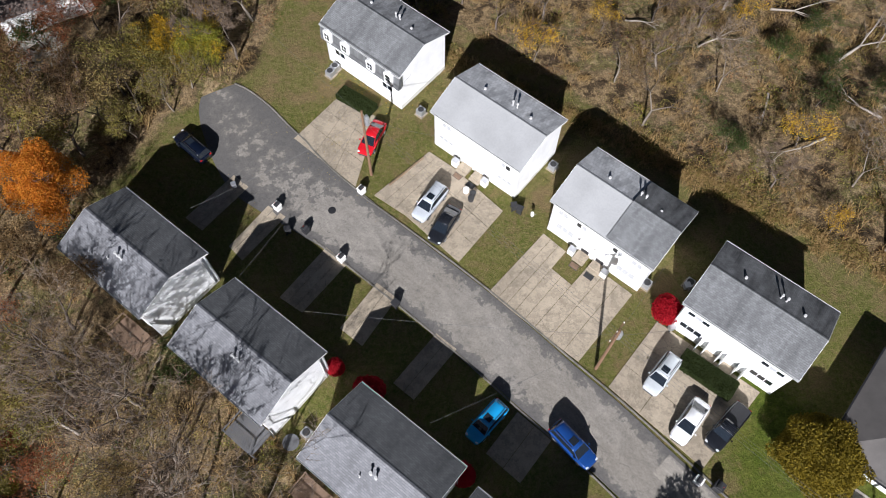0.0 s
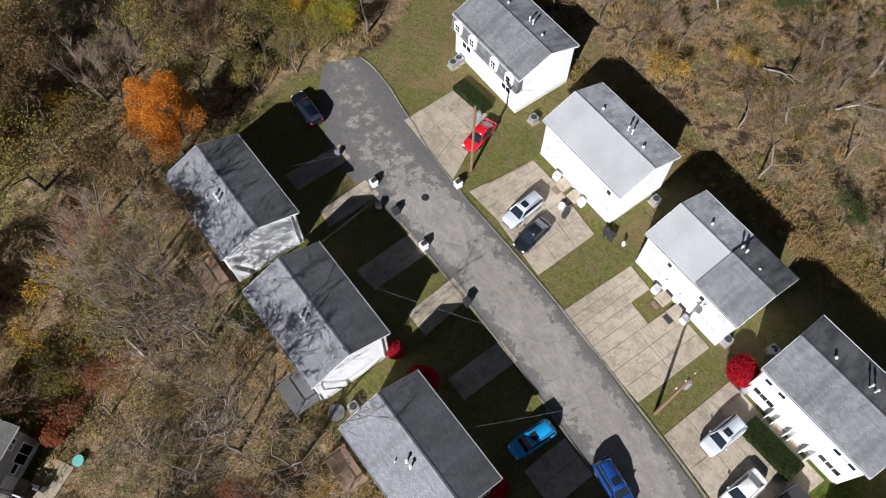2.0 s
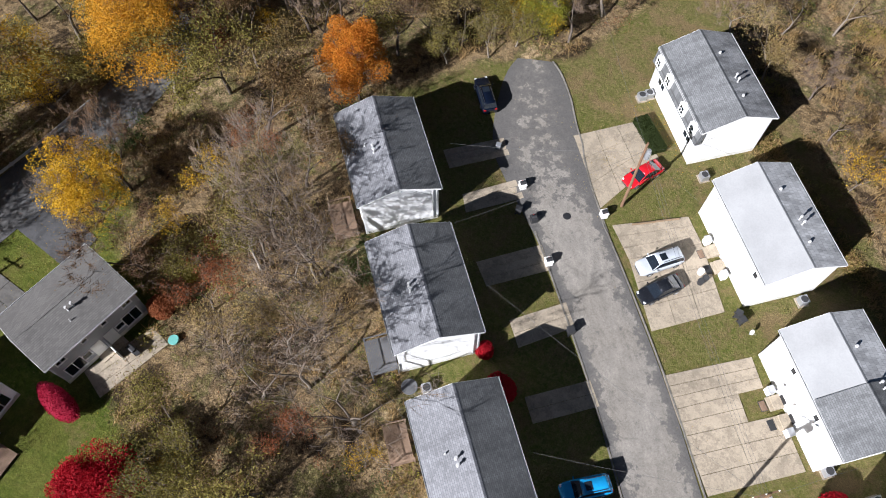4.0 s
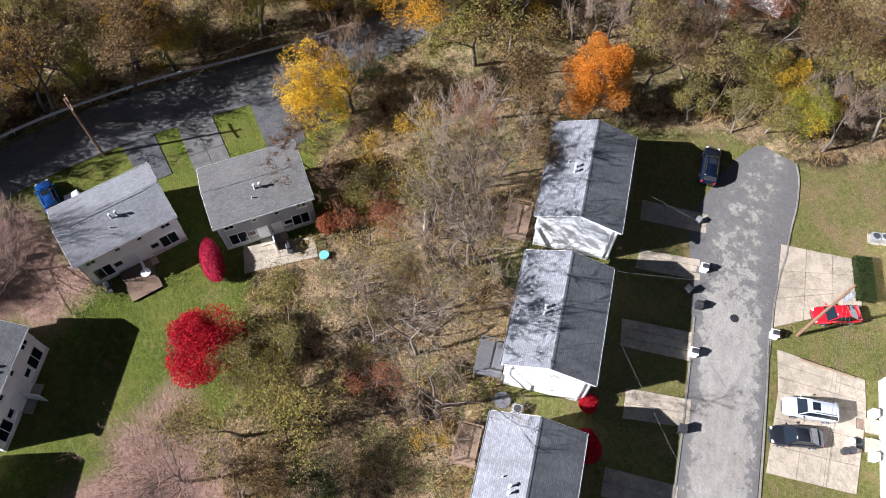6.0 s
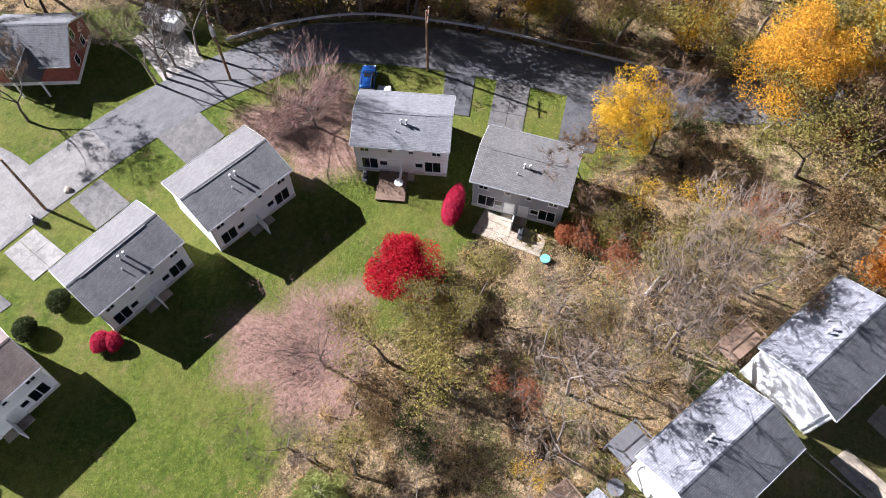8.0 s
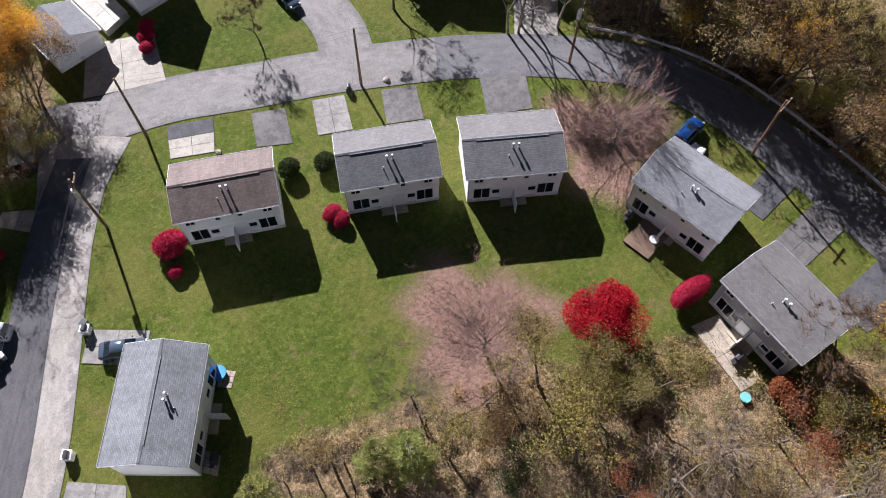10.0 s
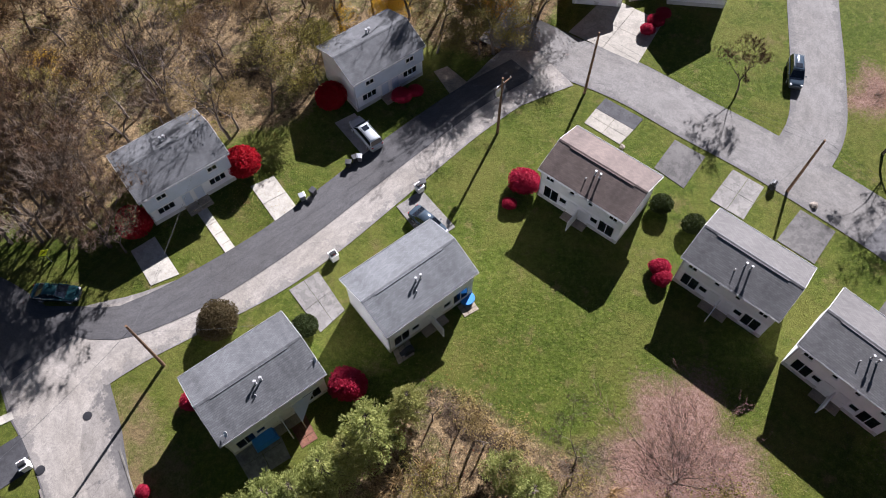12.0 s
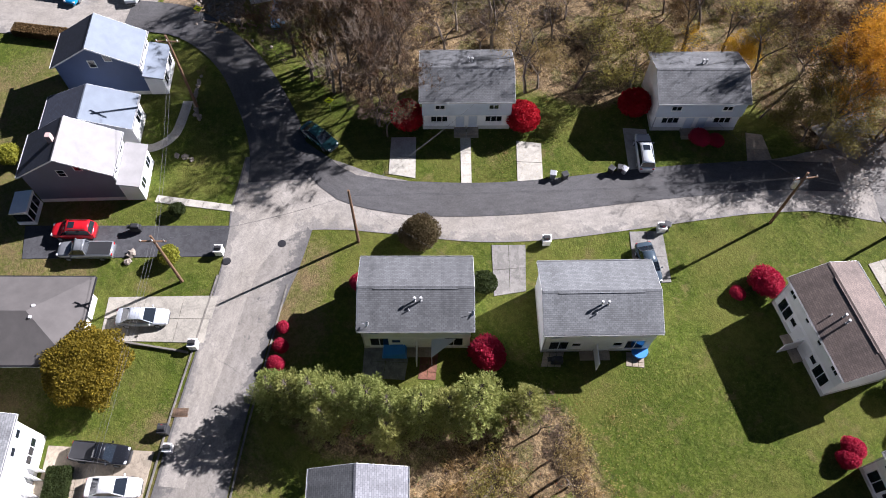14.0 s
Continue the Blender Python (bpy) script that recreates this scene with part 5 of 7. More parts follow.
def round_shrub(name, rng, rx, ry, rz, leaves, count, size, label, category="shrub", lobes=5, core=0.86):
    """A clipped or rounded shrub: short stem, uneven leafy mass, dark inner twigs."""
    root = thing(name, Matrix.Identity(4), label, category, "shrubs")
    part("stem", tube(bmesh.new(), (0, 0, -0.1), (0, 0, rz), 0.07, 0.04, 6), BARK, root)
    bump_at = [(Vector((rng.gauss(0, 1), rng.gauss(0, 1), rng.gauss(0.3, 0.7))).normalized(), rng.uniform(0.05, 0.16)) for _ in range(lobes)]

    def radius(d):
        return 1 + sum(h * max(0, d.dot(n)) ** (6 if lobes < 12 else 40) for n, h in bump_at) * (1 if lobes < 12 else 1.6) - 0.06

    centres = []
    for i in range(count):
        d = Vector((rng.gauss(0, 1), rng.gauss(0, 1), rng.gauss(0, 1)))
        d.normalize()
        if d.z < -0.55:
            d.z = -d.z
        r = radius(d) * rng.uniform(0.86, 1.03)
        centres.append(Vector((d.x * rx * r, d.y * ry * r, rz + d.z * rz * r * 0.95)))
    shared("foliage", leaf_mesh("foliage", centres, rng, size, LEAVES[leaves], 1.0), root)
    bm = bmesh.new()
    bmesh.ops.create_icosphere(bm, subdivisions=3, radius=1)
    for v in bm.verts:
        r = radius(v.co.normalized()) * core
        v.co = Vector((v.co.x * rx * r, v.co.y * ry * r, rz + v.co.z * rz * 0.95 * r))
    part("inner_growth", bm, LEAVES[leaves], root, smooth=True)
    return root


def make_pine(rng, height, spread, leaves, label, tiers=17):
    """A soft pine: whorls of upswept boughs, each with side shoots clothed in needle tufts."""
    root = thing("pine_tree", Matrix.Identity(4), label, "tree", "pines")
    segs = [(Vector((0, 0, -0.2)), Vector((0, 0, height * 0.5)), 0.17, 0.10, 0), (Vector((0, 0, height * 0.5)), Vector((0, 0, height * 0.97)), 0.10, 0.02, 0)]
    verts, faces = [], []

    def tuft(c, d, long):
        for _ in range(3):
            u = (d + Vector((rng.gauss(0, 0.45), rng.gauss(0, 0.45), rng.gauss(0.15, 0.4)))).normalized()
            v = u.cross(Vector((rng.gauss(0, 1), rng.gauss(0, 1), rng.gauss(0, 1)))).normalized() * 0.042
            e, k = c + u * long * rng.uniform(0.6, 1.2), len(verts)
            verts.extend((c - v * 0.5, c + v * 0.5, c.lerp(e, 0.55) + v, e, c.lerp(e, 0.55) - v))
            faces.append((k, k + 1, k + 2, k + 3, k + 4))

    for i in range(tiers):
        z = height * (0.12 + 0.85 * i / tiers)
        reach = spread * (1 - (z / height) ** 1.25) * rng.uniform(0.82, 1.12) + 0.3
        turn = rng.uniform(0, math.tau)
        for k in range(6 if i < tiers - 3 else 4):
            a = turn + math.tau * k / 6 + rng.uniform(-0.3, 0.3)
            long = reach * rng.uniform(0.7, 1.15)
            d = Vector((math.cos(a), math.sin(a), rng.uniform(0.15, 0.45)))
            base = Vector((0, 0, z))
            segs.append((base, base + d * long, 0.045, 0.012, 2))
            n = max(4, int(long / 0.24))
            for j in range(n):
                c = base + d * long * (0.25 + 0.75 * (j + 1) / n)
                tuft(c, d, 0.34)
                for s in (-1, 1):
                    side = Vector((-d.y * s, d.x * s, 0.25)) + d * 0.7
                    wide = (0.25 + 0.55 * (1 - j / n)) * long * 0.45
                    for q in range(max(1, int(wide / 0.22))):
                        tuft(c + side.normalized() * (q + 0.6) * 0.22 + Vector((0, 0, rng.gauss(0.03, 0.06))), side.normalized(), 0.30)
    shared("trunk", limbs_mesh("trunk", segs, BARK), root)
    shared("needles", mesh_of("needles", verts, faces, LEAVES[leaves]), root, label="soft green needles")
    return root


def planted(proto, spots):
    """The first spot takes the tree itself, the others its copies; spots are (x, y, turn, scale)."""
    for i, (x, y, a, k) in enumerate(spots):
        m = pose(x, y, 0, 0, 0, a) @ Matrix.Scale(k, 4)
        if i:
            copy_thing(proto, m)
        else:
            keep = m
    proto.matrix_basis = keep


def scatter_spots(rng, poly, gap, keep_off=()):
    """Uneven spots in a polygon, at least gap apart."""
    xs, ys = [p[0] for p in poly], [p[1] for p in poly]
    out = []
    for _ in range(int((max(xs) - min(xs)) * (max(ys) - min(ys)) / gap ** 2 * 6)):
        x, y = rng.uniform(min(xs), max(xs)), rng.uniform(min(ys), max(ys))
        if inside(x, y, poly) and all((x - a) ** 2 + (y - b) ** 2 > gap ** 2 for a, b in out) and all((x - a) ** 2 + (y - b) ** 2 > r ** 2 for a, b, r in keep_off):
            out.append((x, y))
    return out


rng = random.Random(7)
NEAR_EDGE = [(hx, hy, 6.5) for hx, hy, *_ in (*R_HOUSES, *L_HOUSES, *LAWN_HOUSES, *C_HOUSES)] + [(-25.5, 49, 5.0), (-18.3, -14.6, 5), (-28.0, -9.0, 6.0), (-36.5, -3, 5.5), (-34.5, 1.5, 3.5), (-50, 22, 5.5), (-46, 14, 4.0), (-38.8, 35.0, 6.5), (-37, 31, 5.0), (9.5, -3.5, 6.0), (66.4, -29.0, 7.5), (60.5, -26.5, 4.5), (57.0, -27.5, 4.0), (-12.0, 15.8, 4.8), (-10.0, 14.4, 4.0), (0.2, 6.2, 4.0), (-23.6, 25.2, 4.0), (-33.0, -0.5, 4.5), (-4.0, -18.0, 4.5), (-6.0, -11.5, 4.0)] + [(hx - 2.0, hy - 8.0, 5.2) for hx, hy, *_ in L_HOUSES[:3]] + [(19, 0, 5), (16, -3, 5), (12, -7, 5), (8, -12, 5), (5, -16, 4)]
protos = {
    "bare_a": make_tree("bare_tree", rng, 9.5, 1.0, (), 0, "", 0, 0.2, "tall bare grey tree with pale forked limbs", twigs=1300, twig_length=0.9, forked=6, bark=BARK_PALE, stout=0.016),
    "limbs": make_tree("bare_tree", rng, 10.5, 1.1, (), 0, "", 0, 0.2, "tall leafless tree with clean spreading limbs", twigs=260, twig_length=1.0, forked=5, bark=BARK, stout=0.016, crook=0.13),
    "bare_c": make_tree("bare_tree", rng, 8.5, 1.3, (), 0, "", 0, 0.2, "wide bare tree with pale crooked limbs", twigs=1500, twig_length=0.8, forked=5, bark=BARK_PALE, crook=0.17, lean=0.2),
    "bare_b": make_tree("bare_tree", rng, 8.0, 1.25, (), 0, "mauve", 900, 0.05, "bare tree with a wide mauve-grey twiggy crown", 0.4, twigs=2000, twig_length=0.75, forked=5),
    "twiggy": make_tree("bare_tree", rng, 9.0, 1.35, (), 0, "brown", 1500, 0.06, "broad bare brown tree with a dense twiggy crown", 0.45, twigs=4200, twig_length=0.7, twig=TWIG_BROWN, forked=6, crook=0.13),
    "brown_a": make_tree("oak_tree", rng, 9.5, 1.1, (), 0, "brown", 3300, 0.082, "tree with thin brown autumn leaves", 0.5, twigs=700, twig_length=0.6, twig=TWIG_BROWN, forked=4),
    "brown_b": make_tree("oak_tree", rng, 8.0, 1.2, (), 0, "tan", 3100, 0.075, "tree with sparse tan autumn leaves", 0.42, twigs=800, twig_length=0.6, twig=TWIG_BROWN, forked=5, bark=BARK_PALE),
    "olive_a": make_tree("oak_tree", rng, 9.0, 1.1, (), 0, "olive", 3500, 0.082, "tree with thinning olive leaves", 0.5, twigs=650, twig_length=0.6, twig=TWIG_BROWN, forked=4),
    "olive_b": make_tree("oak_tree", rng, 7.0, 1.3, (), 0, "olive", 3000, 0.075, "low spreading tree with olive and tan leaves", 0.4, twigs=700, twig_length=0.55, twig=TWIG_BROWN, forked=5, bark=BARK_PALE),
    "rust_a": make_tree("oak_tree", rng, 7.0, 1.1, (), 0, "rust", 2600, 0.068, "tree with scattered rust-red leaves", 0.4, twigs=650, twig_length=0.55, twig=TWIG_BROWN, forked=5),
    "bush_a": make_tree("oak_tree", rng, 4.0, 1.5, (), 0, "green", 2400, 0.075, "low green-leaved understorey tree", 0.32, twigs=300, twig=TWIG_BROWN, forked=4),
    "gold_a": make_tree("oak_tree", rng, 5.0, 1.3, (), 0, "yellow", 1300, 0.065, "small tree with thin yellow leaves", 0.35, twigs=400, twig=TWIG_BROWN, forked=4),
}
mixes = {
    "middle": ("bare_a", "bare_c", "twiggy", "brown_a", "brown_b", "brown_b", "brown_b", "olive_a", "olive_a", "olive_b", "olive_b", "olive_b", "rust_a", "bush_a", "gold_a"),
    "northwest": ("bare_b", "bare_b", "twiggy", "rust_a", "brown_a", "brown_a", "olive_a", "olive_b", "brown_b", "bare_b", "rust_a", "bush_a", "gold_a"),
    "east": ("bare_a", "bare_c", "bare_c", "bare_a", "bare_b", "bush_a", "gold_a", "brown_b"),
    "far": ("bare_b", "twiggy", "limbs", "brown_a", "brown_a", "brown_b", "olive_a", "olive_b", "bare_a", "gold_a"),
    "outside": ("brown_b", "brown_a", "brown_a", "olive_a", "olive_a", "brown_b", "gold_a"),
}
spots = {k: [] for k in protos}
for zone, gap in (("middle", 4.4), ("northwest", 3.7), ("east", 5.4), ("far", 4.3), ("outside", 5.2)):
    for x, y in scatter_spots(rng, WOODS[zone], gap, NEAR_EDGE):
        if math.hypot(x, y) < (88 if zone in ("far", "outside") else 80):
            spots[rng.choice(mixes[zone])].append((x, y, rng.uniform(0, 360), rng.uniform(0.7, 1.15) * (1.4 if zone in ('outside', 'northwest') else 1.1)))
spots["bare_a"] += [(-47.6, -43.8, 0, 1.25), (-48.8, -44.8, 80, 1.3), (-46.6, -44.6, 170, 1.2), (-49.6, -43.6, 260, 1.2)]
spots["brown_a"] += [(-63, -55, 10, 1.4), (-67, -58, 100, 1.5), (-64, -62, 200, 1.4), (-69, -52, 300, 1.5), (-60, -60, 50, 1.3), (-57, -65, 150, 1.3), (-70, -44, 20, 1.5), (-68, -38, 70, 1.4)]
spots["bare_b"] += [(0.6, -15.6, 0, 0.7), (3.2, -15.8, 90, 0.65), (-1.8, -14.4, 200, 0.75), (-9.6, -12.6, 20, 0.8)]
spots["twiggy"] += [(-38.0, -56.4, 30, 1.05), (-21.9, -61.6, 120, 0.7)]
spots["twiggy"] += [(-62.0, -40.0, 0, 1.5), (-63.5, -36.0, 60, 1.5), (-64.2, -31.0, 120, 1.5), (-65.0, -19.0, 240, 1.5), (-64.6, -4.0, 20, 1.4)]
spots["twiggy"] += [(48.5, -32.5, 10, 1.55), (53.0, -34.0, 100, 1.6), (57.0, -36.0, 190, 1.65), (61.5, -37.5, 280, 1.65), (51.0, -27.0, 330, 1.3)]
spots["olive_b"] += [(-30.5, 50.2, 0, 0.9), (-34.0, 46.6, 80, 0.9), (-29.0, 53.6, 160, 0.9), (-32.5, 53.5, 200, 1.0)]
spots["bare_a"] += [(-34.0, 17.5, 0, 1.5), (-27.5, 16.5, 70, 1.35), (-21.0, 8.0, 130, 1.4), (42.2, -26.5, 0, 1.1), (45.5, -28.5, 90, 1.2), (41.5, -29.0, 20, 1.1), (47, -24.5, 70, 1.4), (52, -25.5, 150, 1.4), (49.5, -27, 230, 1.4), (-52, -41.5, 40, 1.4), (-54.5, -40.5, 90, 1.3)]
spots["brown_a"] += [(-57.5, -41, 0, 1.5), (-61.5, -35.5, 40, 1.5), (-64.5, -29, 80, 1.55), (-66, -22.5, 120, 1.5), (-67, -15, 160, 1.5), (-66.8, -8, 200, 1.5), (-66.5, 0, 240, 1.5), (-66, 7, 280, 1.5), (-63.5, -44, 300, 1.6)]
spots["brown_a"] += [(-61.5, -48, 0, 1.6), (-61.5, -41, 90, 1.5), (-51.5, -60, 30, 1.5), (-44, -66, 60, 1.4), (-58.5, -54, 60, 1.6)]
spots["brown_a"] += [(52, -25.5, 0, 1.3), (48.5, -25.0, 140, 1.25)]
spots["bare_b"] += [(54.5, -24.2, 170, 1.5), (50, -23.6, 250, 1.35)]
spots["olive_a"] += [(-59.5, -44.5, 0, 1.5), (-64, -45, 60, 1.5), (-58, -51, 120, 1.5), (-64, -37, 200, 1.5), (-66, -50, 20, 1.5)]
spots["olive_b"] += [(-24.2, -7.0, 30, 1.0), (-22.0, -5.0, 90, 0.9), (-24.5, -3.0, 10, 0.9)]
spots["bare_b"] += [(40.0, -25.6, 10, 1.15), (38.0, -25.4, 110, 0.8), (44, -27.5, 200, 1.2)]
spots["olive_a"] += [(8.5, -60.5, 0, 0.85), (6, -63, 70, 0.9), (11.5, -61, 140, 0.85), (3.5, -67, 200, 0.95), (9.5, -63, 20, 0.95), (13.5, -59.5, 90, 0.8)]
spots["twiggy"] += [(39.8, -25.6, 10, 1.1), (46.5, -25.2, 120, 1.25), (51.5, -24.6, 200, 1.25), (43.5, -28.6, 60, 1.15), (49.0, -29.5, 30, 1.2)]
spots["limbs"] += [(hx + dx, hy + dy, 47 * i, k) for i, (hx, hy, *_) in enumerate(L_HOUSES[:2]) for dx, dy, k in ((-6.5, -8.6, 1.3), (1.6, -12.6, 1.45))]
spots["limbs"] += [(39.5, -42.0, 20, 1.5), (33.0, -41.5, 80, 1.35), (25.6, -60.0, 140, 1.5), (18.0, -62.2, 220, 1.35)]
for k, proto in protos.items():
    planted(proto, spots[k])

SINGLE = [
    # kind, leaves, height, spread, leaf count, leaf size, label, spots
    ("maple_tree", "orange", 10.4, 3.2, 38000, 0.07, "bright orange autumn maple by the duplex", [(-38.8, 36.4, 20, 1.15)]),
    ("maple_tree", "scarlet", 4.6, 3.1, 34000, 0.072, "scarlet red maple at the lawn's edge", [(-28.4, -9.6, 0, 1.2)]),
    ("maple_tree", "yellow", 8.5, 3.2, 17000, 0.07, "golden yellow autumn maple tree", [(-50.6, 9.2, 0, 1.25), (-67, 15, 40, 1.3), (-67, -5, 200, 1.3), (-68, -20, 10, 1.2), (-66, 33, 70, 1.3), (-31.8, 56, 130, 0.9), (19.9, -62.2, 60, 0.7), (-70, 36, 30, 1.1)]),
    ("maple_tree", "amber", 13.5, 5.4, 34000, 0.088, "tall amber-gold autumn maple tree", [(-59.5, 25.6, 0, 1.05), (8.2, -67.4, 120, 1.0), (2.5, -72.5, 40, 0.95)]),
    ("maple_tree", "lime", 7.0, 3.2, 13000, 0.062, "yellow-green autumn maple tree", [(-27.5, 56, 0, 1.0), (-67, 6, 50, 1.0), (-66, -14, 20, 0.9), (-68, -28, 80, 1.0), (27, -56, 80, 0.7)]),
]
for name, leaves, height, spread, count, size, label, where in SINGLE:
    planted(make_tree(name, rng, height, spread, (3, 3, 2), 3, leaves, count, size, label, 0.55, first=0.15, lobes=44, peak=0.45 if leaves == "orange" else 0.25), where)
for x, y, h, lean_x, lean_y in ((-18.3, -14.8, 6.8, 5, 3), (-45.2, -24.6, 6.4, 0, 0)):
    t = make_tree("bare_tree", rng, h, h * 1.0, (4, 2, 2), 3, "", 0, 0.2, "bare round-crowned tree over pink fallen leaves", twigs=5200, twig=TWIG_PINK, twig_length=1.0, stout=1.6, rise=0.65, first=0.2, crook=0.1)
    t.matrix_basis = pose(x, y, 0, lean_x, lean_y, 0)
planted(make_pine(rng, 8.6, 2.5, "pine", "soft green pine beside the duplex"), [(20.2, 0.4, 0, 0.85), (17.6, -2.2, 60, 0.95), (14.0, -5.4, 120, 1.0), (10.6, -8.6, 180, 0.95), (7.8, -12.6, 240, 1.1), (12.4, -6.4, 20, 0.9), (16.0, -3.4, 80, 0.85), (-6.4, -10.6, 33, 0.95), (-4.2, -12.4, 133, 0.8)])
planted(make_pine(rng, 8.0, 2.3, "old_pine", "yellowing soft pine in the pine row"), [(18.9, -0.6, 30, 0.9), (15.4, -1.6, 70, 0.8), (11.0, -5.2, 140, 0.8), (9.2, -10.4, 210, 0.9), (5.4, -16.0, 300, 0.8)])
SHRUBS = [
    # leaves, rx, ry, rz, label, spots
    ("crimson", 1.35, 1.15, 1.0, "rounded crimson burning bush", [(-0.3, -42.7, 0, 1.3), (0.8, -40.0, 0, 0.6), (-15.3, -36.0, 30, 0.8), (-15.6, -34.9, 60, 0.75), (11.3, -16.9, 0, 1.35), (25.9, -3.8, 0, 0.5), (24.4, -2.6, 20, 0.6), (23.2, -1.3, 40, 0.65), (24.9, -12.2, 0, 0.8),
                                                               (15.6, -51.4, 0, 0.9), (14.3, -52.6, 0, 0.7), (-10.8, -68.6, 0, 0.7), (-11.6, -70.2, 0, 0.8), (-12.4, -71.8, 0, 0.7)]),
    ("scarlet", 1.55, 1.45, 1.35, "scarlet red Japanese maple", [(37.7, -28.1, 0, 1.25), (29.6, -37.8, 40, 1.3), (23.3, -48.8, 80, 1.2), (21.7, 26.0, 0, 1.0), (-10.0, 20.2, 0, 0.6), (-6.6, 17.8, 50, 1.0), (1.9, 10.5, 0, 0.75)]),
    ("crimson", 2.6, 1.1, 1.15, "long rounded crimson hedge bush", [(-37.9, -6.8, 0, 1.0)]),
    ("rust", 1.3, 1.2, 1.3, "pinkish rust-leaved small garden tree", [(-37.2, 5.1, 0, 1.0), (-38.5, 13.2, 0, 0.7)]),
    ("lime", 0.9, 0.9, 0.8, "yellow-green spiky garden bush", [(-37.8, 9.4, 0, 1.0), (39.4, 0.8, 0, 1.2), (61.0, 8.0, 0, 1.4)]),
    ("bronze", 2.0, 1.9, 1.5, "large bronze-leaved round shrub", [(25.3, -19.8, 0, 1.0)]),
    ("hedge", 1.25, 1.2, 0.95, "clipped dark green round shrub", [(-14.7, -43.5, 0, 1.0), (-18.2, -41.8, 0, 1.0), (17.2, -21.6, 0, 1.05), (43.8, -2.6, 0, 0.7)]),
    ("gold", 3.9, 3.5, 2.3, "big golden-green cypress shrub", [(33.2, 12.3, 0, 1.0)]),
]
for leaves, rx, ry, rz, label, where in SHRUBS:
    area = rx * ry + rz * (rx + ry)
    planted(round_shrub("shrub", rng, rx, ry, rz, leaves, int((640 if leaves in ("gold", "crimson") else 450) * area), {"gold": 0.11, "crimson": 0.08}.get(leaves, 0.10), label, lobes=30 if leaves == "gold" else 6, core=0.92 if leaves == "crimson" else 0.86), where)


# ---- undergrowth, fallen trunks ----
def brush(name, leaves, zones, count, size, label, high=0.9):
    """Low scrub over the woods' floor, in clumps."""
    centres = []
    while len(centres) < count:
        poly = WOODS[rng.choice(zones)]
        xs, ys = [p[0] for p in poly], [p[1] for p in poly]
        x, y = rng.uniform(max(min(xs), -80), min(max(xs), 80)), rng.uniform(max(min(ys), -85), min(max(ys), 85))
        if not inside(x, y, poly):
            continue
        n = noise.noise(Vector((x * 0.22, y * 0.22, len(leaves))))
        if n < rng.uniform(-0.5, 0.35):
            continue
        k, r = rng.randrange(14, 30), rng.uniform(0.3, 1.1)
        for _ in range(k):
            centres.append(Vector((x + rng.gauss(0, r), y + rng.gauss(0, r), abs(rng.gauss(0.1, high * 0.45)))))
    ob = new(name, leaf_mesh(name, centres, rng, size, LEAVES[leaves], 1.0))
    return tagged(ob, label, "undergrowth", kind="stuff")


brush("undergrowth_brown", "brown", ("middle", "northwest", "east", "far", "outside"), 38000, 0.085, "brown scrub and fallen leaves under the trees")
brush("undergrowth_olive", "olive", ("middle", "northwest", "east", "far"), 38000, 0.085, "olive brambles under the trees")
brush("undergrowth_rust", "rust", ("middle", "northwest", "east"), 14000, 0.075, "rust-red low scrub under the trees", 0.5)


def wood_spots(zones, count):
    """Spots on the woods' floor, thicker where the clearings lie."""
    out = []
    while len(out) < count:
        poly = WOODS[rng.choice(zones)]
        xs, ys = [p[0] for p in poly], [p[1] for p in poly]
        x, y = rng.uniform(max(min(xs), -80), min(max(xs), 72)), rng.uniform(max(min(ys), -85), min(max(ys), 82))
        if inside(x, y, poly) and noise.noise(Vector((x * 0.14, y * 0.14, 3.0))) > rng.uniform(-0.45, 0.3):
            out.append((x, y))
    return out


def tussocks(name, leaves, where, label, blades=26, long=0.85):
    """Tufts of long dry grass whose blades droop outwards."""
    verts, faces = [], []
    for x, y in where:
        k = rng.uniform(0.7, 1.5)
        bend = Vector((rng.gauss(0, 0.3), rng.gauss(0, 0.3), 0))
        for _ in range(blades):
            a, s = rng.uniform(0, math.tau), long * k * rng.uniform(0.5, 1.2)
            out = Vector((math.cos(a), math.sin(a), 0)) + bend
            foot = Vector((x + rng.gauss(0, 0.25) * k, y + rng.gauss(0, 0.25) * k, 0))
            side = Vector((-out.y, out.x, 0)).normalized() * 0.026
            mid, end = foot + out * s * 0.45 + Vector((0, 0, s * 0.6)), foot + out * s + Vector((0, 0, s * 0.35))
            n = len(verts)
            verts += [foot - side, foot + side, mid + side, mid - side, end]
            faces += [(n, n + 1, n + 2, n + 3), (n + 3, n + 2, n + 4)]
    return tagged(new(name, mesh_of(name, verts, faces, LEAVES[leaves])), label, "undergrowth", kind="stuff")


def brambles(name, leaves, where, label, each=90, size=0.085):
    """Low domed thickets."""
    centres = []
    for x, y in where:
        rx, ry, h = rng.uniform(0.6, 1.7), rng.uniform(0.6, 1.7), rng.uniform(0.4, 1.3)
        for _ in range(int(each * rx * ry)):
            d = Vector((rng.gauss(0, 1), rng.gauss(0, 1), abs(rng.gauss(0, 1)))).normalized() * rng.uniform(0.75, 1.08)
            centres.append(Vector((x + d.x * rx, y + d.y * ry, d.z * h)))
    return tagged(new(name, leaf_mesh(name, centres, rng, size, LEAVES[leaves], 1.0)), label, "undergrowth", kind="stuff")


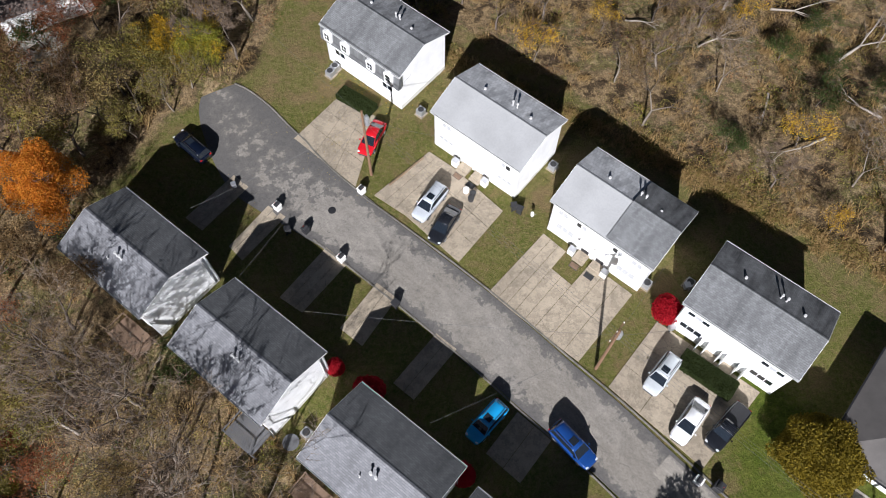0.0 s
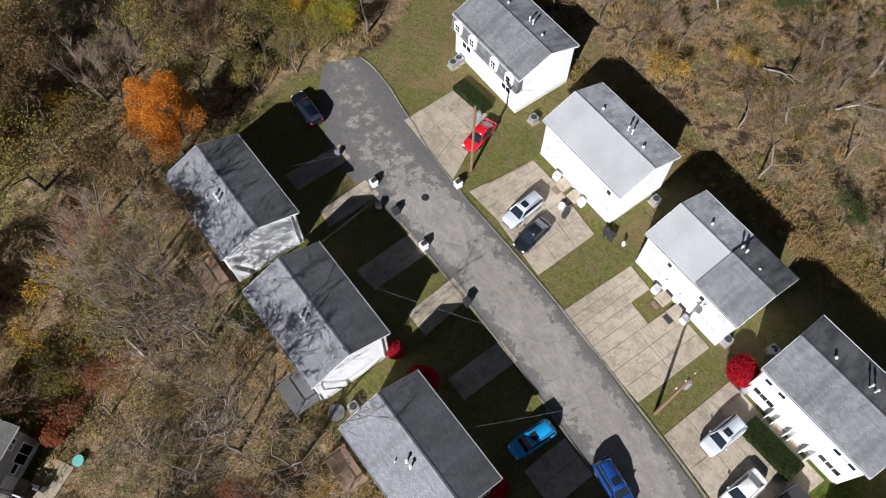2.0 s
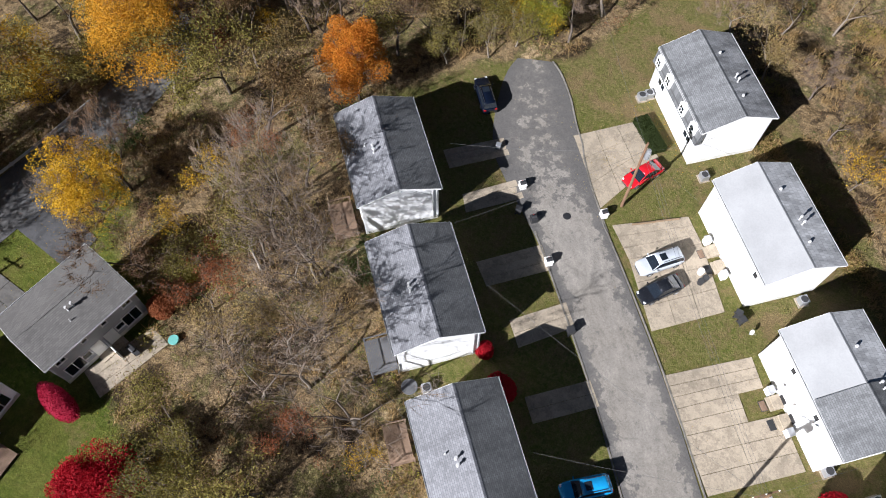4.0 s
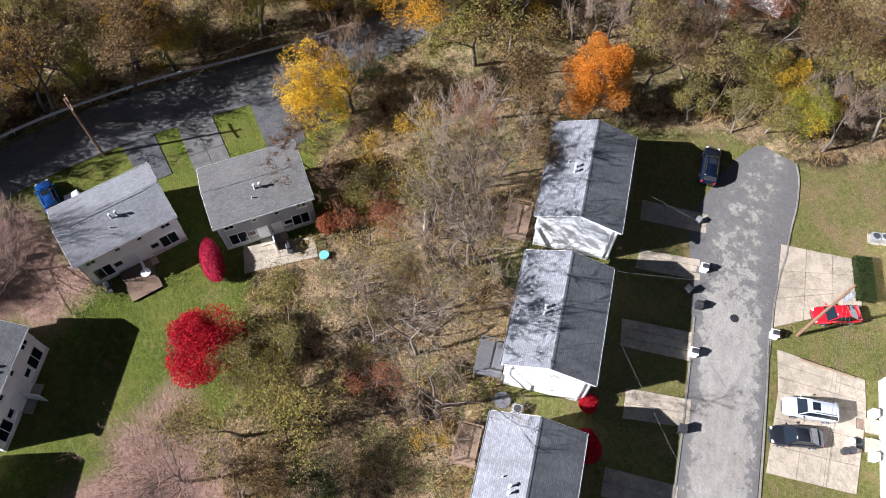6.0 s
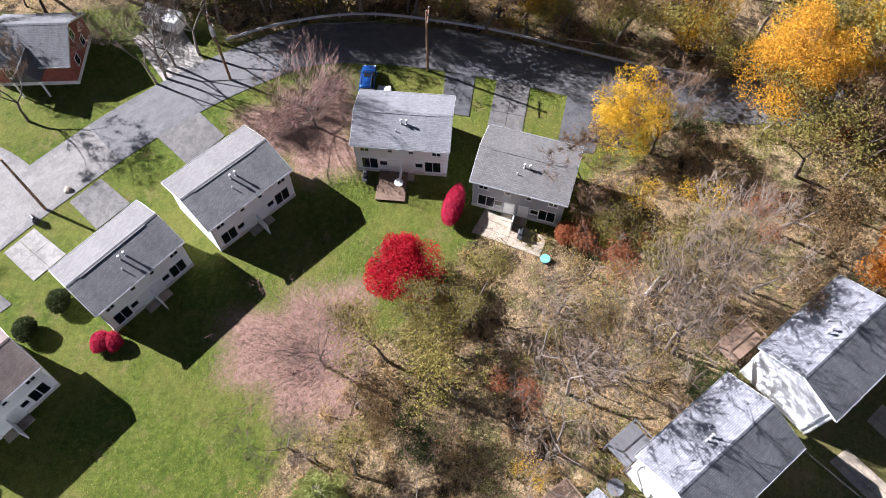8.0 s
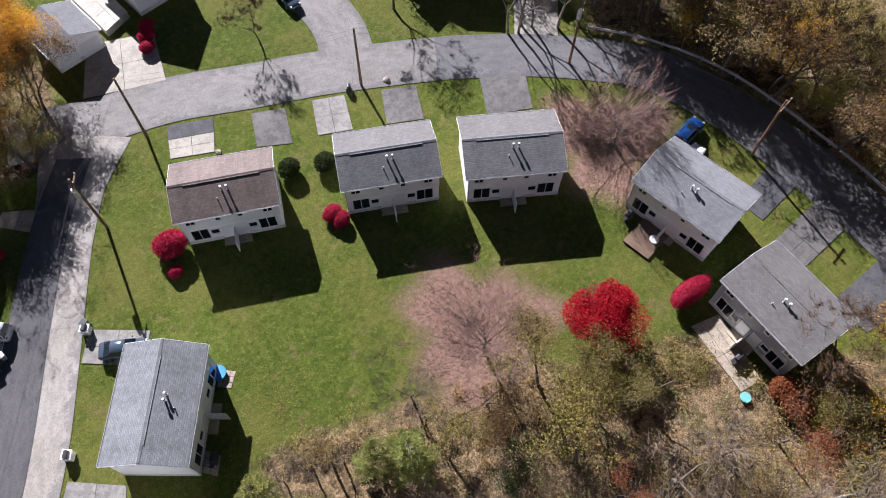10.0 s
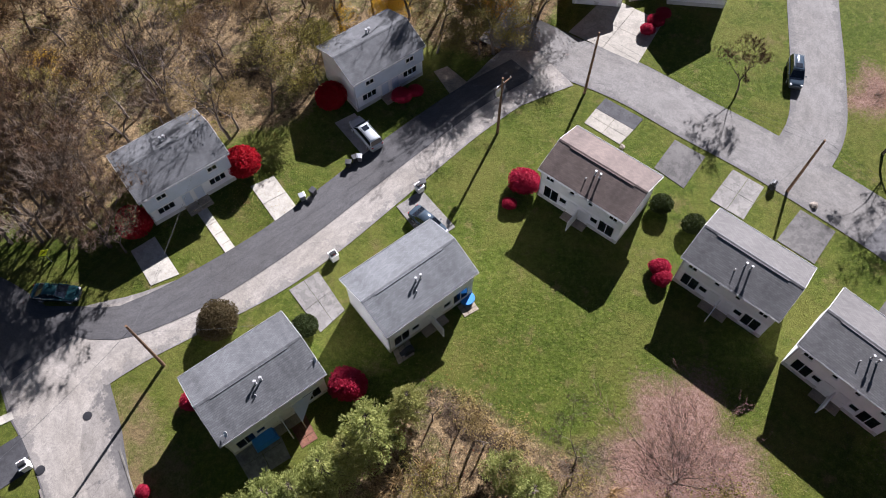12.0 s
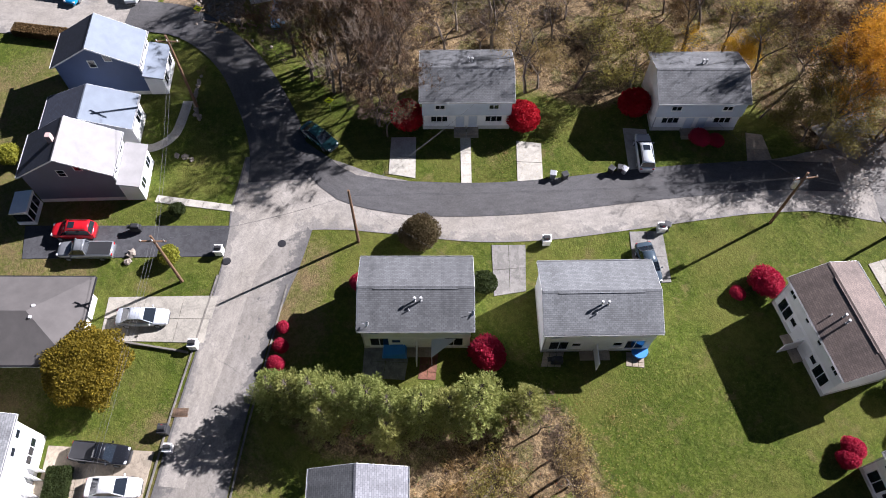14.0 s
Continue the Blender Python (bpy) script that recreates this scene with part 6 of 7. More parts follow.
tussocks("dry_grass", "straw", wood_spots(("east", "east", "east", "middle", "northwest"), 1300), "tussocks of long tan dry grass")
brambles("brambles_green", "green", wood_spots(("east", "east", "northwest", "middle"), 190), "green bramble thickets")
brambles("brambles_olive", "olive", wood_spots(("east", "east", "northwest", "middle", "far", "outside"), 390), "olive bramble thickets")
brambles("brambles_brown", "brown", wood_spots(("east", "east", "northwest", "middle", "outside"), 340), "brown withered thickets")
brambles("brambles_far", "brown", wood_spots(("far",), 260), "dark brown thickets behind the duplexes", 70, 0.10)
brambles("brambles_yellow", "lime", wood_spots(("east", "east", "middle"), 45), "yellow-green thickets", 80)
def edge_spots(count):
    """Spots along the rough strip behind the duplexes, thinning towards the mown grass."""
    out = []
    while len(out) < count:
        k, d = rng.random(), abs(rng.gauss(0, 2.4))
        out.append((-9 + 55 * k + rng.gauss(0, 0.6), 65 - 34 * k - d * 0.5))
    return out


brambles("verge_weeds_olive", "olive", edge_spots(150), "low olive weeds on the rough verge", 60, 0.07)
brambles("verge_weeds_tan", "straw", edge_spots(130), "low tan weeds on the rough verge", 60, 0.07)
tussocks("verge_grass", "straw", edge_spots(160), "tan grass tufts on the rough verge", 30, 0.6)
brambles("brambles_mauve", "mauve", wood_spots(("east", "east", "middle", "northwest"), 160), "grey-mauve twiggy thickets", 80, 0.07)
PALE_BARK = varied("pale_dead_wood", [(0.224, 0.191, 0.158), (0.343, 0.304, 0.257)], 0.95)
for x, y, a, L, tilt in ((46, 58, 40, 11, 12), (42, 47, 205, 9, 8), (49, 50, 160, 8, 10), (30, 60, 20, 7, 15), (37, 53, 250, 7, 6), (52, 44, 120, 9, 8), (34, 66, 70, 9, 30), (22, 64, 350, 6, 4), (54, 62, 60, 9, 35), (16, 72, 100, 8, 10),
                          (-25, 8, 30, 6, 5), (-33, 14, 160, 7, 8), (-42, 18, 300, 6, 5), (60, 55, 200, 8, 12), (40, 66, 330, 8, 14)):
    segs, tips = grow_forked(rng, L * 1.1, 0.9, 3, 0.07, 0.45, 0.021)
    ob = new("fallen_trunk", limbs_mesh("fallen_trunk", segs, PALE_BARK))
    ob.matrix_basis = pose(x, y, 0.25, 0, 90 - tilt, a)
    tagged(ob, "pale fallen tree trunk with broken limbs", "fallen tree", "fallen trunks")


# ---- other houses ----
def lean_to(root, x0, x1, y0, y1, z0, z1, mat, wall, posts=False):
    """A lower roof against a wall, from the height z0 at y0 to z1 at y1."""
    part("porch_roof", prism(bmesh.new(), [(y0, z0 - 0.14), (y1, z1 - 0.14), (y1, z1), (y0, z0)], "x", x0, x1), mat, root)
    w = 0.25 * (1 if y1 > y0 else -1)
    part("porch_wall", boxed(x0 + 0.25, x1 - 0.25, *sorted((y0, y1 - w)), 0, min(z0, z1) - 0.16), wall, root)


# the second roof material is coloured dark for the slope's shade
D_HOUSES = [(53.25, 2.85, -37.4, 5.4, 9.5, 4.9, 2.8, ROOF_SHEET, ROOF_SHADED_SLOPE, SLATE_DARK, "grey house, steep pale roof and front porch"),
            (64.5, -6.0, -37.4, 5.2, 9.6, 4.9, 2.8, ROOF_SHEET_BLUE, ROOF_SHADED_SLOPE, SLATE_SHADED, "blue-grey house with a steep roof and porch")]
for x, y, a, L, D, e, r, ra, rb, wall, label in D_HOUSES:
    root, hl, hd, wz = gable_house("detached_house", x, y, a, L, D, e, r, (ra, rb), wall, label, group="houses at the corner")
    lean_to(root, -L / 2, L / 2, -hd - 0.02, -hd - 2.2, 3.3, 2.75, ra, WHITE)
    part("upper_front", boxed(-hl, hl, -hd - 0.03, -hd + 0.05, 3.4, wz(-hd) - 0.15), WHITE, root, "white upper front wall")
    for dx in (-1.3, 1.3):
        window(root, dx, 4.05, 0.9, 0.8, -hd - 0.03, 2)
        window(root, dx, 1.5, 1.1, 1.2, -hd - 1.97, 2)
    for y0, z in ((-1.6, 5.9), (0.3, 5.0)):
        window(root, y0, z, 0.7, 0.95, -hl, 1, -1, True, "x")
    if ra is ROOF_SHEET:
        part("chimney", boxed(-0.3, 0.25, 0.5, 1.0, 6.5, 8.2, bevel=0.03), BRICK_PALE, root, "pale brick chimney stack")
root, hl, hd, wz = gable_house("detached_house", 58.7, -1.2, -37.4, 4.8, 9.8, 3.2, 1.9, (ROOF_SHEET_BLUE, ROOF_SHADED_SLOPE), CREAM, "low white house wing with a pale blue-grey roof", group="houses at the corner")
window(root, 0.6, 1.7, 1.4, 1.1, -hd, 2)
door(root, -1.1, -hd)


def hip_house(name, x, y, ang, L, D, eave, rise, roof, wall, label, group="", gutters=LEAD):
    root = thing(name, pose(x, y, 0, 0, 0, ang), label, "house", group)
    part("wall", boxed(-L / 2 + 0.85, L / 2 - 0.85, -D / 2 + 0.85, D / 2 - 0.85, -0.5, eave), wall, root)
    for pts in (((-L / 2, -D / 2), (L / 2, -D / 2), (L / 2 - D / 2, 0), (-L / 2 + D / 2, 0)), ((L / 2, D / 2), (-L / 2, D / 2), (-L / 2 + D / 2, 0), (L / 2 - D / 2, 0)),
                ((L / 2, -D / 2), (L / 2, D / 2), (L / 2 - D / 2, 0)), ((-L / 2, D / 2), (-L / 2, -D / 2), (-L / 2 + D / 2, 0))):
        bm = bmesh.new()
        up = [bm.verts.new((px, py, eave + rise * (1 - abs(py) / (D / 2)) if abs(abs(px) - L / 2) > 0.01 else eave)) for px, py in pts]
        low = [bm.verts.new((v.co.x, v.co.y, v.co.z - 0.16)) for v in up]
        bm.faces.new(up)
        bm.faces.new(low[::-1])
        for i in range(len(up)):
            j = (i + 1) % len(up)
            bm.faces.new((low[i], low[j], up[j], up[i]))
        bmesh.ops.recalc_face_normals(bm, faces=bm.faces[:])
        part("roof_slope", bm, roof, root)
    for s in (-1, 1):
        part("gutter", boxed(-L / 2, L / 2, *sorted((s * D / 2 + s * 0.01, s * D / 2 + s * 0.13)), eave - 0.17, eave - 0.03), gutters, root)
        part("end_gutter", boxed(*sorted((s * L / 2 + s * 0.01, s * L / 2 + s * 0.13)), -D / 2, D / 2, eave - 0.17, eave - 0.03), gutters, root)
    return root


e_house = hip_house("ranch_house", 40.6, 14.6, 50.5, 11.6, 8.8, 3.0, 2.0, ROOF_UMBER, CREAM, "low ranch house with a charcoal hip roof", "houses at the corner")
for dx, dy in ((-2.4, 0.5), (-2.4, -0.6)):
    vent(e_house, dx + 0.6, dy, 4.55, 0.15, 0.1)
window(e_house, -2.5, 1.6, 1.6, 1.1, -3.55, 2)
door(e_house, 0.6, -3.55)
hip_house("farmhouse", 66.4, -29.0, 66, 8.6, 7.6, 3.2, 2.2, ROOF_METAL, WHITE, "small house with a maroon ribbed roof in the woods")
root, hl, hd, wz = gable_house("brick_house", -46.9, -58.7, 106, 9.6, 8.3, 3.3, 2.5, (ROOF_GREY, ROOF_GREY), BRICK_RED, "red brick house with white trim windows")
for y0, z in ((-1.6, 1.7), (1.4, 1.7), (0, 4.0)):
    window(root, y0, z, 0.9, 1.2, hl, 1, 1, True, "x")
window(root, -2.5, 2.0, 1.1, 1.2, -hd, 2)
part("porch_gable", prism(bmesh.new(), [(-1.7, 2.7), (0, 4.6), (1.7, 2.7)], "y", -hd - 2.0, -hd + 1.5), ROOF_DARK, root, "dark gabled porch roof")
for dx in (-1.5, 1.5):
    part("porch_post", boxed(dx - 0.08, dx + 0.08, -hd - 1.9, -hd - 1.74, 0, 2.7), TRIM, root)
root, hl, hd, wz = gable_house("garage", -3.7, -75.0, 97, 6.6, 6.6, 2.8, 1.4, (ROOF_GREY, ROOF_GREY), WHITE, "white two-bay garage with a grey roof", "garage")
for y0 in (-1.45, 1.45):
    g = new("garage_door")
    g.parent = root
    for k in range(4):
        part("panel", boxed(hl, hl + 0.05, y0 - 1.2, y0 + 1.2, 0.05 + 0.52 * k, 0.54 + 0.52 * k), TRIM, g)
root, hl, hd, wz = gable_house("white_house", -15.6, -79.4, 97, 10.0, 7.6, 4.8, 2.8, (ROOF_DARK, ROOF_DARK), WHITE, "white gabled house with small paned windows")
for y0, z in ((-1.2, 5.0), (1.2, 2.2), (-1.6, 2.2)):
    window(root, y0, z, 0.9, 1.1, hl, 2, 1, True, "x")
slab("terrace", [(-8.0, -73.6), (-11.5, -75.0), (-10.8, -83), (-7.0, -82)], CONCRETE_WHITE, "bright white raised terrace beside the house", 0.9, "terrace", (2, 3))
slab("yard_slab", [(-44, 57), (-46.5, 62), (-52, 60), (-49.5, 55)], CONCRETE_WHITE, "bright pale concrete yard by the wood", 0.06, "yard", (2, 2))
gable_house("wood_house", -49.0, 66.0, 30, 11, 8, 3.2, 2.0, (ROOF_BROWN, ROOF_BROWN), CREAM, "house with a brown roof beyond the woods")


# ---- poles and cables ----
def utility_pole(x, y, h, turn, label, transformer=True, arm=True):
    root = thing("utility_pole", pose(x, y, 0, 0, 0, turn), label, "utility pole", "utility poles")
    part("post", tube(bmesh.new(), (0, 0, -0.3), (0, 0, h), 0.17, 0.11, 10), POLE_WOOD, root)
    if arm:
        part("crossarm", boxed(-1.2, 1.2, 0.1, 0.22, h - 0.75, h - 0.62), POLE_WOOD, root)
        for dx in (-1.05, 0.0, 1.05):
            part("insulator", tube(bmesh.new(), (dx, 0.16, h - 0.62), (dx, 0.16, h - 0.42), 0.055, 0.03, 8), WHITE_BOX, root)
    if transformer:
        bm = tube(bmesh.new(), (0.42, -0.1, h - 2.4), (0.42, -0.1, h - 1.45), 0.27, 0.27, 14)
        tube(bm, (0.42, -0.1, h - 1.45), (0.42, -0.1, h - 1.05), 0.27, 0.15, 14)
        part("transformer", bm, STEEL, root, "grey steel transformer can")
    return root


POLES = [(-7.8, 42.0, 11.2, 50, "pale timber utility pole by the red car", True, False), (14.6, 20.6, 10.5, 50, "timber utility pole with a transformer", True, True), (29.2, -15.0, 9.4, 40, "timber utility pole at the corner", False, False),
         (4.0, -49.3, 9.0, 60, "timber utility pole with a lamp and transformer", True, True), (36.6, 1.2, 9.0, 50, "timber utility pole beside the driveway", False, True), (55.0, -11.2, 11.0, 50, "timber utility pole on the corner lawn", False, True),
         (-4.7, -57.4, 9.5, 60, "timber utility pole beside the through road", False, False), (-27.8, -48.8, 9.0, 60, "timber utility pole between driveways", False, False), (-56.2, -14.3, 9.3, 10, "timber utility pole beside the guard rail", False, True),
         (-49.2, -36.4, 10.0, 40, "timber utility pole with a transformer in shade", True, True)]
for spec in POLES:
    utility_pole(*spec)


def cable(a, b, sag, label="black overhead cable between utility poles"):
    a, b = Vector(a), Vector(b)
    pts = [a.lerp(b, i / 12) - Vector((0, 0, sag * 4 * (i / 12) * (1 - i / 12))) for i in range(13)]
    n = (b - a).cross(Vector((0, 0, 1))).normalized() * 0.010
    up = Vector((0, 0, 0.010))
    bm = bmesh.new()
    loft(bm, pts, lambda p: [p + n, p + up, p - n, p - up])
    return tagged(part("cable", bm, WIRE), label, "cable", "cables")


TOPS = [Vector((x, y, h)) for x, y, h, *_ in POLES]
for i, j in ((0, 1), (1, 4), (4, 5), (4, 2), (2, 3), (3, 6), (6, 7), (7, 9), (9, 8)):
    for k in range(3 if (i, j) in ((0, 1), (1, 4)) else 2):
        off = Vector((0.35 * (k - 1), 0.3 * (k - 1), -0.5 - 0.35 * k))
        cable(TOPS[i] + off, TOPS[j] + off, 0.7)
cable(TOPS[0] - Vector((0, 0, 0.6)), (-28, 64, 10), 0.8)
cable(TOPS[8] - Vector((0, 0, 0.6)), (-58, 22, 9), 0.8)
for i, to in ((0, (-3.6, 51.2, 5.4)), (0, (3.0, 42.6, 5.6)), (0, (-20.0, 25.5, 5.6)), (0, (-24.5, 34.5, 5.6)), (1, (20.6, 28.6, 5.6)), (1, (24.5, 23.2, 5.6)), (1, (-1.0, 14.0, 5.6)), (1, (-12.6, 24.0, 5.6)), (2, (32.5, -33.5, 4.8)), (3, (15.5, -51.0, 4.8)), (2, (19.6, -19.5, 4.8)), (7, (-20.5, -40.0, 4.8))):
    cable(TOPS[i] - Vector((0, 0, 1.2)), to, 0.5, "thin black service cable")


def guard_rail(points):
    root = thing("guard_rail", Matrix.Identity(4), "galvanised steel guard rail beside the through road", "guard rail", kind="structure")
    line = spline(points, 2.0)
    side = sides_of(line)
    bm = bmesh.new()
    rows = []
    for p, s in zip(line, side):
        rows.append([bm.verts.new((p + s * d).to_3d().xy.to_tuple() + (z,)) for d, z in ((0, 0.42), (0.07, 0.50), (0, 0.58), (0.07, 0.66), (0, 0.74), (0.12, 0.74), (0.12, 0.42))])
    for r, q in zip(rows, rows[1:]):
        for k in range(7):
            bm.faces.new((r[k], r[(k + 1) % 7], q[(k + 1) % 7], q[k]))
    bmesh.ops.recalc_face_normals(bm, faces=bm.faces[:])
    part("rail", bm, GUTTER, root, "pale corrugated steel rail")
    for p, s in list(zip(line, side))[::2]:
        c = p + s * 0.2
        part("post", boxed(c.x - 0.07, c.x + 0.07, c.y - 0.07, c.y + 0.07, -0.2, 0.75), STEEL, root)


guard_rail([(-54.6, -39.0), (-58.6, -33.6), (-61.8, -27), (-63.4, -20), (-63.9, -8), (-63.2, 1), (-62.6, 9.2), (-62.6, 18)])


# ---- small things by the street ----
def mailbox(label, colour):
    """A squat boxed post: cover, collar, dark lid and a flag."""
    root = thing("mailbox", Matrix.Identity(4), label, "mailbox", "mailboxes")
    part("base_cover", boxed(-0.33, 0.33, -0.33, 0.33, -0.05, 0.72, bevel=0.03), colour, root)
    part("collar", boxed(-0.37, 0.37, -0.37, 0.37, 0.72, 0.80, bevel=0.02), colour, root)
    part("box", prism(bmesh.new(), [(-0.2, 0.8), (0.2, 0.8), (0.2, 0.93), (0.12, 1.02), (0, 1.05), (-0.12, 1.02), (-0.2, 0.93)], "x", -0.27, 0.27), BLACK, root, "black box")
    part("flag", boxed(-0.05, 0.02, 0.202, 0.215, 0.9, 1.0), RED_PLASTIC, root)
    return root


planted(mailbox("white plastic mailbox on a boxed post", WHITE_BOX), [(-17.4, 37.7, 50, 1.05), (-10.3, 31.8, 50, 1.05), (-8.7, 39.8, 230, 1.05), (22.7, 10.3, 230, 1.05), (29.8, 3.7, 230, 1.2), (37.0, -3.4, 230, 1.2), (17.0, -29.7, 50, 1.2), (10.6, -39.8, 50, 1.2)])
planted(mailbox("dark mailbox on a boxed post", BLACK), [(24.4, 9.8, 230, 1.2), (-14.2, 35.0, 50, 1.0), (-26.2, -49.0, 60, 1.0)])


def wheelie_bin(label, colour):
    root = thing("wheelie_bin", Matrix.Identity(4), label, "bin", "bins")
    bm = bmesh.new()
    loft(bm, [(0.0, 0.24, 0.22), (0.9, 0.31, 0.29)], lambda s: [(-s[1], -s[2], s[0]), (s[1], -s[2], s[0]), (s[1], s[2], s[0]), (-s[1], s[2], s[0])])
    part("body", bm, colour, root)
    part("lid", boxed(-0.35, 0.33, -0.33, 0.33, 0.9, 0.98, bevel=0.03), colour, root)
    for s in (-1, 1):
        part("wheel", tube(bmesh.new(), (-0.26, s * 0.26, 0.1), (-0.26, s * 0.32, 0.1), 0.1, sides=10), RUBBER, root)
    return root


planted(wheelie_bin("black wheeled bin standing by the kerb", BLACK), [(-16.0, 34.9, 20, 1.0), (-4.6, 26.8, 50, 1.1), (18.9, -41.0, 10, 1.0), (18.4, -41.8, 40, 1.0), (21.5, -36.6, 70, 1.0), (7.4, 37.9, 10, 1.0), (8.0, 37.5, 60, 1.0), (10.4, -40.4, 30, 1.0), (-28.0, 31.8, 0, 0.9)])
planted(wheelie_bin("pale grey wheeled bin by the kerb", STEEL), [(-22.3, 40.3, 20, 0.8), (18.0, -42.0, 10, 1.0), (22.4, -35.7, 40, 1.0), (24.3, 29.0, 10, 0.9), (22.2, 24.6, 10, 0.9)])


def air_conditioner():
    root = thing("air_conditioner", Matrix.Identity(4), "grey outdoor air conditioner on a pad", "air conditioner", "air conditioners")
    part("pad", boxed(-0.55, 0.55, -0.55, 0.55, -0.05, 0.08), CONCRETE, root)
    part("cabinet", boxed(-0.42, 0.42, -0.42, 0.42, 0.08, 0.85, bevel=0.03), STEEL, root)
    bm = tube(bmesh.new(), (0, 0, 0.85), (0, 0, 0.88), 0.36, 0.34, 18)
    part("fan_grille", bm, BLACK, root)
    return root


planted(air_conditioner(), [(11.8, 43.0, -39, 1), (-2.6, 50.1, -39, 1), (20.3, 29.2, -39, 1), (-13.2, 55.5, -39, 1), (-12.7, 56.3, -39, 1), (24.6, 29.3, -39, 1), (-12.2, 14.2, -39, 1), (-35.4, -34.6, 58, 1), (-47.0, -18.6, 10, 0.9)])


def hedge_row(x, y, ang, L, W, H, label, leaves="hedge"):
    root = thing("hedge", pose(x, y, 0, 0, 0, ang), label, "hedge", "hedges")
    centres = []
    for _ in range(int(700 * (L * W + 2 * H * (L + W)) / 2)):
        u, v, w = rng.uniform(-1, 1), rng.uniform(-1, 1), rng.uniform(0.1, 1)
        f = rng.randrange(5)
        if f < 2:
            w = rng.uniform(0.95, 1.04)
        elif f == 2:
            u = rng.choice((-1, 1)) * rng.uniform(0.96, 1.03)
        else:
            v = rng.choice((-1, 1)) * rng.uniform(0.92, 1.04)
        centres.append(Vector((u * L / 2, v * W / 2, w * H)))
    shared("foliage", leaf_mesh("foliage", centres, rng, 0.09, LEAVES[leaves], 1.0), root)
    part("inner_growth", boxed(-L / 2 + 0.07, L / 2 - 0.07, -W / 2 + 0.07, W / 2 - 0.07, 0, H - 0.07, bevel=0.1), LEAVES[leaves], root)


hedge_row(-9.9, 51.4, -34, 4.6, 1.6, 0.9, "clipped dark green hedge below the dormers")
hedge_row(24.9, 19.9, -37, 5.4, 1.9, 1.0, "clipped green hedge before the white duplex")
hedge_row(16.6, -55.5, 50, 2.0, 1.6, 1.3, "dark green hedge beside the duplex")
hedge_row(-32.0, -33.8, 58, 2.4, 0.8, 0.5, "low yellow flowering border", "lime")


def deck(x, y, ang, L, W, h, label, rail=True, mat=None):
    root = thing("deck", pose(x, y, 0, 0, 0, ang), label, "deck", "decks")
    mat = mat or WOOD
    n = int(W / 0.15)
    plank = boxed(-L / 2, L / 2, -0.068, 0.068, -0.035, 0.0)
    first = part("plank", plank, mat, root)
    first.matrix_basis = Matrix.Translation((0, -W / 2 + 0.075, h))
    for i in range(1, n):
        shared("plank", first.data, root, Matrix.Translation((0, -W / 2 + 0.075 + 0.15 * i, h + rng.uniform(-0.003, 0.003))))
    for sx in (-1, 1):
        for sy in (-1, 1):
            part("post", boxed(sx * (L / 2 - 0.08) - 0.06, sx * (L / 2 - 0.08) + 0.06, sy * (W / 2 - 0.08) - 0.06, sy * (W / 2 - 0.08) + 0.06, -0.2, h + (0.95 if rail else -0.04)), mat, root)
    if rail:
        for sx in (-1, 1):
            part("handrail", boxed(sx * (L / 2 - 0.08) - 0.05, sx * (L / 2 - 0.08) + 0.05, -W / 2, W / 2, h + 0.9, h + 0.97), mat, root)
        part("handrail", boxed(-L / 2, L / 2, -W / 2 + 0.03, -W / 2 + 0.13, h + 0.9, h + 0.97), mat, root)
        bal = None
        for k in range(int(L / 0.25)):
            m = Matrix.Translation((-L / 2 + 0.25 * (k + 0.5), -W / 2 + 0.08, h))
            if bal is None:
                bal = part("baluster", boxed(-0.02, 0.02, -0.02, 0.02, 0, 0.9), mat, root)
                bal.matrix_basis = m
            else:
                shared("baluster", bal.data, root, m)
    return root


GREY_WOOD = plain("grey_deck_timber", (0.11, 0.11, 0.115), 0.85, vary=0.4, scale=8, relief=0.3)
deck(-17.2, 13.9, -38, 3.4, 2.6, 1.7, "dark grey raised timber deck behind the duplex", mat=GREY_WOOD)
deck(-11.0, 8.6, -38, 3.6, 2.2, 1.2, "brown timber deck behind the duplex")
deck(-29.6, 23.0, -38, 4.2, 2.4, 0.9, "brown timber deck with steps behind the duplex")


def round_tub(x, y, r, h, mat, label, name="garden_tub", category="tub"):
    root = thing(name, pose(x, y, 0), label, category)
    part("body", tube(bmesh.new(), (0, 0, 0), (0, 0, h), r * 0.9, r, 18), mat, root)
    part("rim", tube(bmesh.new(), (0, 0, h), (0, 0, h + 0.04), r * 1.04, r, 18), mat, root)


round_tub(2.4, 39.9, 0.32, 0.6, WHITE_BOX, "white planter barrel by the steps")
round_tub(3.1, 39.5, 0.32, 0.6, BLACK, "black planter barrel by the steps")
round_tub(2.9, 38.9, 0.32, 0.6, BLACK, "black planter barrel by the steps")
round_tub(2.8, -28.3, 0.75, 0.45, BLUE_PLASTIC, "bright blue plastic paddling pool", "paddling_pool", "pool")
round_tub(-34.4, 3.6, 0.5, 0.3, TEAL_PLASTIC, "pale teal plastic paddling pool", "paddling_pool", "pool")
# low disc added in place of a crumpled grey tarp
round_tub(-13.6, 13.4, 0.75, 0.3, GREY_WOOD, "dark grey round disc standing in for a crumpled tarp behind the house", "trampoline", "trampoline")
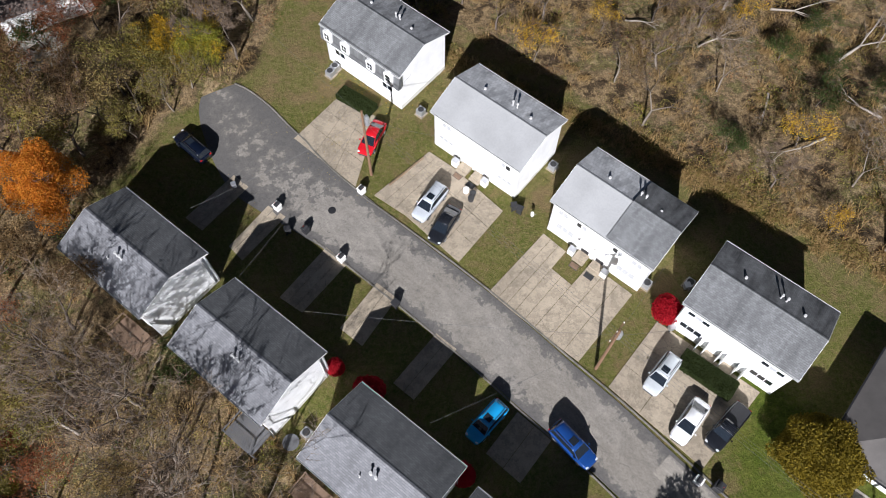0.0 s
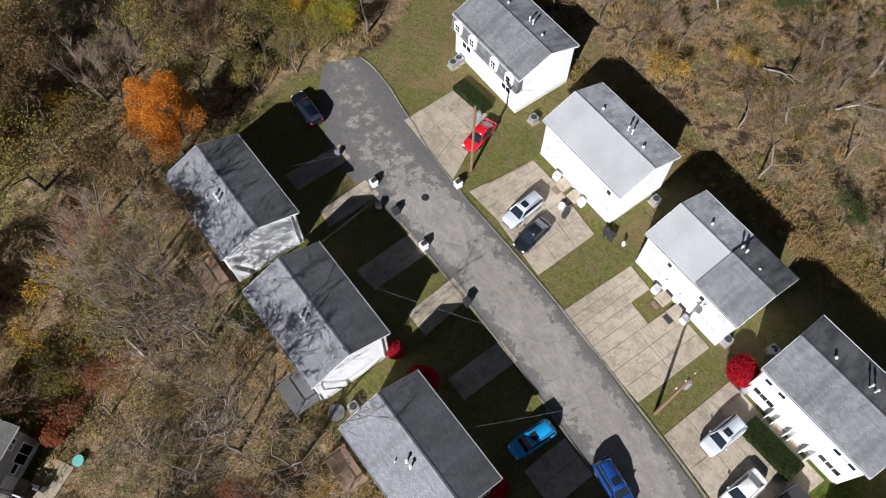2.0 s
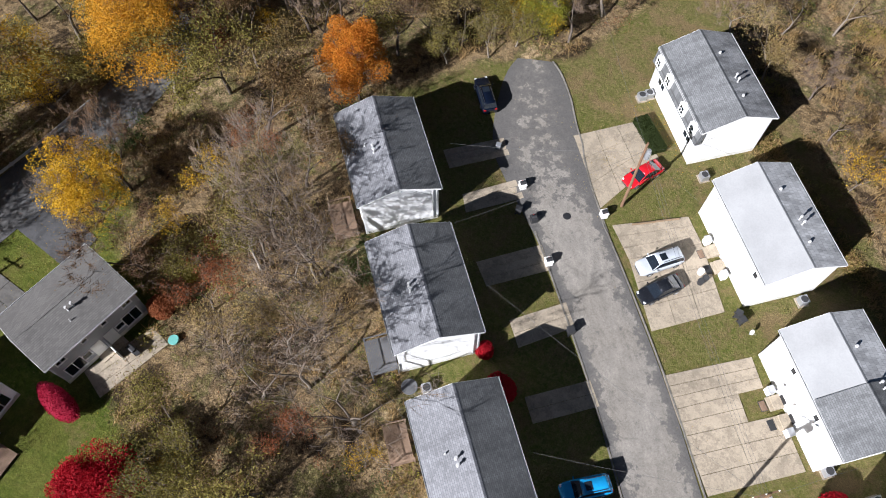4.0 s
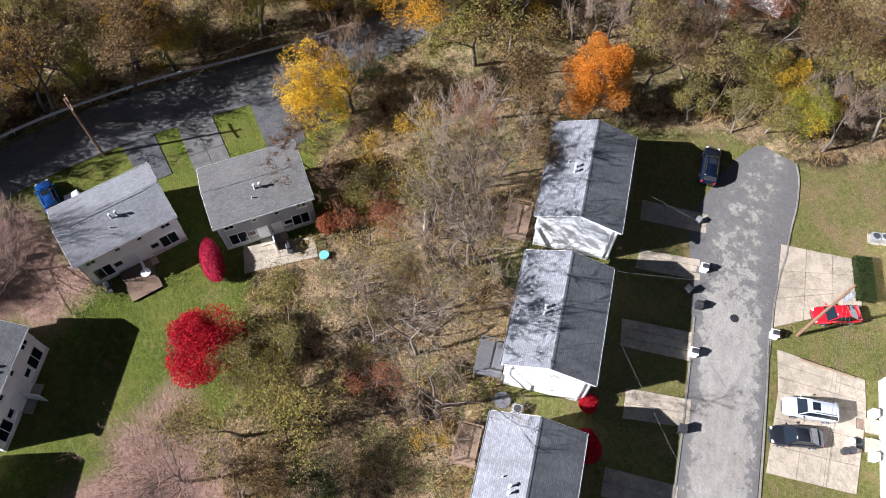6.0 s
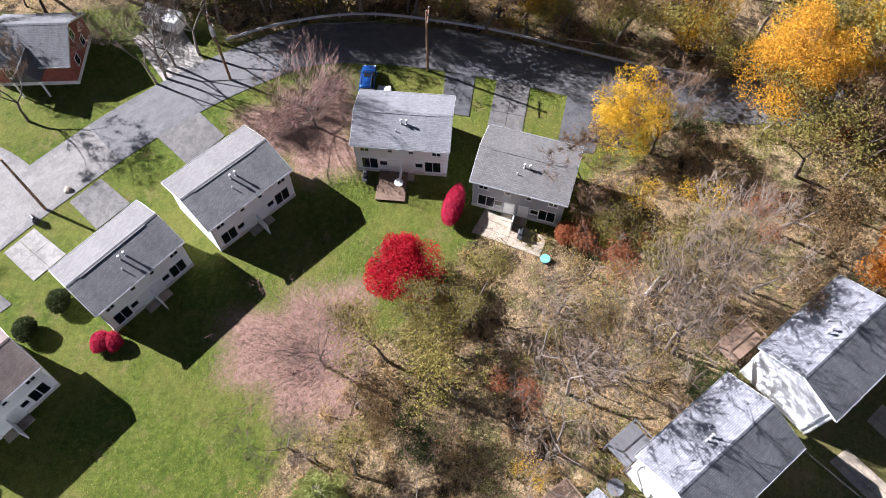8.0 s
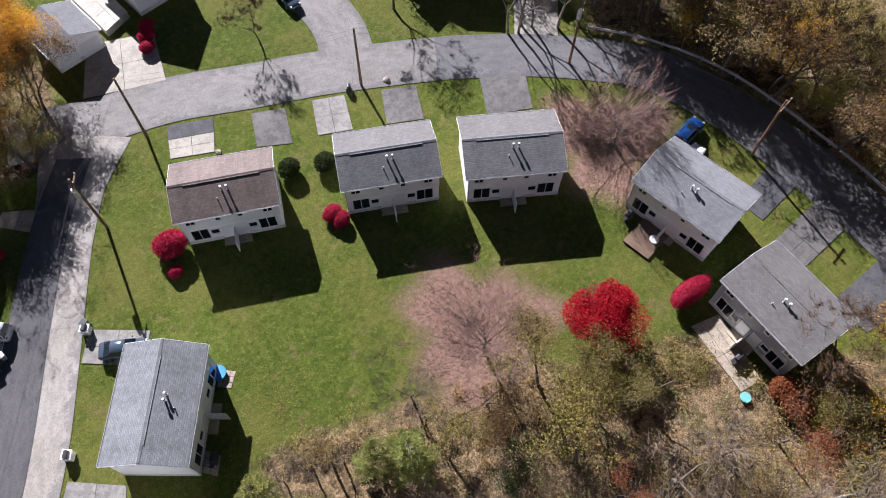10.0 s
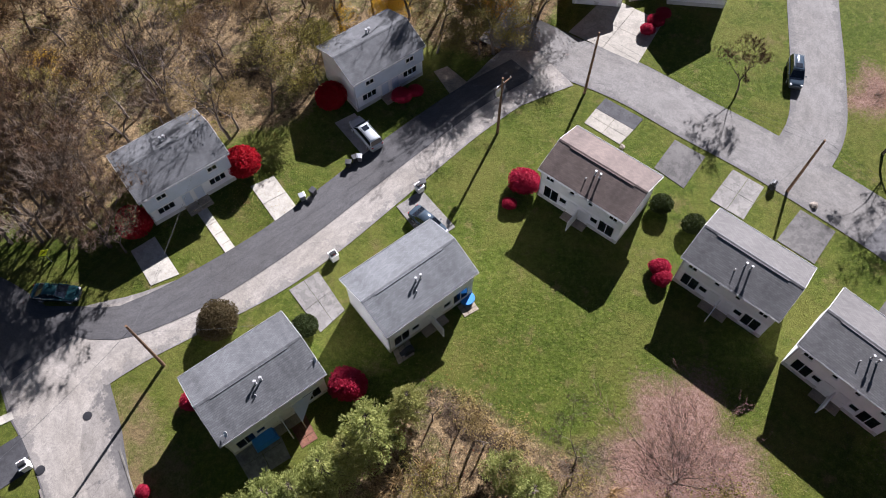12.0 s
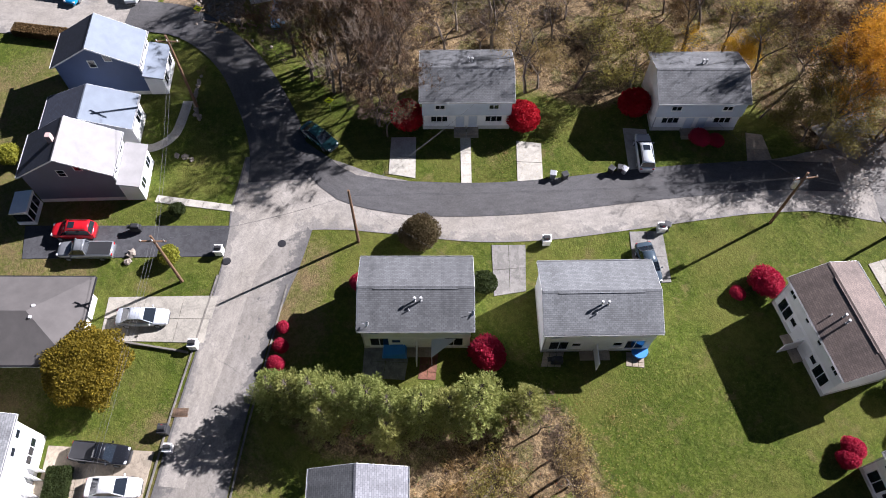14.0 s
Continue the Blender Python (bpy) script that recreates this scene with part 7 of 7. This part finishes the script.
for x, y in ((-11.7, 37.5), (33.9, -8.8), (35.7, -3.4)):
    root = thing("manhole_cover", pose(x, y, 0.085), "dark cast iron manhole cover in the asphalt", "manhole cover", "manholes")
    part("frame", tube(bmesh.new(), (0, 0, -0.05), (0, 0, 0.012), 0.42, 0.42, 20), LEAD, root)
    part("lid", tube(bmesh.new(), (0, 0, 0.012), (0, 0, 0.022), 0.33, 0.33, 20), LEAD, root)
root = thing("drain_grate", pose(25.0, 7.9, 0.06, 0, 0, 50), "rusty iron street drain grate", "drain", kind="structure")
for k in range(8):
    part("bar", boxed(-0.7, 0.7, -0.4 + 0.105 * k, -0.35 + 0.105 * k, 0, 0.06), WOOD, root)
for x, y, a in ((44.9, -22.6, 240), (66.6, -18.6, 240)):
    root = thing("road_sign", pose(x, y, 0, 0, 0, a), "yellow diamond road sign on a steel post", "road sign", "road signs")
    part("post", tube(bmesh.new(), (0, 0, -0.1), (0, 0, 1.9), 0.03, 0.03, 8), STEEL, root)
    plate = part("plate", prism(bmesh.new(), [(-0.55, 1.9), (0, 1.35), (0.55, 1.9), (0, 2.45)], "y", -0.06, -0.035), YELLOW_SIGN, root)
    part("mark", boxed(-0.22, 0.22, -0.066, -0.06, 1.84, 1.96), BLACK, root, "black sign mark")


def dish(x, y, z, ang, label="white satellite dish on a bracket"):
    root = thing("satellite_dish", pose(x, y, z, 0, 0, ang), label, "satellite dish", "satellite dishes")
    part("arm", tube(bmesh.new(), (0, 0, -0.3), (0, 0, 0.35), 0.025, 0.025, 6), STEEL, root)
    bm = bmesh.new()
    bmesh.ops.create_uvsphere(bm, u_segments=16, v_segments=10, radius=0.9)
    bmesh.ops.delete(bm, geom=[v for v in bm.verts if v.co.z > -0.78], context="VERTS")
    bmesh.ops.translate(bm, verts=bm.verts, vec=(0, 0, 0.9))
    bmesh.ops.rotate(bm, verts=bm.verts, cent=(0, 0, 0), matrix=Matrix.Rotation(radians(50), 3, "X"))
    bmesh.ops.translate(bm, verts=bm.verts, vec=(0, 0, 0.35))
    bmesh.ops.solidify(bm, geom=bm.faces[:], thickness=0.02)
    part("bowl", bm, WHITE_BOX, root)
    part("feed", tube(bmesh.new(), (0, 0, 0.4), (0, -0.45, 0.65), 0.02, 0.02, 6), STEEL, root)


dish(19.1, -9.2, 5.1, 140)
dish(14.0, -17.1, 5.1, 140)
dish(9.2, 36.8, 0.5, 60, "small satellite dish on a lawn post")


def patio_set(x, y, a):
    root = thing("barbecue", pose(x, y, 0.06, 0, 0, a), "black covered barbecue on the patio", "barbecue")
    part("cart", boxed(-0.55, 0.55, -0.28, 0.28, 0.1, 0.75, bevel=0.04), BLACK, root)
    part("hood", boxed(-0.45, 0.45, -0.26, 0.26, 0.75, 1.05, bevel=0.12), BLACK, root)
    part("shelf", boxed(0.55, 0.9, -0.22, 0.22, 0.7, 0.75), BLACK, root)


for x, y, a in ((7.0, -21.6, 50), (44.6, 1.8, 50), (-36.6, 0.6, 0), (-39.6, -17.0, 10)):
    patio_set(x, y, a)
slab("patio", [(7.6, -23.4), (6.4, -21.6), (7.6, -20.2), (9.0, -22.0)], CONCRETE, "small square paved patio", 0.04, "patio", (3, 3))
slab("patio", [(2.4, -28.6), (1.4, -27.6), (2.6, -26.4), (3.6, -27.4)], CONCRETE, "small square paved patio", 0.04, "patio", (3, 3))
slab("patio", [(19.8, -8.8), (16.9, -12.1), (14.6, -9.6), (17.3, -6.7)], CONCRETE_GREY, "wide grey concrete patio in the house shade", 0.04, "patio", (2, 2))
slab("patio", [(16.0, -12.6), (14.9, -13.9), (12.8, -11.8), (13.9, -10.6)], CONCRETE_RED, "narrow red-brown paved patio strip", 0.04, "patio", (2, 4))
for x, y, a in ((-4.9, 41.5, 44), (-3.1, 43.3, 44)):
    ob = part("edging_board", boxed(-1.25, 1.25, -0.08, 0.08, -0.05, 0.22, bevel=0.02), WOOD_PALE)
    ob.matrix_basis = pose(x, y, 0, 0, 0, a)
    tagged(ob, "pale weathered timber edging board", "edging", "edging boards")
trailer = thing("camper_trailer", pose(-55.4, -47.3, 0, 0, 0, 83), "white camper trailer parked on the drive", "trailer")
part("body", boxed(-2.6, 2.6, -1.05, 1.05, 0.45, 2.3, bevel=0.2), WHITE_BOX, trailer)
part("roof_vent", boxed(-0.3, 0.3, -0.3, 0.3, 2.3, 2.4), STEEL, trailer)
part("drawbar", boxed(2.6, 3.6, -0.05, 0.05, 0.45, 0.55), STEEL, trailer)
for s in (-1, 1):
    w = new("wheel")
    w.parent = trailer
    w.matrix_basis = Matrix.Translation((0, s * 0.95, 0.33))
    shared("tyre", TYRE, w)
    shared("rim", RIM, w)


# ---- fallen leaves, garden corners ----
def fallen(name, leaves, spots, count, size, label):
    """Single leaves lying on lawns and paving, thickest near their tree."""
    centres = []
    for x, y, r, share in spots:
        for _ in range(int(count * share)):
            a, d = rng.uniform(0, math.tau), abs(rng.gauss(0, 0.5)) * r
            centres.append(Vector((x + d * math.cos(a), y + d * math.sin(a), rng.uniform(0.03, 0.07))))
    ob = new(name, leaf_mesh(name, centres, rng, size, LEAVES[leaves], 0.15))
    return tagged(ob, label, "fallen leaves", kind="stuff")


fallen("fallen_leaves_pink", "mauve", [(-19.0, -17.6, 8.5, 0.45), (-43.6, -24.5, 9, 0.45), (-38, -65, 6, 0.1)], 12000, 0.06, "pale pink fallen leaves on the lawn")
fallen("fallen_leaves_tan", "tan", [(-24, -12, 9, 0.2), (0, -22, 14, 0.15), (28, -34, 14, 0.15), (-12, 46, 16, 0.12), (14, 38, 18, 0.12), (-48, 0, 12, 0.14), (-2, 54, 14, 0.12)], 14000, 0.05, "tan fallen leaves strewn on the grass")
fallen("fallen_leaves_gold", "yellow", [(-50, 8, 9, 0.5), (-27, -5, 5, 0.3), (-8, 55, 6, 0.2)], 4000, 0.05, "golden fallen leaves on the grass")
deck(-39.6, -14.0, 8.6, 4.4, 3.2, 0.25, "low brown timber deck behind the cream duplex", False)
table = thing("patio_table", pose(-39.4, -13.2, 0.25), "white round patio table on the deck", "table")
part("top", tube(bmesh.new(), (0, 0, 0.7), (0, 0, 0.74), 0.5, 0.5, 18), WHITE_BOX, table)
part("pedestal", tube(bmesh.new(), (0, 0, 0), (0, 0, 0.7), 0.06, 0.05, 8), WHITE_BOX, table)
tarp = thing("covered_table", pose(17.4, -10.6, 0.04, 0, 0, 50), "table under a blue tarpaulin on the patio", "table")
part("cover", loft(bmesh.new(), [(0.05, 1.15, 0.72), (0.74, 1.0, 0.6), (0.78, 0.95, 0.55)], lambda q: [(-q[1], -q[2], q[0]), (q[1], -q[2], q[0]), (q[1], q[2], q[0]), (-q[1], q[2], q[0])]), BLUE_PLASTIC, tarp)
sail = thing("shade_sail", pose(14.4, -14.3, 0, 0, 0, 50), "white triangular shade sail over a patio", "shade sail")
part("cloth", prism(bmesh.new(), [(-1.6, -0.9), (1.3, -0.9), (1.3, 1.5)], "z", 2.2, 2.23), WHITE_BOX, sail)
for px, py in ((-1.5, -0.85), (1.25, -0.85), (1.25, 1.4)):
    part("pole", tube(bmesh.new(), (px, py, 0), (px, py, 2.2), 0.04, 0.04, 8), STEEL, sail)
sunroom = thing("sunroom", pose(53.4, 9.4, 0, 0, 0, -37.4), "white framed glass sunroom behind the grey house", "sunroom")
part("frame", boxed(-1.3, 1.3, -0.9, 0.9, 0, 0.5), TRIM, sunroom)
part("glazing", boxed(-1.22, 1.22, -0.82, 0.82, 0.5, 2.1), GLASS, sunroom)
part("roof", prism(bmesh.new(), [(-0.95, 2.1), (0.95, 2.1), (0.95, 2.2), (-0.95, 2.5)], "x", -1.35, 1.35), WHITE_BOX, sunroom)
for px in (-1.26, -0.42, 0.42, 1.26):
    part("mullion", boxed(px - 0.04, px + 0.04, -0.86, -0.8, 0.5, 2.15), TRIM, sunroom)
STONE = plain("grey_field_stone", (0.260, 0.220, 0.178), 0.9, vary=0.4, relief=0.3)


def boulder(x, y, r, label="rough grey field stone on the ground"):
    bm = bmesh.new()
    bmesh.ops.create_icosphere(bm, subdivisions=2, radius=r)
    off = Vector((x, y, r)) * 3
    for v in bm.verts:
        v.co *= 1 + 0.7 * noise.noise(v.co / r * 1.3 + off)
        v.co.z *= 0.7
    ob = part("boulder", bm, STONE)
    ob.matrix_basis = pose(x, y, r * 0.35, 0, 0, rng.uniform(0, 360))
    tagged(ob, label, "stone", "stones")


for _ in range(34):
    boulder(65.5 + rng.gauss(0, 2.6), -21.2 + rng.gauss(0, 1.0), rng.uniform(0.1, 0.3), "pale broken rubble stone beside the road")
for _ in range(16):
    x, y, a, L = 66 + rng.gauss(0, 2.8), -20.6 + rng.gauss(0, 1.2), rng.uniform(0, 360), rng.uniform(0.8, 2.4)
    ob = part("log", tube(bmesh.new(), (-L / 2, 0, 0), (L / 2, 0, 0.05), 0.13, 0.10, 7), WOOD_PALE)
    ob.matrix_basis = pose(x, y, 0.13, 0, 0, a)
    tagged(ob, "pale cut log in the rubble beside the road", "log", "cut logs")
for x, y, r in ((50.4, -6.0, 0.3), (49.6, -6.6, 0.35), (48.9, -7.0, 0.25), (42.5, 3.6, 0.45), (41.9, 4.3, 0.35), (-9.9, -50.6, 0.3), (-30.6, -47.6, 0.4), (-51.5, -13.0, 0.4), (-50.9, -14.4, 0.35)):
    boulder(x, y, r)
SOIL = paving("bare_sandy_soil", (0.26, 0.19, 0.115), 0.5, False, 0.95, 3.0)


def soil_patch(outline, label, name="bare_soil"):
    """Bare earth with a ragged rim."""
    bm = bmesh.new()
    rim = []
    for (ax, ay), (bx, by) in zip(outline, outline[1:] + outline[:1]):
        n = max(2, int(math.dist((ax, ay), (bx, by)) / 0.5))
        rim += [bm.verts.new((ax + (bx - ax) * i / n + rng.gauss(0, 0.16), ay + (by - ay) * i / n + rng.gauss(0, 0.16), rng.uniform(0.015, 0.03))) for i in range(n)]
    bm.faces.new(rim)
    bmesh.ops.recalc_face_normals(bm, faces=bm.faces[:])
    return tagged(part(name, bm, SOIL), label, "soil", kind="structure")


soil_patch([(79.6, -20.6), (72.2, -28.4), (66.8, -24.6), (62.6, -22.4), (66.0, -19.4), (70.4, -15.4), (76.6, -18.6)], "dug tan soil of the corner lot strewn with rubble")
for _ in range(60):
    boulder(71.5 + rng.gauss(0, 3.2), -21.0 + rng.gauss(0, 2.4), rng.uniform(0.1, 0.34), "pale broken rubble stone beside the road")
for x, y, a, L in ((74.0, -21.4, 80, 4.2), (70.6, -22.6, 95, 3.6), (76.5, -20.0, 20, 3.0), (67.5, -21.0, 150, 2.6), (72.6, -18.2, 40, 2.2)):
    ob = part("log", tube(bmesh.new(), (-L / 2, 0, 0), (L / 2, 0, 0.05), 0.14, 0.10, 7), WOOD_PALE)
    ob.matrix_basis = pose(x, y, 0.15, 0, 0, a)
    tagged(ob, "pale cut log in the rubble beside the road", "log", "cut logs")
slab("driveway", [(80.9, -13.9), (77.6, -17.4), (71.8, -13.9), (75.6, -10.2)], ASPHALT, "grey driveway beside the dug lot")
shed = hip_house("garden_garage", 82.4, -11.0, 40, 6.4, 5.0, 2.5, 1.1, ROOF_TURQUOISE, WHITE, "small white garage with a turquoise roof", "", GUTTER)
door(shed, -0.8, -1.65, mat=TRIM)
window(shed, 1.2, 1.5, 0.9, 0.8, -1.65, 2)
# dry stone edging beside the garden path of the corner house
for k in range(16):
    u = k / 15
    boulder(58.7 - 5.3 * u + rng.gauss(0, 0.08), -13.8 + 3.4 * u + 0.6 * math.sin(math.pi * u) + rng.gauss(0, 0.08), rng.uniform(0.2, 0.3), "grey edging stone along the corner garden")
low_wall = thing("retaining_wall", Matrix.Identity(4), "low grey concrete wall along the pale driveway", "wall")
for k in range(9):
    a, b = Vector((35.3, 9.5, 0)).lerp(Vector((29.6, 4.5, 0)), k / 9), Vector((35.3, 9.5, 0)).lerp(Vector((29.6, 4.5, 0)), (k + 1) / 9)
    bm = boxed(-(b - a).length / 2 + 0.01, (b - a).length / 2 - 0.01, -0.09, 0.09, -0.1, 0.3, bevel=0.015)
    ob = part("block", bm, KERB, low_wall)
    ob.matrix_basis = Matrix.Translation((a + b) / 2) @ pose(0, 0, 0, 0, 0, math.degrees(math.atan2(b.y - a.y, b.x - a.x)))
hedge_row(75.5, -3.2, 42, 9.0, 1.4, 1.1, "leafless brown hedge beside the road", "brown")
